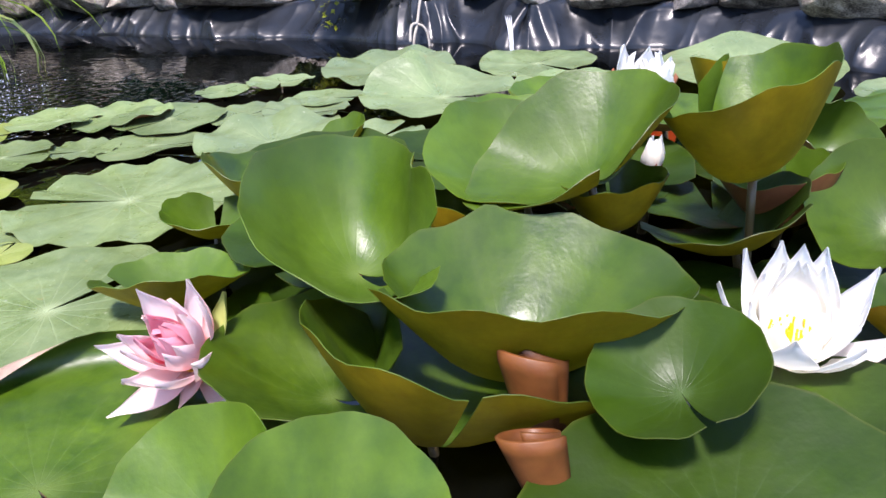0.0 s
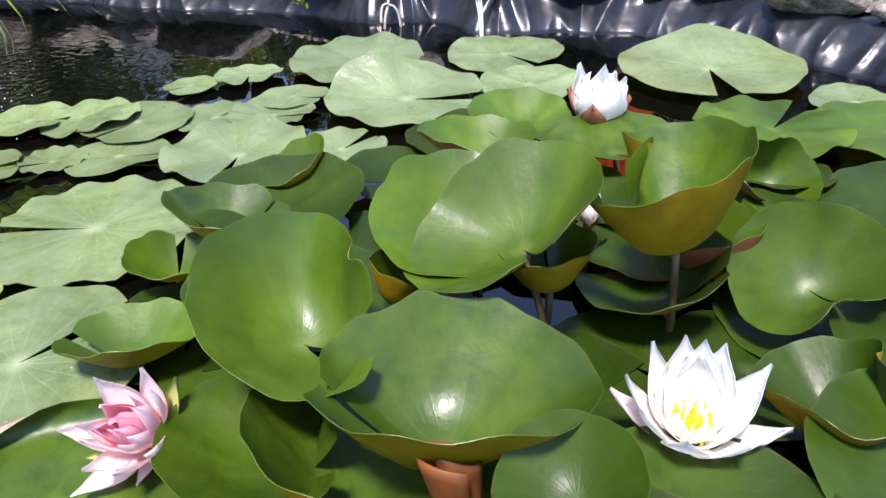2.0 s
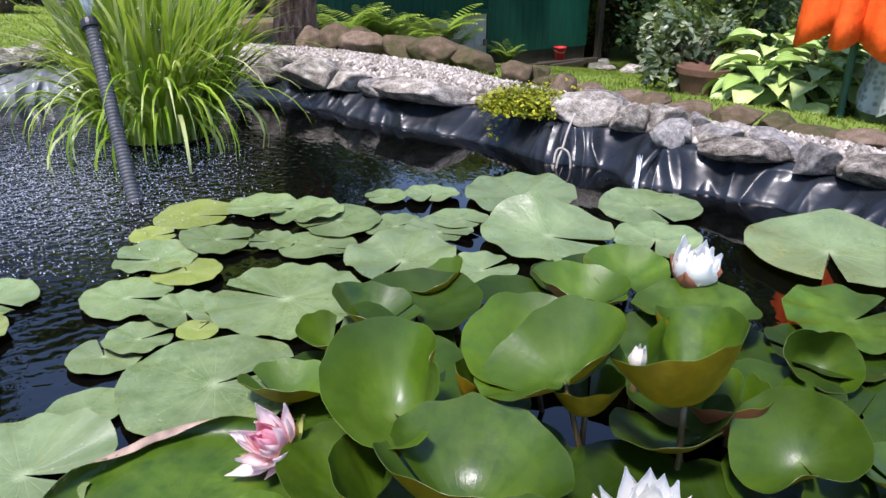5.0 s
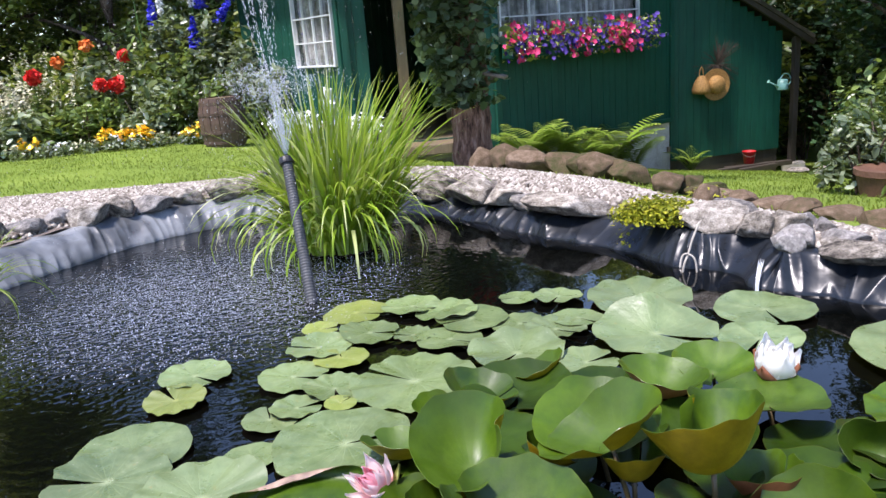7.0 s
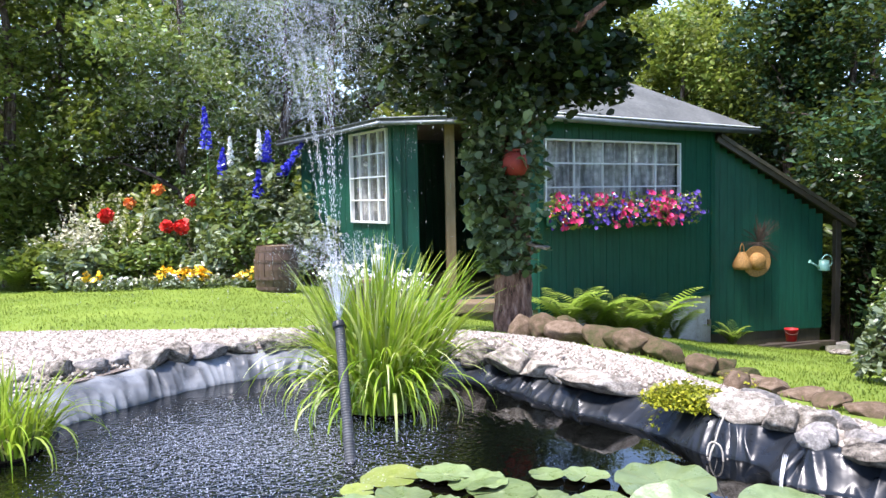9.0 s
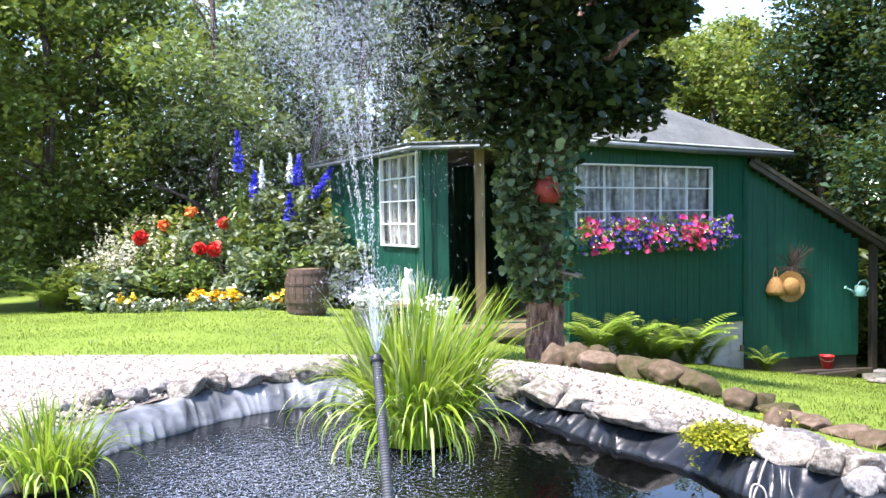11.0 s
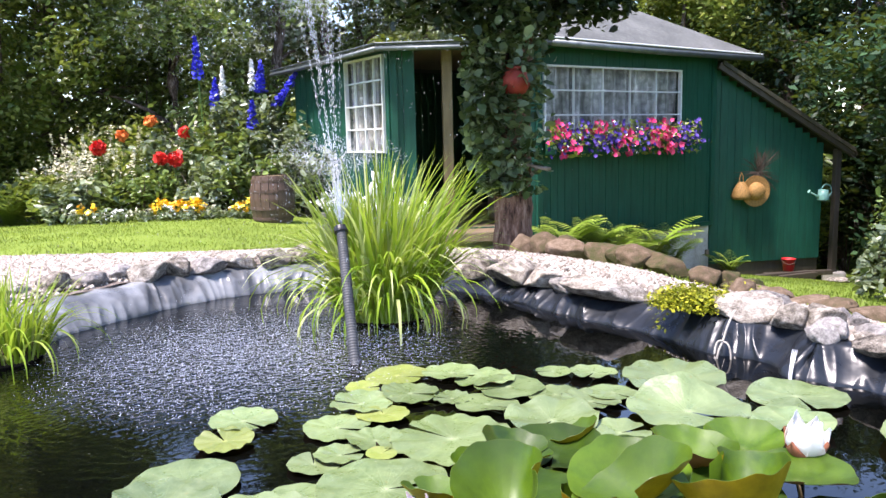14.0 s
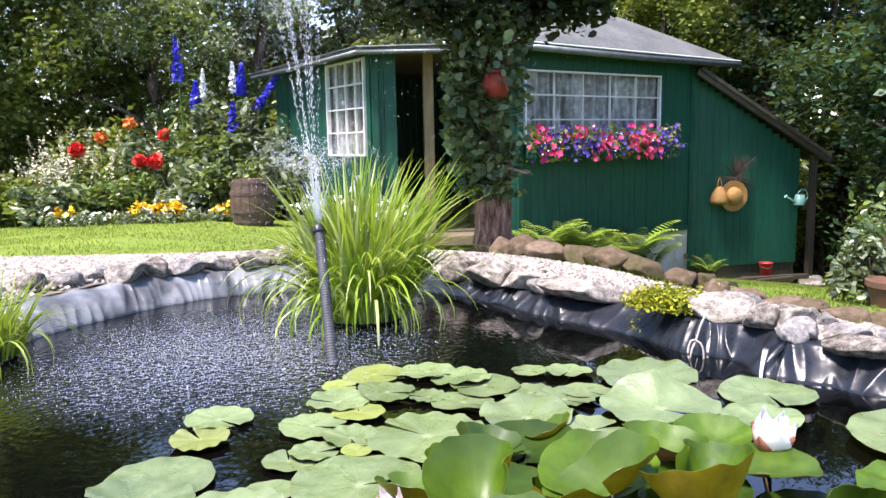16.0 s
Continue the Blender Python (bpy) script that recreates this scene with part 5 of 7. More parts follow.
# ---- reeds and fountain ----
def reed_clump(label, x, y, z, r, tufts):
    """A clump of striped grass. tufts: number of blades, shortest, longest, spread, width, droop, lean of the whole."""
    ob = thing("reed_clump", pose(x, y, z), label, "ornamental grass")
    for n, lo, hi, spread, width, droop, bias in tufts:
        a, q = rng.uniform(0, 6.283, n), r * np.sqrt(rng.random(n))
        B = np.column_stack([q * np.cos(a), q * np.sin(a), np.zeros(n)])
        out = B[:, :2] / r + rng.normal(size=(n, 2)) * 0.35
        ln = rng.uniform(lo, hi, n)
        mag = np.linalg.norm(out, axis=1)[:, None]
        out = out / (mag + 1e-6) * (0.12 + spread * mag) + np.array(bias)
        part("tuft", blades("tuft", B, out, ln, width, REED, droop, 10), None, ob)
    bm = bmesh.new()
    bmesh.ops.create_icosphere(bm, subdivisions=3, radius=1.0)
    for v in bm.verts:
        f = 1 + 0.25 * noise.noise(v.co * 3)
        v.co = Vector((v.co.x * r * 0.85 * f, v.co.y * r * 0.85 * f, v.co.z * 0.05 * f))
    part("root_ball", bm, SOIL, ob, "brown matted roots at the waterline", True)
    return ob


SOIL = speckled("wet_soil", [(0.015, 0.011, 0.008), (0.04, 0.028, 0.018), (0.07, 0.05, 0.03)], 20, 0.9, 0.2, 0.8, 0.01)
reed_clump("tall bright green striped grass clump standing in the pond", -0.13, 0.53, 0.01, 0.15,
           [(330, 0.34, 0.62, 0.42, 0.011, 1.2, (0.16, 0.0)), (330, 0.34, 0.56, 0.75, 0.010, 2.3, (-0.05, -0.12)), (150, 0.22, 0.40, 0.9, 0.010, 2.6, (0.05, -0.25))])
reed_clump("low green grass tuft at the pond edge", -1.0, -0.22, 0.01, 0.11, [(130, 0.14, 0.30, 0.5, 0.008, 1.3, (0, 0)), (130, 0.16, 0.32, 0.9, 0.007, 2.4, (0.15, -0.1))])


def fountain():
    ob = thing("fountain", pose(0, 0, 0), "ribbed grey hose fountain spraying water in the pond", "fountain")
    top, foot = Vector((-0.128, 0.21, 0.335)), Vector((0.0, 0.0, 0.0))
    ax = (top - foot).normalized()
    deep = foot - ax * 0.12
    n = 260
    pts = [tuple(deep.lerp(top, i / n)) for i in range(n + 1)]
    rad = [0.0150 + (0.0008 if i % 4 < 2 else -0.0008) for i in range(n + 1)]
    part("hose", tube(pts, rad, 14), HOSE, ob, "grey corrugated plastic hose", True)
    part("nozzle", tube([tuple(top - ax * 0.006), tuple(top), tuple(top + ax * 0.012), tuple(top + ax * 0.014)], [0.021, 0.022, 0.022, 0.014], 18), BLACK, ob, "black plastic nozzle ring")
    # a few tall jets and a ring of short ones, each breaking into drops
    bm = bmesh.new()
    origin = top + ax * 0.012
    tall = [(Vector((-0.19 + 0.24 * math.cos(2.4 * k) * (0.4 + 0.3 * (k % 3)), 0.03 + 0.20 * math.sin(2.4 * k), 0)), 4.50 + 0.07 * (k % 5)) for k in range(12)]
    short = [(Vector((0.80 * math.cos(6.283 * k / 24), 0.80 * math.sin(6.283 * k / 24), 0)) * (0.45 + 0.55 * (k % 3) / 2), 1.95 + 0.10 * (k % 4)) for k in range(24)]
    def along(j, s):
        d, v = j
        return origin + d * s * (1.9 if v > 3 else 0.8) + Vector((0, 0, v * s - 4.9 * s * s))
    for j in tall:
        add_tube(bm, [tuple(along(j, s)) for s in np.linspace(0, 0.040, 6)], [0.0007, 0.0008, 0.0008, 0.0007, 0.0005, 0.0003], 6)
    for j in short:
        add_tube(bm, [tuple(along(j, s)) for s in np.linspace(0, 0.075, 6)], [0.0007, 0.0008, 0.0007, 0.0007, 0.0006, 0.0003], 6)
    part("jet", bm, SPRAY, ob, "thin white strands of water", True)
    t = np.array([(0.8, 0, 0), (-0.8, 0, 0), (0, 0.8, 0), (0, -0.8, 0), (0, 0, 1), (0, 0, -1)], float)
    f = np.array([(4, 0, 2), (4, 2, 1), (4, 1, 3), (4, 3, 0), (5, 2, 0), (5, 1, 2), (5, 3, 1), (5, 0, 3)])
    C, S = [], []
    for j in tall:
        end = 2 * j[1] / 9.8 + 0.04
        for s in rng.uniform(0.02, 0.26, 170):            # chains of drops on the way up
            p = along(j, s) + Vector(rng.normal(size=3)) * (0.0015 + 0.012 * s)
            C.append(p)
            S.append((rng.uniform(0.0007, 0.0014), rng.uniform(2.0, 6.0)))
        for s in rng.uniform(0.17, end, 2300):             # the crown of the spray and its fall
            p = along((j[0] + Vector((rng.normal() * 0.20 - 0.06, rng.normal() * 0.14, 0)), j[1] * (1 + 0.03 * rng.normal())), s)
            if p.z > 0.01 and rng.random() < (1.0 if p.z > 0.85 else 0.22):
                C.append(p)
                S.append((rng.uniform(0.0005, 0.0013), rng.uniform(1.2, 3.5)))
    for j in short:
        end = 2 * j[1] / 9.8 + 0.05
        for s in np.concatenate([rng.uniform(0.03, end, 50), rng.normal(j[1] / 9.8, 0.05, 70)]):
            if s > 0.02:
                p = along(j, s) + Vector(rng.normal(size=3)) * (0.001 + 0.04 * s)
                C.append(p)
                S.append((rng.uniform(0.0007, 0.0016), rng.uniform(1.0, 2.0)))
    # small splashes on the water below
    for _ in range(26000):
        r, a = 0.31 * math.sqrt(-2 * math.log(1 - rng.random())), rng.uniform(0, 6.283)
        if r > 0.64 * rng.uniform(0.8, 1.0):
            continue
        C.append(Vector((-0.33 + r * math.cos(a), 0.03 + r * math.sin(a), 0.001 + 0.022 * rng.random() ** 2.5)))
        S.append((0.0005 + 0.0020 * rng.random() ** 3, 0.8))
    C, S = np.array(C), np.array(S)
    V = t[None] * S[:, :1, None] * np.stack([np.ones(len(S)), np.ones(len(S)), S[:, 1]], 1)[:, None]
    V = V + C[:, None]
    F = (np.arange(len(C))[:, None, None] * 6 + f[None]).reshape(-1, 3)
    part("spray", fast_mesh("spray", V.reshape(-1, 3), F, SPRAY, True), None, ob, "falling drops of water")


HOSE = plain("grey_hose_plastic", (0.045, 0.048, 0.050), 0.6, 0.4, 30, 0.3)
BLACK = plain("black_plastic", (0.012, 0.012, 0.013), 0.4, 0.4)
spray = Mat("spray_water", (0.93, 0.96, 1.0), 0.12, 0.6)
spray.put("Transmission Weight", 0.6)
spray.put("IOR", 1.33)
SPRAY = spray.m
fountain()

# ---- trees, shrubs, lawn ----
def tree_limbs(bm, base, top, r, n, reach, seed, start=0.3):
    """A tapered, slightly crooked trunk with limbs that part from it."""
    rg = random.Random(seed)
    base, top = Vector(base), Vector(top)
    k = 9
    pts = [base.lerp(top, i / k) + Vector((rg.uniform(-1, 1), rg.uniform(-1, 1), 0)) * r * 0.5 * (0 < i) for i in range(k + 1)]
    add_tube(bm, pts, [r * (1.35 if i == 0 else 1.0 - 0.75 * i / k) for i in range(k + 1)], 12)
    for j in range(n):
        f = start + (0.95 - start) * j / n
        p = base.lerp(top, f)
        a = rg.uniform(0, 6.283)
        d = Vector((math.cos(a), math.sin(a), rg.uniform(0.2, 0.8))).normalized() * reach * rg.uniform(0.6, 1.0) * (1.1 - 0.5 * f)
        q = p + d
        add_tube(bm, [p, p + d * 0.35 + Vector((0, 0, 0.06 * reach)), p + d * 0.7 + Vector((0, 0, 0.05 * reach)), q], [r * 0.42 * (1.1 - f), r * 0.3 * (1.1 - f), r * 0.18, r * 0.06], 7)


def tree(x, y, h, w, leaf, mat, n, label, seed, low=0.12, trunk=0.12):
    z = gz(x, y) - 0.05
    ob = thing("tree", pose(x, y, z), label, "tree")
    bm = bmesh.new()
    tree_limbs(bm, (0, 0, 0), (0.1 * w, 0, h * 0.86), trunk, 11, w * 0.8, seed, 0.15)
    part("trunk", bm, BARK, ob, "rough grey-brown bark", True)
    rg = np.random.default_rng(seed)
    m = 44                                   # clumps of unequal size on the limbs
    f = low + (1 - low) * rg.random(m) ** 0.9
    prof = np.sin(np.pi * np.clip(0.18 + 0.78 * f, 0, 1)) ** 0.7
    a = rg.uniform(0, 6.283, m)
    rr = w * prof * rg.uniform(0.25, 0.95, m)
    P = np.column_stack([rr * np.cos(a), rr * np.sin(a), f * h])
    size = w * rg.uniform(0.20, 0.38, m)
    pts = np.concatenate([ball_points(max(20, int(n / m * (s / (w * 0.29)) ** 2)), p, (s, s, s * 0.72), 0.35) for p, s in zip(P, size)])
    part("crown", leaf_cloud("crown", pts, leaf, mat, 0.6, 0.25), None, ob)
    return ob


def shrub(x, y, h, w, leaf, mat, n, label, seed, z=None, category="shrub"):
    ob = thing("shrub", pose(x, y, gz(x, y) if z is None else z), label, category)
    rg = np.random.default_rng(seed)
    bm = bmesh.new()
    for k in range(9):
        a, r = rg.uniform(0, 6.283), rg.uniform(0.2, 0.8) * w
        q = Vector((math.cos(a) * r, math.sin(a) * r, h * rg.uniform(0.5, 0.9)))
        add_tube(bm, [(q.x * 0.1, q.y * 0.1, -0.02), (q.x * 0.5, q.y * 0.5, q.z * 0.55), q], [0.012, 0.008, 0.003], 6)
    part("stem", bm, BARK, ob)
    m = 11
    pts = []
    for k in range(m):
        a, r = rg.uniform(0, 6.283), w * 0.75 * math.sqrt(rg.random())
        s = w * rg.uniform(0.28, 0.5)
        pts.append(ball_points(n // m, (math.cos(a) * r, math.sin(a) * r, h * rg.uniform(0.3, 0.85)), (s, s, h * 0.3), 0.3))
    pts = np.concatenate(pts)
    part("foliage", leaf_cloud("foliage", pts[pts[:, 2] > 0.01], leaf, mat, 0.5, 0.1, 0.35, None, True), None, ob)
    return ob


def woods():
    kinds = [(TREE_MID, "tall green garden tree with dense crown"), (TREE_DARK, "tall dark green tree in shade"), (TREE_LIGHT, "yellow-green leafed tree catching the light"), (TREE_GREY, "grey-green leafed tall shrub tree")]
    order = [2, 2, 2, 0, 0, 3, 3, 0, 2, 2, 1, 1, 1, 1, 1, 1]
    cx, cy = 0.9, -1.8
    for i, az in enumerate(range(-56, 40, 6)):
        r = 12.2 + (i * 7 % 3) * 0.5
        if -32 < az < 14:
            r = 13.6
        if az > 14:
            r = 10.5
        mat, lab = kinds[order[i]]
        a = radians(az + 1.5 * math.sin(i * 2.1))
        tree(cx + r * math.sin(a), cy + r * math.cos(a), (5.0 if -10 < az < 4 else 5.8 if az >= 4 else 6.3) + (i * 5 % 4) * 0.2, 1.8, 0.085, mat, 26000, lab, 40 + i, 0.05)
    for i, az in enumerate(range(-60, 44, 7)):
        r = 17.0 + (i % 2)
        a = radians(az)
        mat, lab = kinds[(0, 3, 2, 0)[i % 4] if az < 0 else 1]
        tree(cx + r * math.sin(a), cy + r * math.cos(a), (5.2 if -12 < az < 5 else 6.6) + (i * 5 % 3) * 0.45, 2.2, 0.17, mat, 10000, lab, 80 + i, 0.02, 0.2)
    for i, az in enumerate((-8, -4, 0, 3)):                  # light trees that close the gap over the roof
        a = radians(az)
        tree(cx + 15.2 * math.sin(a), cy + 15.2 * math.cos(a), 5.9 - 0.3 * (i % 2), 1.5, 0.10, TREE_LIGHT, 14000, kinds[2][1], 140 + i, 0.05)
    for i, az in enumerate((7, 9.5, 12, 15, 19, 23, 28, 33)):         # undergrowth beyond the lean-to, its shade put into dark leaf colour
        a = radians(az)
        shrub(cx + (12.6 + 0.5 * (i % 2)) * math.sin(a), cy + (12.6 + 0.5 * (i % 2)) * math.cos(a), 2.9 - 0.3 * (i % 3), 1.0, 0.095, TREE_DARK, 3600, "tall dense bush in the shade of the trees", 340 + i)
    shrub(-7.6, 8.2, 3.1, 1.0, 0.095, TREE_MID, 4000, "tall leafy bush between the trees", 360)
    for i, az in enumerate((75, 110, 150, 190, 230, 275)):   # behind the viewer, for the mirror of the water
        r = 9.0
        a = radians(az)
        tree(cx + r * math.sin(a), cy + r * math.cos(a), 4.2, 2.0, 0.30, TREE_MID, 2500, kinds[0][1], 120 + i, 0.1, 0.2)


woods()

# the tree by the hut, wrapped in ivy
def ivy_tree():
    x, y = -0.215, 2.77
    ob = thing("ivy_tree", pose(x, y, gz(x, y) - 0.03), "old tree with reddish bark, trunk wrapped in ivy", "tree")
    bm = bmesh.new()
    add_tube(bm, curve_points([(0, 0, -0.05), (0.0, 0, 0.06), (0.005, 0.01, 0.4), (0.0, 0.03, 0.9), (0.03, 0.05, 1.4), (0.0, 0.08, 2.2), (-0.05, 0.1, 3.2)], 40),
             [0.170 - 0.038 * min(1, i / 4) - 0.0012 * i + 0.006 * math.sin(i * 1.7) for i in range(40)], 16)
    for k, (z, dx, dy, dz) in enumerate([(1.5, 0.6, -0.1, 0.5), (1.6, -0.55, -0.2, 0.6), (1.75, 0.1, -0.6, 0.5), (1.9, 0.5, 0.4, 0.6), (2.0, -0.5, 0.4, 0.7), (2.3, 0.4, -0.4, 0.7)]):
        add_tube(bm, [(0, 0.05, z), (dx * 0.4, dy * 0.4 + 0.04, z + dz * 0.45), (dx * 0.75, dy * 0.75, z + dz * 0.8), (dx, dy, z + dz)], [0.05, 0.04, 0.028, 0.01], 8)
    bm.verts.ensure_lookup_table()
    part("trunk", bm, BARK_RED, ob, "reddish-brown rough bark", True)
    P = []
    n = 2900                                 # ivy sleeve, fuller on the left of the stem
    z = rng.uniform(0.42, 1.6, n)
    a = rng.normal(4.05, 0.9, n)
    r = 0.14 + 0.10 * np.sin((z - 0.42) / 1.18 * np.pi) * (0.4 + 0.6 * (np.cos(a - 3.6) > -0.1)) + 0.04 * rng.normal(size=n)
    P.append(np.column_stack([r * np.cos(a) * 1.05 + 0.02, r * np.sin(a) * 0.9, z]))
    z = rng.uniform(1.0, 1.75, 260)
    a = rng.uniform(0, 6.283, 260)
    P.append(np.column_stack([0.2 * np.cos(a), 0.17 * np.sin(a), z]))
    part("ivy", leaf_cloud("ivy", np.concatenate(P), 0.052, IVY, 0.85, 0.55, 0.35, None, True), None, ob, "grey-green ivy leaves")
    C = []
    rg = np.random.default_rng(5)
    for k in range(120):
        a = rg.uniform(0, 6.283)
        rr = 0.82 * math.sqrt(rg.random())
        zz = 1.42 + 0.22 * (rr / 0.72) * (k % 2) + 1.25 * rg.random() ** 1.2
        s = rg.uniform(0.16, 0.30)
        if rr * (math.cos(a) * 0.82 - math.sin(a) * 0.57) > 0.3 and zz < 2.15 and math.sin(a) < 0.3:
            continue                         # the side open to the sun
        C.append(ball_points(430, (rr * math.cos(a) - 0.03, rr * math.sin(a), zz), (s, s, s * 0.8), 0.2))
    part("crown", leaf_cloud("crown", np.concatenate(C), 0.052, TREE_SHADE, 0.7, 0.35, 0.4, None, True), None, ob, "dense leaves, darkened as if in shade")
    return x, y


IX, IY = ivy_tree()


def lawn_grass(n):
    """Short mown blades on the lawn that the walk looks at."""
    P = []
    a = np.radians(rng.uniform(-62, 42, n))
    r = 2.6 + 9.0 * rng.random(n) ** 0.75
    P = np.column_stack([0.9 + r * np.sin(a), -1.8 + r * np.cos(a)])
    d = np.concatenate([shore_distance(P[i:i + 4000]) for i in range(0, len(P), 4000)])
    P = P[(d > 0.60) & ((P @ np.array([-0.24, 0.971]) > 2.12) | (P[:, 0] > 0.0))]
    z = np.concatenate([ground_z(P[i:i + 4000]) for i in range(0, len(P), 4000)])
    m = len(P)
    return blades("grass", np.column_stack([P, z]), rng.normal(size=(m, 2)) * 0.5, rng.uniform(0.010, 0.024, m), 0.0055, GRASS, 0.8, 2)


tagged(new("grass", lawn_grass(90000)), "short mown green lawn grass", "grass", kind="stuff")

# ---- flower bed ----
def bloom_mat(name, a, b):
    m = Mat(name, a, 0.6, 0.25)
    m.put("Base Color", m.mix(m.island(), a, b))
    return m.m


RED = bloom_mat("red_petals", (0.55, 0.012, 0.012), (0.75, 0.05, 0.03))
BLUE = bloom_mat("blue_petals", (0.02, 0.02, 0.42), (0.09, 0.09, 0.66))
YELLOW = bloom_mat("yellow_petals", (0.80, 0.42, 0.01), (0.85, 0.60, 0.04))
CREAM = bloom_mat("cream_petals", (0.44, 0.42, 0.27), (0.62, 0.59, 0.42))
SNOW = bloom_mat("white_small_petals", (0.72, 0.72, 0.72), (0.85, 0.85, 0.83))
MAGENTA = bloom_mat("magenta_petals", (0.50, 0.015, 0.085), (0.70, 0.075, 0.19))
VIOLET = bloom_mat("violet_petals", (0.025, 0.010, 0.12), (0.12, 0.07, 0.32))
ORANGE_RED = bloom_mat("orange_petals", (0.70, 0.14, 0.02), (0.75, 0.25, 0.06))


def stem_to(bm, x, y, z, r=0.006):
    add_tube(bm, [(0, 0, -0.02), (x * 0.3 + 0.01, y * 0.3, z * 0.5), (x, y, z)], [r * 1.3, r, r * 0.7], 6)


def spike_flower(x, y, h, lean, mat, label, length=0.5):
    """A tall spike set with small florets."""
    ob = thing("spike_flower", pose(x, y, gz(x, y)), label, "flower", "tall spike flowers")
    bm = bmesh.new()
    top = Vector((lean[0], lean[1], h))
    stem_to(bm, *top, 0.008)
    part("stem", bm, STALK_GREEN, ob)
    start = Vector((lean[0] * 0.55, lean[1] * 0.55, h - length))
    t = rng.random(260)
    c = np.array(start)[None] + (np.array(top) - np.array(start))[None] * t[:, None]
    a = rng.uniform(0, 6.283, 260)
    r = (0.042 if mat is SNOW else 0.062) * (1.05 - t ** 2) * np.sqrt(rng.random(260))
    c += np.column_stack([r * np.cos(a), r * np.sin(a), rng.normal(size=260) * 0.01])
    part("floret", leaf_cloud("floret", c, 0.036 if mat is SNOW else 0.046, mat, 0.95, 0.0), None, ob)
    lv = ball_points(120, (0, 0, h * 0.35), (0.16, 0.16, h * 0.3), 0.3)
    part("foliage", leaf_cloud("foliage", lv, 0.075, TREE_MID, 0.45, 0.1), None, ob)


def ball_flower(x, y, h, r, mat, label):
    """A round double bloom on a leafy stem."""
    ob = thing("ball_flower", pose(x, y, gz(x, y)), label, "flower", "red round flowers")
    bm = bmesh.new()
    stem_to(bm, 0.03, 0.0, h, 0.006)
    part("stem", bm, STALK_GREEN, ob)
    n = 150
    d = rng.normal(size=(n, 3))
    d /= np.linalg.norm(d, axis=1)[:, None]
    part("bloom", leaf_cloud("bloom", np.array([0.03, 0, h]) + d * r * rng.uniform(0.5, 1, (n, 1)), r * 0.75, mat, 0.9, 0.0, 0.2, d), None, ob)
    part("foliage", leaf_cloud("foliage", ball_points(90, (0.015, 0, h * 0.5), (0.10, 0.10, h * 0.35), 0.2), 0.07, TREE_MID, 0.5), None, ob)


def low_flowers(x, y, w, h, mat, n, size, label, group, leaves=TREE_MID):
    ob = thing("bedding_flower", pose(x, y, gz(x, y)), label, "flower", group)
    part("foliage", leaf_cloud("foliage", ball_points(240, (0, 0, h * 0.4), (w, w * 0.7, h * 0.5), 0.2), 0.045, leaves, 0.45), None, ob)
    c = ball_points(n, (0, 0, h * 0.62), (w, w * 0.7, h * 0.45), 0.85)
    c = c[c[:, 2] > h * 0.4]
    d = np.repeat(c, 5, 0) + rng.normal(size=(len(c) * 5, 3)) * size * 0.35
    part("bloom", leaf_cloud("bloom", d, size, mat, 0.9, 0.0), None, ob)


STALK_GREEN = plain("green_stem", (0.07, 0.14, 0.03), 0.6, 0.3)


def fern(x, y, n, L, label, z=None, seed=0):
    """Arching fronds with leaflets on both sides."""
    rg = random.Random(seed)
    ob = thing("fern", pose(x, y, gz(x, y) if z is None else z), label, "fern", "ferns")
    for k in range(n):
        a = 6.283 * k / n + rg.uniform(-0.3, 0.3)
        l = L * rg.uniform(0.7, 1.1)
        V, F = [], []
        rise = rg.uniform(1.15, 1.5)
        px, pz = 0.0, 0.0
        m = 22
        for i in range(m):
            f = i / (m - 1)
            ang = rise - 1.5 * f ** 1.4
            px, pz = px + l / m * math.cos(ang), pz + l / m * math.sin(ang)
            w = 0.20 * l * math.sin(math.pi * min(1, 0.12 + 0.88 * f)) ** 0.8
            for s in (-1, 1):
                b = len(V)
                hw = l / m * 0.42
                V += [(px - hw, 0, pz), (px + hw, 0, pz), (px + hw * 1.6 + 0.25 * w, s * w, pz - 0.18 * w), (px + hw * 0.2 + 0.2 * w, s * w * 0.92, pz - 0.16 * w)]
                F.append((b, b + 1, b + 2, b + 3))
        me = fast_mesh("frond", np.array(V), np.array(F), FERN)
        fr = new("frond", me)
        fr.parent = ob
        fr.matrix_basis = Matrix.Rotation(a, 4, "Z")


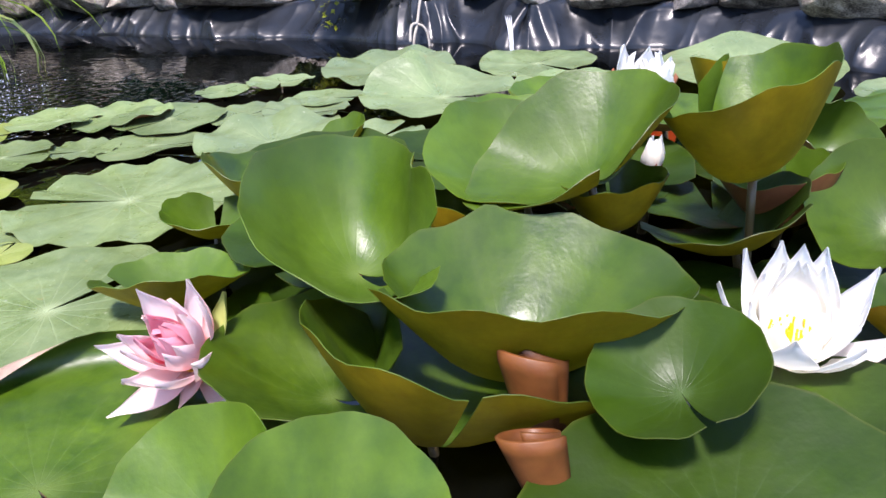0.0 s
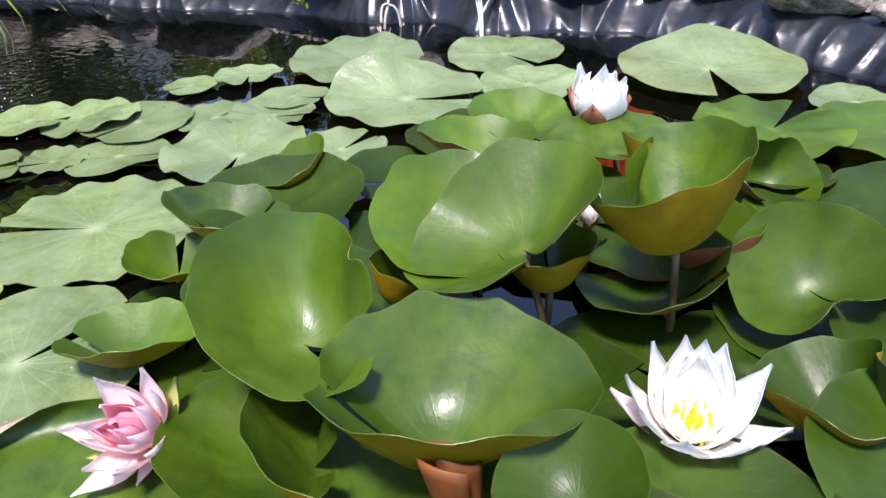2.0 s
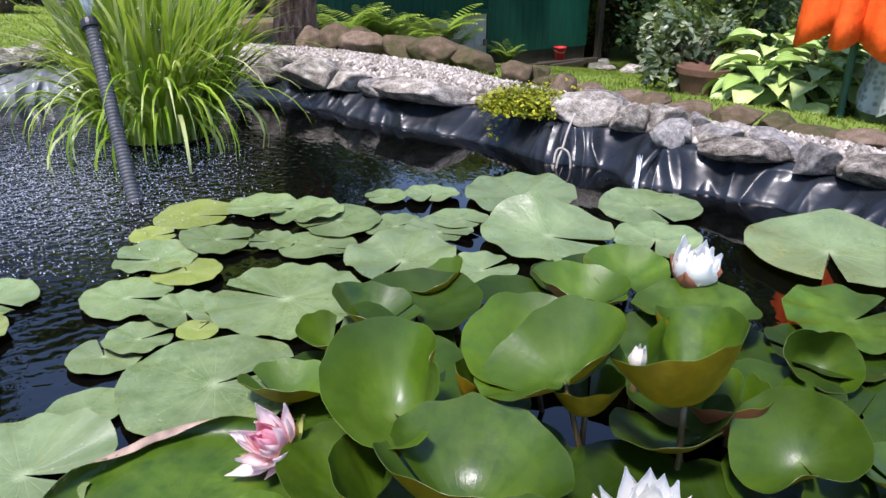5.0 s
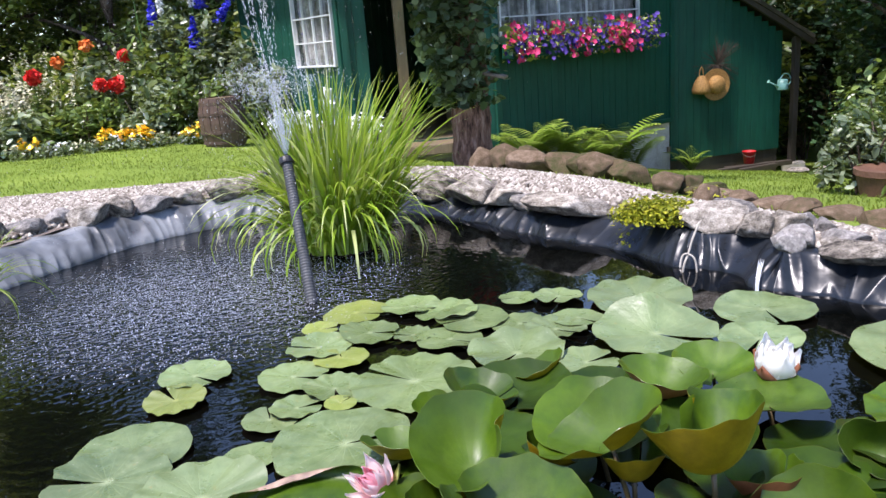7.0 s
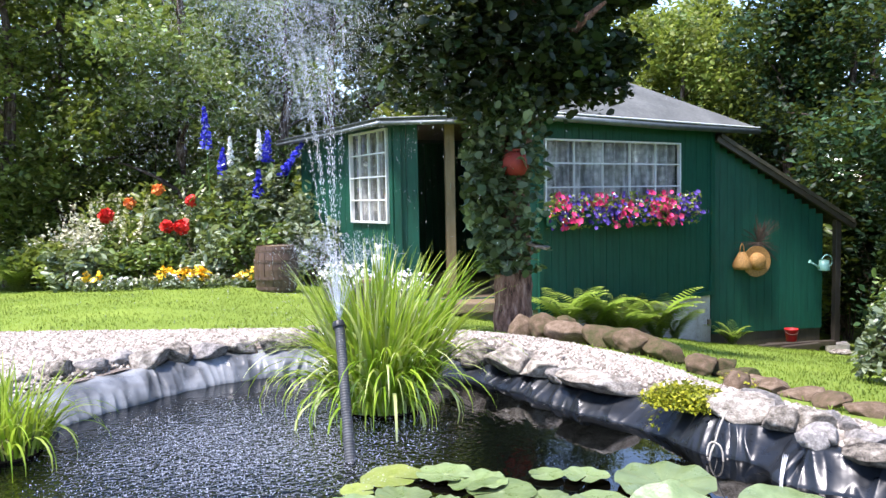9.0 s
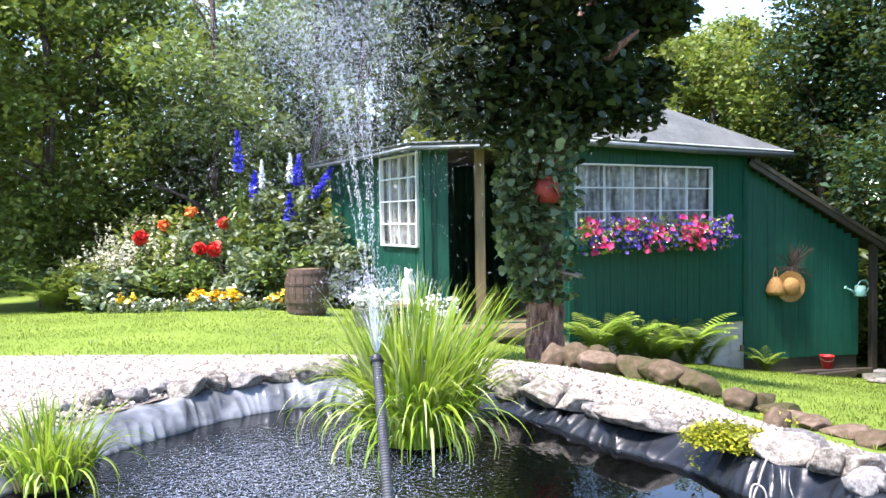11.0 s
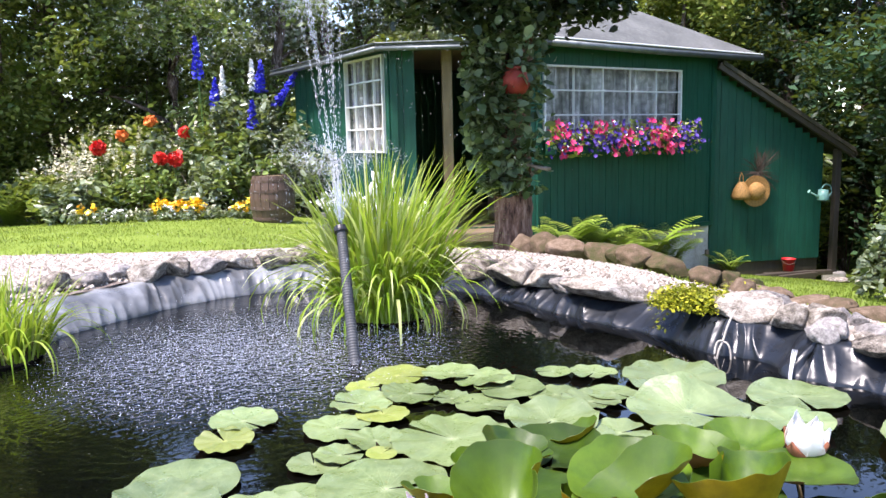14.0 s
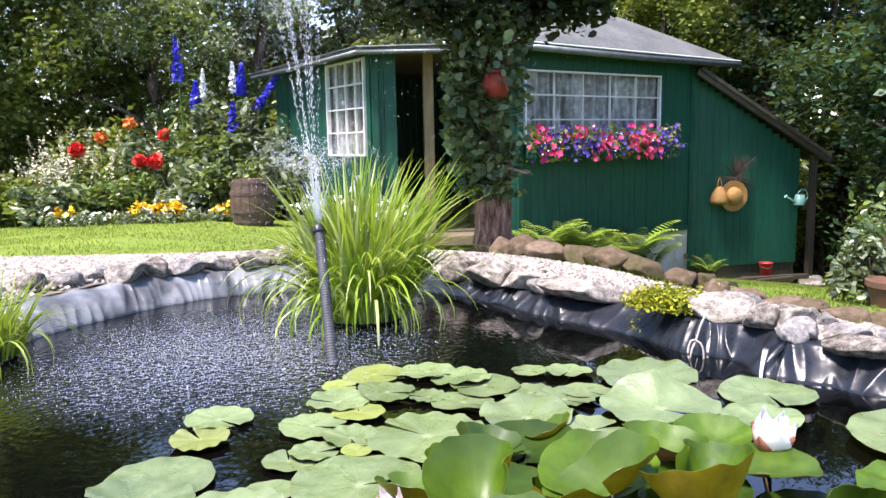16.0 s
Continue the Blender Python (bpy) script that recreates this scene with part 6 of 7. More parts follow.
def bed():
    # the leafy mass of the bed
    for i, (x, y, h, w, mat) in enumerate([(-6.6, 5.6, .55, .6, TREE_LIGHT), (-5.9, 5.9, .85, .6, TREE_LIGHT), (-5.2, 6.1, .95, .6, TREE_GREY), (-4.5, 6.2, 1.05, .55, TREE_MID), (-3.9, 6.3, 1.0, .5, TREE_GREY),
                                         (-6.0, 5.2, .45, .45, TREE_GREY), (-5.2, 5.4, .55, .45, TREE_MID), (-4.5, 5.5, .6, .45, TREE_GREY), (-3.9, 5.6, .6, .4, TREE_MID), (-3.4, 6.0, .7, .4, TREE_GREY),
                                         (-7.4, 6.0, .6, .6, TREE_MID), (-6.7, 6.8, 1.3, .8, TREE_LIGHT), (-5.4, 7.3, 1.5, .9, TREE_MID), (-8.2, 6.6, 1.1, .8, TREE_LIGHT), (-4.2, 7.4, 1.4, .8, TREE_LIGHT), (-4.55, 6.3, 1.42, .26, TREE_GREY), (-4.15, 6.35, 1.3, .28, TREE_GREY), (-5.0, 6.6, 1.35, .3, TREE_LIGHT)]):
        shrub(x, y, h, w, 0.085, mat, 1500, "leafy green perennials crowding the flower bed", 200 + i, None, "plant")
    for x, y, h, lean, mat, lab in [(-5.05, 6.40, 2.22, (-0.04, 0), BLUE, "tall deep blue delphinium spike"), (-4.92, 6.45, 1.68, (0.05, 0), BLUE, "deep blue delphinium spike among leaves"),
                                    (-4.74, 6.42, 1.82, (0.0, 0), SNOW, "white delphinium spike among green leaves"), (-4.42, 6.55, 1.90, (0.02, 0), SNOW, "white delphinium spike among green leaves"), (-4.33, 6.55, 1.86, (0.06, 0), BLUE, "deep blue delphinium spike among leaves"),
                                    (-4.35, 6.4, 1.68, (0.62, 0.05), BLUE, "leaning deep blue delphinium spike"), (-4.22, 6.2, 1.36, (0.02, 0), BLUE, "deep blue delphinium spike among leaves")]:
        spike_flower(x, y, h, lean, mat, lab, 0.52 if h > 2 else 0.36)
    for x, y, h, r, mat, lab in [(-5.90, 5.48, .78, .085, RED, "large round red dahlia on tall stem"), (-4.92, 5.60, .60, .085, RED, "large round red dahlia on tall stem"), (-5.12, 5.60, .62, .075, RED, "red dahlia beside a larger one"),
                                 (-5.02, 5.95, .93, .075, RED, "red dahlia high among leaves"), (-5.95, 5.95, 0.95, .07, ORANGE_RED, "orange-red poppy in the bed"), (-5.55, 6.0, 1.10, .07, ORANGE_RED, "orange-red poppy in the bed")]:
        ball_flower(x, y, h + 0.09, r, mat, lab)
    for i, (x, y) in enumerate([(-5.50, 4.85), (-4.62, 5.0), (-4.22, 5.03), (-3.72, 5.12), (-4.45, 5.05), (-3.60, 5.05)]):
        low_flowers(x, y, .11, .20, YELLOW, 26, .045, "yellow marigold clump at the front of the bed", "yellow marigolds")
    for i in range(9):
        x = -5.6 + 0.27 * i
        low_flowers(x, 4.78 + 0.035 * i, .14, .15, SNOW if i % 3 else CREAM, 12, .026, "low white flowers edging the bed", "white edging flowers", TREE_GREY)
    for i, (x, y, h) in enumerate([(-6.5, 5.5, .85), (-6.3, 5.6, .95), (-6.05, 5.6, .9), (-6.6, 5.7, .75), (-6.2, 5.4, .7), (-5.75, 5.7, .9), (-6.75, 5.4, .7), (-6.7, 5.9, 1.15), (-6.35, 6.0, 1.25), (-6.0, 6.1, 1.2), (-6.9, 6.1, 1.0), (-5.3, 6.3, 1.25)]):
        ob = thing("plume_flower", pose(x, y, gz(x, y)), "feathery cream astilbe plumes", "flower", "cream plumes")
        t = rng.random(240)
        k = rng.integers(0, 5, 240)
        r = 0.07 * (1 - t) + 0.01
        c = np.column_stack([0.11 * np.cos(k * 1.26) * (1 + t) + r * rng.normal(size=240) * 0.5, 0.11 * np.sin(k * 1.26) * (1 + t) + r * rng.normal(size=240) * 0.5, h * 0.55 + t * h * 0.42])
        part("plume", leaf_cloud("plume", c, 0.035, CREAM, 0.6, 0.0), None, ob)
        part("foliage", leaf_cloud("foliage", ball_points(160, (0, 0, h * 0.3), (0.2, 0.2, h * 0.3), 0.2), 0.06, TREE_MID, 0.5), None, ob)
    fern(-7.4, 5.5, 14, 0.75, "large yellow-green fern beside the bed", None, 3)
    fern(-7.9, 5.9, 18, 0.85, "large yellow-green fern beside the bed", None, 5)
    fern(-6.7, 5.35, 14, 0.6, "large yellow-green fern beside the bed", None, 6)
    fern(-7.0, 5.2, 14, 0.6, "large yellow-green fern beside the bed", None, 4)


bed()


def barrel(x, y):
    ob = thing("barrel", pose(x, y, gz(x, y)), "weathered brown wooden barrel with iron hoops on the lawn", "barrel")
    H, n = 0.47, 16
    for k in range(n):
        a0, a1 = 6.283 * k / n + 0.012, 6.283 * (k + 1) / n - 0.012
        bm = bmesh.new()
        rows = []
        for i in range(7):
            f = i / 6
            r = 0.188 + 0.036 * math.sin(math.pi * f)
            rows.append([bm.verts.new((q * math.cos(a), q * math.sin(a), H * f)) for a in (a0, (a0 + a1) / 2, a1) for q in (r, r - 0.02)])
        for A, B in zip(rows, rows[1:]):
            for i, j in ((0, 2), (2, 4), (4, 5), (5, 3), (3, 1), (1, 0)):
                bm.faces.new((A[i], A[j], B[j], B[i]))
        part("stave", bm, BARREL, ob)
    for z in (0.05, 0.15, 0.32, 0.42):
        r = 0.190 + 0.036 * math.sin(math.pi * z / H)
        part("hoop", lathe([(r, z - 0.014), (r + 0.004, z - 0.014), (r + 0.004, z + 0.014), (r, z + 0.014)], 32), IRON, ob, "rusty iron hoop")
    part("lid", lathe([(0.002, H - 0.03), (0.172, H - 0.03), (0.172, H - 0.012), (0.165, H - 0.008), (0.002, H - 0.008)], 28), WOOD_PALE, ob, "pale plank lid")


BARREL = make_paint("barrel_oak", (0.075, 0.045, 0.030), (0.12, 0.09, 0.07))
IRON = plain("rusty_iron", (0.09, 0.06, 0.045), 0.7, 0.3, 30, 0.4, 0.2, 0.4)
barrel(-3.19, 4.88)

# ---- things on and by the hut ----
def petunias():
    ob = thing("flower_box", mF @ Matrix.Translation((1.06, 0.14, 0.42)), "long window box overflowing with pink and violet petunias", "flower box")
    w = 2.02
    bm = bmesh.new()
    for sx, sy, sz, cx, cy, cz in ((w, 0.16, 0.015, 0, 0, 0.0), (w, 0.015, 0.15, 0, 0.08, 0.075), (w, 0.015, 0.15, 0, -0.08, 0.075), (0.015, 0.145, 0.15, w / 2, 0, 0.075), (0.015, 0.145, 0.15, -w / 2, 0, 0.075)):
        add_box(bm, (sx, sy, sz), Matrix.Translation((cx, cy, cz)))
    part("box", bm, GREEN, ob)
    part("soil", box((w - 0.04, 0.14, 0.02), Matrix.Translation((0, 0, 0.12))), SOIL, ob)
    def scatter(n):
        return np.column_stack([rng.uniform(-w / 2 - 0.08, w / 2 + 0.1, n), rng.normal(0.07, 0.07, n), rng.normal(0.14, 0.085, n).clip(-0.03, 0.32)])
    part("foliage", leaf_cloud("foliage", scatter(1700), 0.05, TREE_LIGHT, 0.55), None, ob)
    # each bloom is a small open trumpet of five lobes
    blooms = scatter(620)
    blooms[:, 1] += 0.05
    patch = np.array([noise.noise(Vector((p[0] * 3.1, p[2] * 4, 0))) for p in blooms]) + rng.normal(size=len(blooms)) * 0.12
    edge = blooms[:, 0] > w / 2 - 0.28
    violet = (patch > -0.02) | edge
    for nm, sel, mat, lab in (("bloom", ~violet, MAGENTA, "bright pink petunia blooms"), ("bloom", violet, VIOLET, "violet petunia blooms")):
        V, F = [], []
        for p in blooms[sel]:
            d = Vector((rng.normal() * 0.5, 1.0, 0.35 + rng.normal() * 0.4)).normalized()
            q = d.to_track_quat("Z", "Y")
            s = rng.uniform(0.025, 0.040) if nm == "bloom" and mat is MAGENTA else rng.uniform(0.018, 0.03)
            b = len(V)
            V.append(tuple(Vector(p)))
            for k in range(10):
                a = 6.283 * k / 10
                r = s * (1.0 if k % 2 == 0 else 0.72)
                V.append(tuple(Vector(p) + q @ Vector((r * math.cos(a), r * math.sin(a), s * 0.35))))
            F += [(b, b + 1 + k, b + 1 + (k + 1) % 10) for k in range(10)]
        part(nm, fast_mesh(nm, np.array(V), np.array(F), mat), None, ob, lab)
    part("bloom", leaf_cloud("bloom", scatter(110) + np.array([0, 0.09, 0]), 0.020, SNOW, 0.9, 0.0), None, ob, "small white blooms")


petunias()

TERRA = plain("terracotta", (0.19, 0.024, 0.012), 0.7, 0.3, 20, 0.25)
pot = thing("hanging_pot", pose(IX + 0.07, IY - 0.185, 0.84), "round orange clay pot hung on the ivy trunk", "flower pot")
part("pot", lathe([(0.03, 0.0), (0.06, 0.012), (0.082, 0.05), (0.085, 0.085), (0.07, 0.125), (0.045, 0.145)], 22), TERRA, pot, "", True)
part("rim", lathe([(0.045, 0.145), (0.055, 0.148), (0.055, 0.160), (0.040, 0.160)], 22), TERRA, pot)
part("hanger", tube([(0.0, 0.045, 0.155), (0.0, 0.08, 0.25), (0.0, 0.12, 0.3)], 0.003, 6), IRON, pot)
shelf = thing("bird_shelf", pose(IX + 0.17, IY - 0.05, 0.42), "small weathered wooden shelf fixed to the trunk", "shelf")
part("board", box((0.15, 0.12, 0.016), pose(0, 0, 0, 0, 14, 0), 0.003), WOOD, shelf)
part("bracket", box((0.02, 0.02, 0.14), pose(-0.04, 0, -0.055, 0, 40, 0), 0.002), WOOD, shelf)

STRAW = plain("straw", (0.27, 0.145, 0.045), 0.7, 0.25, 60, 0.4, 0.4)
STRAW_DARK = plain("dark_brushwood", (0.05, 0.035, 0.025), 0.85, 0.2, 60, 0.4, 0.5)
def on_wall(x, z, o=0.06):
    return mN @ Matrix.Translation((x, o, z))
hat = thing("straw_hat", on_wall(0.55, -0.13), "round woven straw hat hung on the green wall", "straw hat")
part("brim", lathe([(0.0, 0.0), (0.12, 0.004), (0.19, 0.012), (0.19, 0.018), (0.12, 0.012), (0.0, 0.01)], 30), STRAW, hat).matrix_basis = pose(0, 0, 0, -90, 0, 0)
part("crown", lathe([(0.11, 0.01), (0.105, 0.05), (0.085, 0.085), (0.04, 0.10), (0.0, 0.102)], 24), STRAW, hat, "", True).matrix_basis = pose(0, 0, 0, -90, 0, 0)
bag = thing("straw_bag", on_wall(0.36, -0.10), "small straw bag with a loop hung on the wall", "bag")
part("bag", lathe([(0.03, -0.13), (0.10, -0.12), (0.115, -0.08), (0.09, 0.0), (0.05, 0.07), (0.03, 0.09)], 20), STRAW, bag, "", True)
part("loop", tube([(-0.03, 0, 0.08), (-0.02, 0, 0.16), (0.0, 0, 0.2), (0.02, 0, 0.16), (0.03, 0, 0.08)], 0.006, 7), STRAW, bag)
wreath = thing("brush_bundle", on_wall(0.60, 0.12, 0.03), "dark bundle of dried twigs hung on the wall", "dried twigs")
bm = bmesh.new()
for k in range(110):
    a, l = rng.normal(1.57, 0.7), rng.uniform(0.14, 0.34)
    if k > 42:
        a += 3.14
    add_tube(bm, [(0, 0, -0.02), (l * 0.5 * math.cos(a), 0.02, l * 0.5 * math.sin(a)), (l * math.cos(a) * 1.1, 0.01 + 0.02 * rng.random(), l * math.sin(a))], [0.006, 0.004, 0.002], 5)
part("twig", bm, STRAW_DARK, wreath)

MINT = plain("mint_enamel", (0.20, 0.40, 0.33), 0.35, 0.5, 20, 0.15)
can = thing("watering_can", on_wall(1.47, -0.20, 0.10) @ Matrix.Scale(0.8, 4), "mint green watering can hung by the post", "watering can")
part("body", lathe([(0.0, -0.09), (0.085, -0.09), (0.088, -0.085), (0.072, 0.07), (0.066, 0.07), (0.06, 0.06)], 22), MINT, can, "", True)
part("spout", tube([(-0.07, 0, -0.05), (-0.15, 0, 0.0), (-0.23, 0, 0.04)], [0.02, 0.013, 0.010], 10), MINT, can, "", True)
part("rose", tube([(-0.225, 0, 0.036), (-0.255, 0, 0.055)], [0.010, 0.028], 12), MINT, can)
part("handle", tube(curve_points([(0.08, 0, -0.05), (0.14, 0, 0.02), (0.12, 0, 0.12), (0.03, 0, 0.15), (-0.03, 0, 0.10), (-0.05, 0, 0.06)], 18), 0.009, 8), MINT, can, "", True)
REDP = plain("red_plastic", (0.38, 0.012, 0.014), 0.4, 0.45, 15, 0.15)
bk = Vector(mN @ Vector((0.98, 0.16, 0)))
bucket = thing("bucket", pose(bk.x, bk.y, gz(bk.x, bk.y) + 0.10), "small red plastic bucket beside the hut wall", "bucket")
part("shell", lathe([(0.0, 0.0), (0.06, 0.0), (0.08, 0.145), (0.085, 0.145), (0.085, 0.153), (0.075, 0.153), (0.056, 0.012), (0.0, 0.01)], 24), REDP, bucket, "", True)
part("handle", tube(curve_points([(-0.08, 0, 0.14), (-0.065, -0.05, 0.11), (0, -0.09, 0.09), (0.065, -0.05, 0.11), (0.08, 0, 0.14)], 14), 0.004, 6), IRON, bucket)
for k, (x, o, l, turn) in enumerate([(0.85, 0.24, 1.1, 4), (1.1, 0.18, 1.3, -3), (1.0, 0.32, 0.8, 9)]):
    p = mN @ Vector((x, o, 0))
    beam = thing("timber_beam", pose(p.x, p.y, gz(p.x, p.y) + 0.04 + 0.03 * (k == 1), 0, 0, 30 + turn), "grey weathered timber beam lying by the wall", "timber", "timber beams")
    part("beam", box((l * 0.7, 0.07, 0.06), Matrix(), 0.008), WOOD_DARK, beam)
blk = mN @ Vector((1.74, 0.02, 0))
cb = thing("concrete_block", pose(blk.x, blk.y, gz(blk.x, blk.y) - 0.1), "grey concrete block under the roof post", "block")
part("block", box((0.26, 0.2, 0.34), Matrix.Translation((0, 0, 0.06)), 0.012), CONCRETE, cb)


def figure(x, y):
    """A pale garden statue as one plain shape on a plinth."""
    z = gz(x, y)
    bm = lathe([(0.0, 0.0), (0.10, 0.0), (0.10, 0.04), (0.06, 0.07), (0.075, 0.16), (0.085, 0.26), (0.06, 0.34), (0.035, 0.37), (0.05, 0.42), (0.045, 0.47), (0.0, 0.50)], 18)
    for v in bm.verts:
        v.co *= 1 + 0.35 * noise.noise(v.co * 11)
    me = bpy.data.meshes.new("garden_statue")
    bm.to_mesh(me)
    bm.free()
    me.materials.append(PLASTER)
    ob = new("garden_statue", me)
    ob.matrix_basis = pose(x, y, z + 0.29) @ Matrix.Diagonal((0.72, 0.72, 0.62, 1))
    tagged(ob, "white plaster garden statue among flower pots", "statue")
    pl = thing("plinth", pose(x, y, z), "dark wooden stand under the statue", "stand")
    part("top", box((0.24, 0.24, 0.03), Matrix.Translation((0, 0, 0.275)), 0.004), WOOD, pl)
    for sx in (-1, 1):
        for sy in (-1, 1):
            part("leg", box((0.03, 0.03, 0.26), Matrix.Translation((sx * 0.09, sy * 0.09, 0.13)), 0.003), WOOD, pl)


PLASTER = plain("white_plaster", (0.60, 0.60, 0.58), 0.8, 0.2, 18, 0.25, 0.3)
figure(-1.80, 4.30)
for i, (x, y) in enumerate([(-2.05, 4.35), (-2.3, 4.45), (-1.55, 4.35)]):
    z = gz(x, y)
    pt = thing("flower_pot", pose(x, y, z), "dark pot of small white flowers by the hut", "flower pot", "pots of white flowers")
    part("pot", lathe([(0.0, 0.0), (0.09, 0.0), (0.13, 0.16), (0.14, 0.16), (0.14, 0.19), (0.11, 0.19), (0.0, 0.17)], 22), STONE_DARK, pt)
    part("foliage", leaf_cloud("foliage", ball_points(200, (0, 0, 0.25), (0.17, 0.17, 0.11), 0.2), 0.045, TREE_GREY, 0.5), None, pt)
    part("bloom", leaf_cloud("bloom", ball_points(170, (0, 0, 0.29), (0.18, 0.18, 0.10), 0.7), 0.035, SNOW, 0.9, 0.0), None, pt)

# ferns along the hut
for i, (x, y, n, L) in enumerate([(-0.32, 5.40, 20, 0.66), (-0.10, 5.70, 20, 0.66), (0.08, 5.98, 18, 0.58), (0.44, 6.68, 22, 0.78), (0.2, 6.28, 16, 0.52), (0.62, 6.95, 14, 0.5), (1.25, 7.75, 12, 0.42)]):
    fern(x, y, n, L, "bright green fern growing along the hut", None, 20 + i)
# shrubs, hostas and planter on the lower side
for i, (x, y, h, w, mat, lab) in enumerate([(1.92, 2.70, .42, .24, TREE_GREY, "grey-green shrub with small pale leaves"), (2.15, 3.2, .75, .35, TREE_MID, "leafy green shrub behind the planter"), (2.5, 3.4, .9, .45, TREE_DARK, "dark shrub at the lawn's edge"),
                                           (3.0, 3.3, .8, .45, TREE_MID, "leafy green shrub behind the hostas"), (3.3, 8.3, 1.5, .7, TREE_MID, "tall green bush beside the lean-to"), (4.2, 7.0, 1.2, .7, TREE_MID, "tall green bush beside the lawn"), (3.0, 7.2, .7, .4, TREE_GREY, "grey-green shrub with small pale leaves"),
                                           (3.6, 5.4, 1.0, .6, TREE_DARK, "dark shrub at the lawn's edge"), (4.6, 4.4, 1.3, .8, TREE_MID, "leafy green shrub behind the hostas"), (3.9, 3.4, 1.0, .6, TREE_DARK, "dark shrub at the lawn's edge"), (2.2, 9.6, 1.9, .5, TREE_LIGHT, "yellow-green bush behind the lean-to roof")]):
    shrub(x, y, h, w, 0.05 if y < 4 else 0.085, mat, 1300, lab, 300 + i)
planter = thing("planter", pose(1.98, 2.52, gz(1.98, 2.52) - 0.05), "brown clay planter under the shrub", "planter")
part("pot", lathe([(0.0, 0.0), (0.10, 0.0), (0.14, 0.17), (0.15, 0.17), (0.15, 0.2), (0.13, 0.2), (0.0, 0.18)], 24), speckled("brown_clay", [(0.06, 0.03, 0.02), (0.11, 0.055, 0.035), (0.16, 0.09, 0.06)], 12), planter)
for i, (x, y, s) in enumerate([(2.55, 6.9, .25), (2.8, 7.1, .3), (2.35, 7.15, .22), (3.05, 6.95, .25)]):
    stone(x, y, s, s * 0.45, i * 20, STONE, "pale flat stone heaped at the lawn's end", "pale stones at the lawn's end", None, i * 40)


def hosta(x, y, r, h, n, seed):
    """A mound of broad heart-shaped leaves on arching stalks."""
    rg = random.Random(seed)
    ob = thing("hosta", pose(x, y, gz(x, y)), "hosta mound with broad pale green ribbed leaves", "hosta", "hostas")
    me = hosta_leaf()
    st = bmesh.new()
    for k in range(n):
        a = 2.4 * k
        f = (k + 0.5) / n
        q = r * (0.25 + 0.75 * f)
        z = h * (1.05 - 0.75 * f) + rg.uniform(-0.02, 0.02)
        lf = new("leaf", me)
        lf.parent = ob
        s = rg.uniform(0.75, 1.15)
        lf.matrix_basis = Matrix.Translation((q * math.cos(a), q * math.sin(a), z)) @ pose(0, 0, 0, 0, 0, math.degrees(a) - 90) @ pose(0, 0, 0, 12 - 48 * f + rg.uniform(-10, 10), rg.uniform(-12, 12), 0) @ Matrix.Diagonal((s, s, s, 1))
        add_tube(st, [(0.02 * math.cos(a), 0.02 * math.sin(a), 0), (q * 0.6 * math.cos(a), q * 0.6 * math.sin(a), z * 0.8), (q * math.cos(a), q * math.sin(a), z)], 0.004, 5)
    part("stalk", st, STALK_GREEN, ob)["kind"] = "stuff"


HOSTA_ME = []
def hosta_leaf():
    if not HOSTA_ME:
        V, F, n, m = [], [], 9, 8
        for i in range(n + 1):
            f = i / n
            w = 0.062 * math.sin(math.pi * f ** 0.62) ** 0.85 + 0.001
            for j in range(m + 1):
                u = 2 * j / m - 1
                V.append((u * w, 0.16 * f, 0.022 * u * u + 0.03 * math.sin(f * 2.2) - 0.055 * f * f + 0.003 * (j % 2)))
        for i in range(n):
            for j in range(m):
                a = i * (m + 1) + j
                F.append((a, a + 1, a + m + 2, a + m + 1))
        HOSTA_ME.append(mesh_of("leaf", V, F, HOSTA_ONE, None, True))
    return HOSTA_ME[0]


def make_hosta():
    m = Mat("hosta_leaf", rough=0.45, spec=0.4)
    x = m.add("SeparateXYZ", {0: m.coords()}).outputs[0]
    rib = m.math("SINE", m.math("MULTIPLY", x, 620.0))
    m.put("Base Color", m.mix(m.random(), (0.20, 0.31, 0.06), (0.44, 0.52, 0.20)))
    m.bump(rib, 0.25, 0.003)
    return m.m


HOSTA_ONE = make_hosta()
for i, (x, y, r, h, n) in enumerate([(2.17, 2.20, .17, .19, 26), (2.38, 2.12, .20, .23, 32), (2.60, 2.05, .22, .23, 32), (2.84, 2.05, .24, .22, 30), (2.28, 2.48, .22, .32, 32), (2.55, 2.42, .24, .34, 32), (2.82, 2.4, .26, .32, 30), (3.1, 2.2, .24, .24, 26)]):
    hosta(x, y, r, h, n, i)

CLOTH = plain("orange_parasol_cloth", (0.72, 0.09, 0.008), 0.75, 0.2, 40, 0.2, 0.15)


def make_net_cloth():
    m = Mat("grey_tablecloth", (0.3, 0.33, 0.31), 0.75, 0.2)
    v = m.add("TexVoronoi", {"Vector": m.coords(), "Scale": 38.0}).outputs["Distance"]
    m.put("Base Color", m.mix(m.grey(m.noise(12, 4), 0.0, 0.4, 0.35, 0.65), m.ramp(v, [(0.25, (0.14, 0.165, 0.155)), (0.55, (0.33, 0.36, 0.34))]), (0.24, 0.27, 0.255)))
    m.bump(v, 0.2, 0.002)
    return m.m


LACE = make_net_cloth()


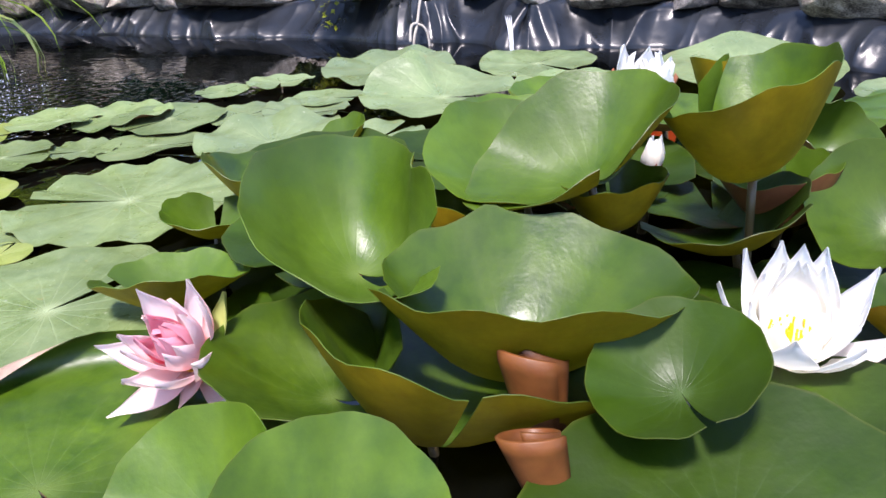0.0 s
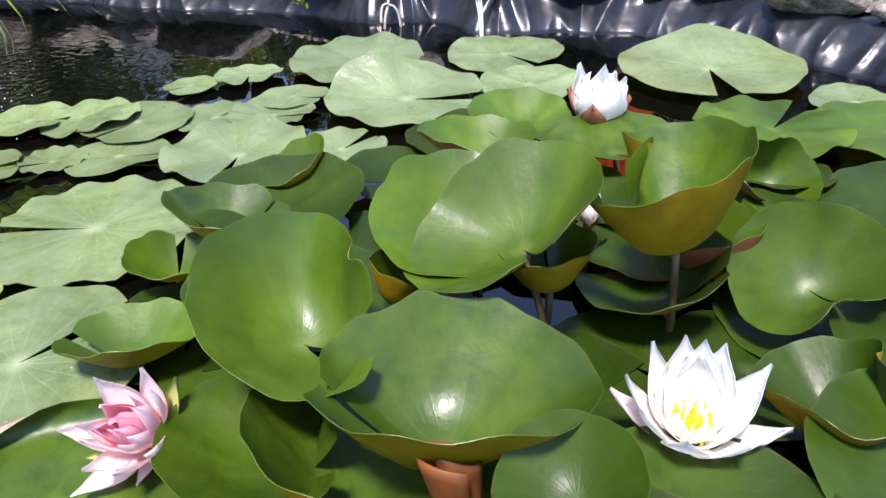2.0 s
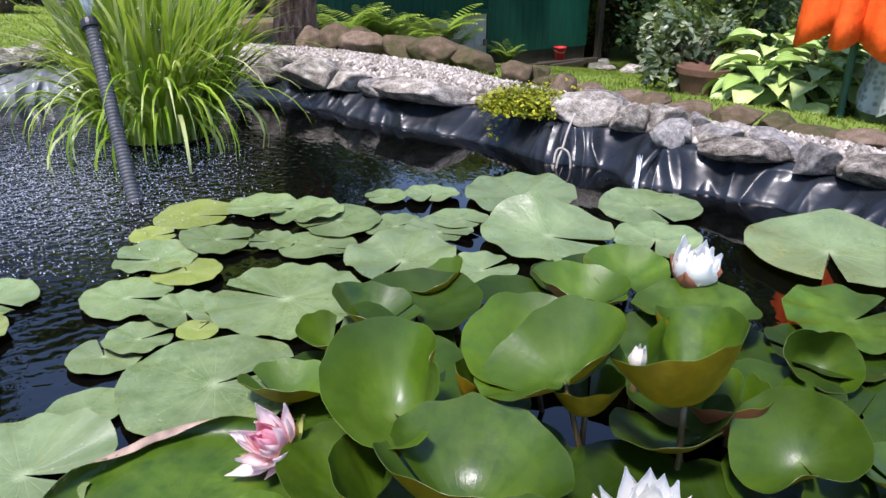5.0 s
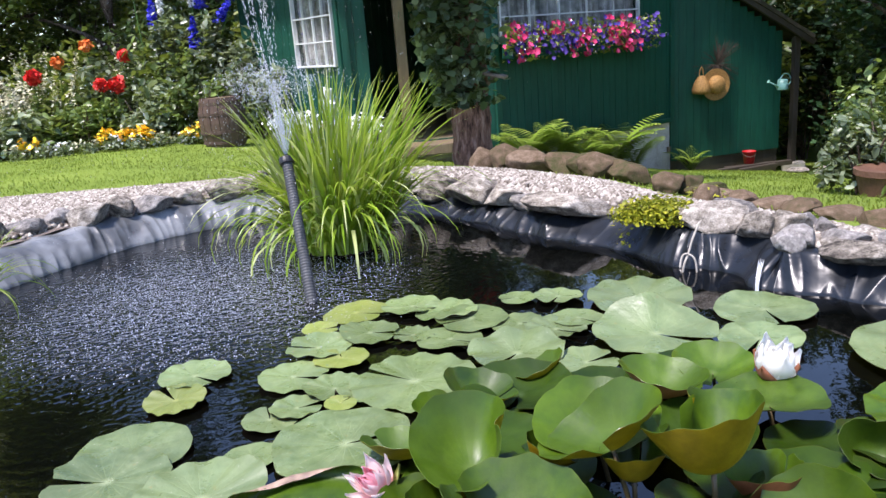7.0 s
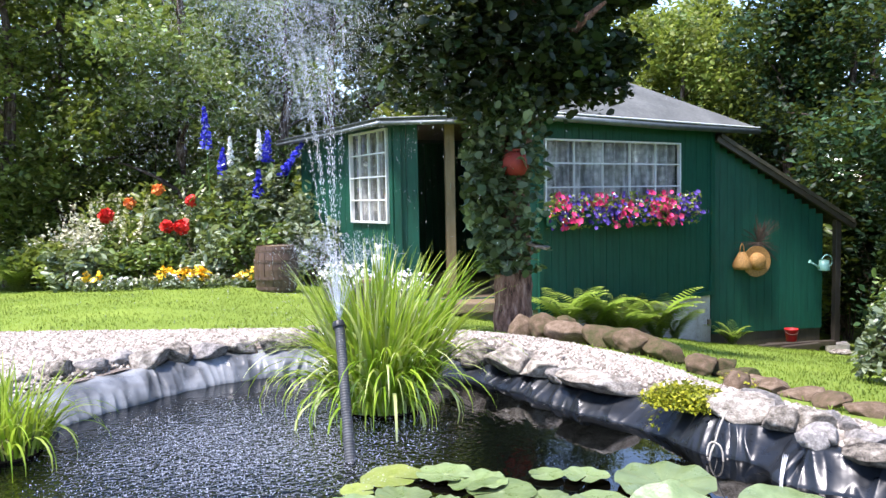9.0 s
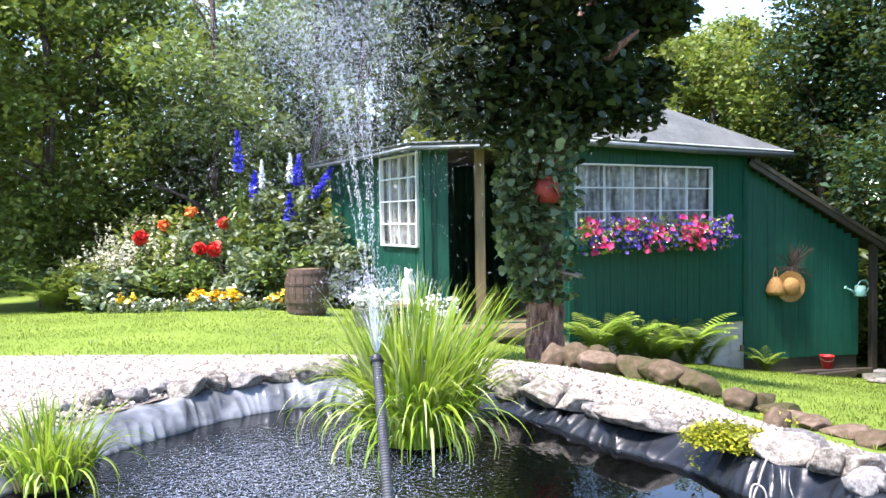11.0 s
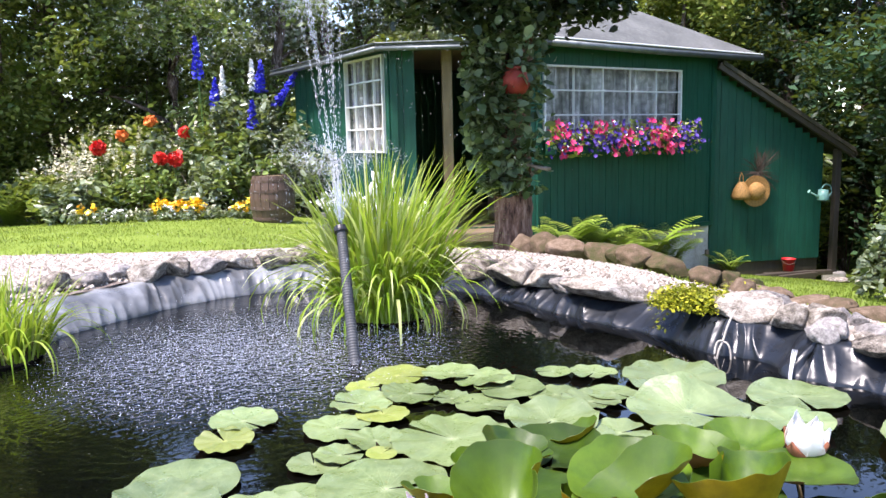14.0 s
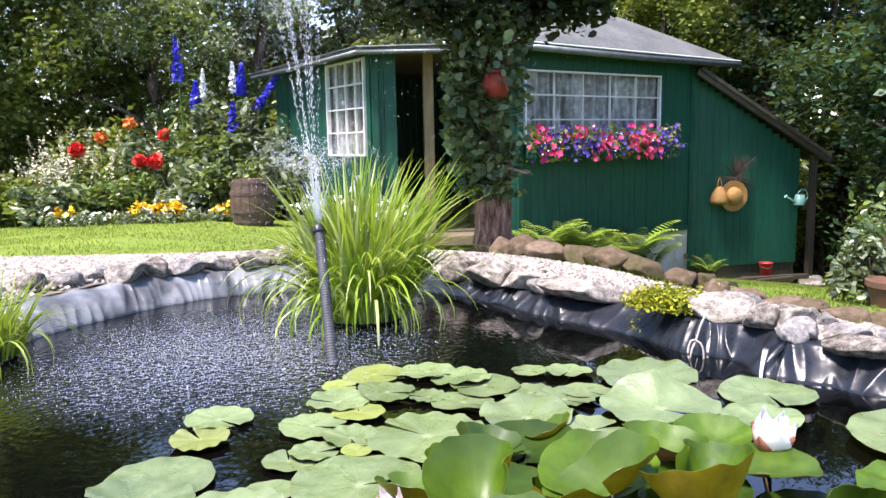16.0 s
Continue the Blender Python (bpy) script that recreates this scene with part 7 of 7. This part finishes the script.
def parasol(x, y):
    z = gz(x, y)
    ob = thing("parasol", pose(x, y, z), "closed orange garden parasol hanging in folds", "parasol")
    part("pole", tube([(0, 0, -0.02), (0, 0, 1.75)], 0.016, 12), plain("green_pole_paint", (0.01, 0.06, 0.04), 0.4, 0.5), ob, "dark green pole")
    V, F, n, m = [], [], 72, 14
    for i in range(m + 1):
        f = i / m
        for k in range(n):
            a = 6.283 * k / n
            fold = 0.5 + 0.5 * math.cos(8 * a)
            r = 0.03 + (0.09 + 0.13 * fold ** 0.7) * f ** 0.7
            V.append((r * math.cos(a + 0.25 * math.sin(f * 3)), r * math.sin(a), 1.72 - f * (1.37 + 0.05 * fold + 0.02 * math.sin(3 * a))))
    for i in range(m):
        for k in range(n):
            F.append((i * n + k, i * n + (k + 1) % n, (i + 1) * n + (k + 1) % n, (i + 1) * n + k))
    part("cloth", mesh_of("cloth", V, F, CLOTH, None, True), None, ob).modifiers.new("thickness", "SOLIDIFY").thickness = 0.003


parasol(2.36, 1.80)


def garden_table(x, y):
    z = gz(x, y)
    H = 0.40
    ob = thing("garden_table", pose(x, y, z), "low round garden table", "table")
    part("tabletop", lathe([(0.0, H - 0.02), (0.30, H - 0.02), (0.30, H), (0.0, H)], 36), WOOD, ob)
    for k in range(4):
        a = 0.785 + 1.571 * k
        part("leg", tube([(0.2 * math.cos(a), 0.2 * math.sin(a), H - 0.02), (0.24 * math.cos(a), 0.24 * math.sin(a), 0)], 0.014, 8), WOOD, ob)
    V, F, n, m = [], [], 96, 9
    prof = [(0.0, 0.004), (0.15, 0.005), (0.29, 0.005), (0.308, -0.005), (0.315, -0.05), (0.325, -0.12), (0.335, -0.19), (0.345, -0.25), (0.35, -0.30)]
    for i, (r, dz) in enumerate(prof):
        for k in range(n):
            a = 6.283 * k / n
            wv = 0.03 * math.sin(11 * a + 0.6) * max(0, i - 3) / 5 + 0.012 * math.sin(23 * a) * max(0, i - 3) / 5
            fall = 0.58 + 0.52 * abs(math.cos(2 * (a + 1.48))) ** 1.5 if dz < -0.01 else 1.0      # four corners hang lower
            V.append(((r + wv) * math.cos(a), (r + wv) * math.sin(a), H + dz * fall))
    for i in range(len(prof) - 1):
        for k in range(n):
            F.append((i * n + k, i * n + (k + 1) % n, (i + 1) * n + (k + 1) % n, (i + 1) * n + k))
    cl = new("tablecloth", mesh_of("tablecloth", V, F, LACE, None, True))
    cl.matrix_basis = pose(x, y, z)
    tagged(cl, "pale grey patterned tablecloth hanging in folds", "tablecloth")


garden_table(2.78, 1.72)
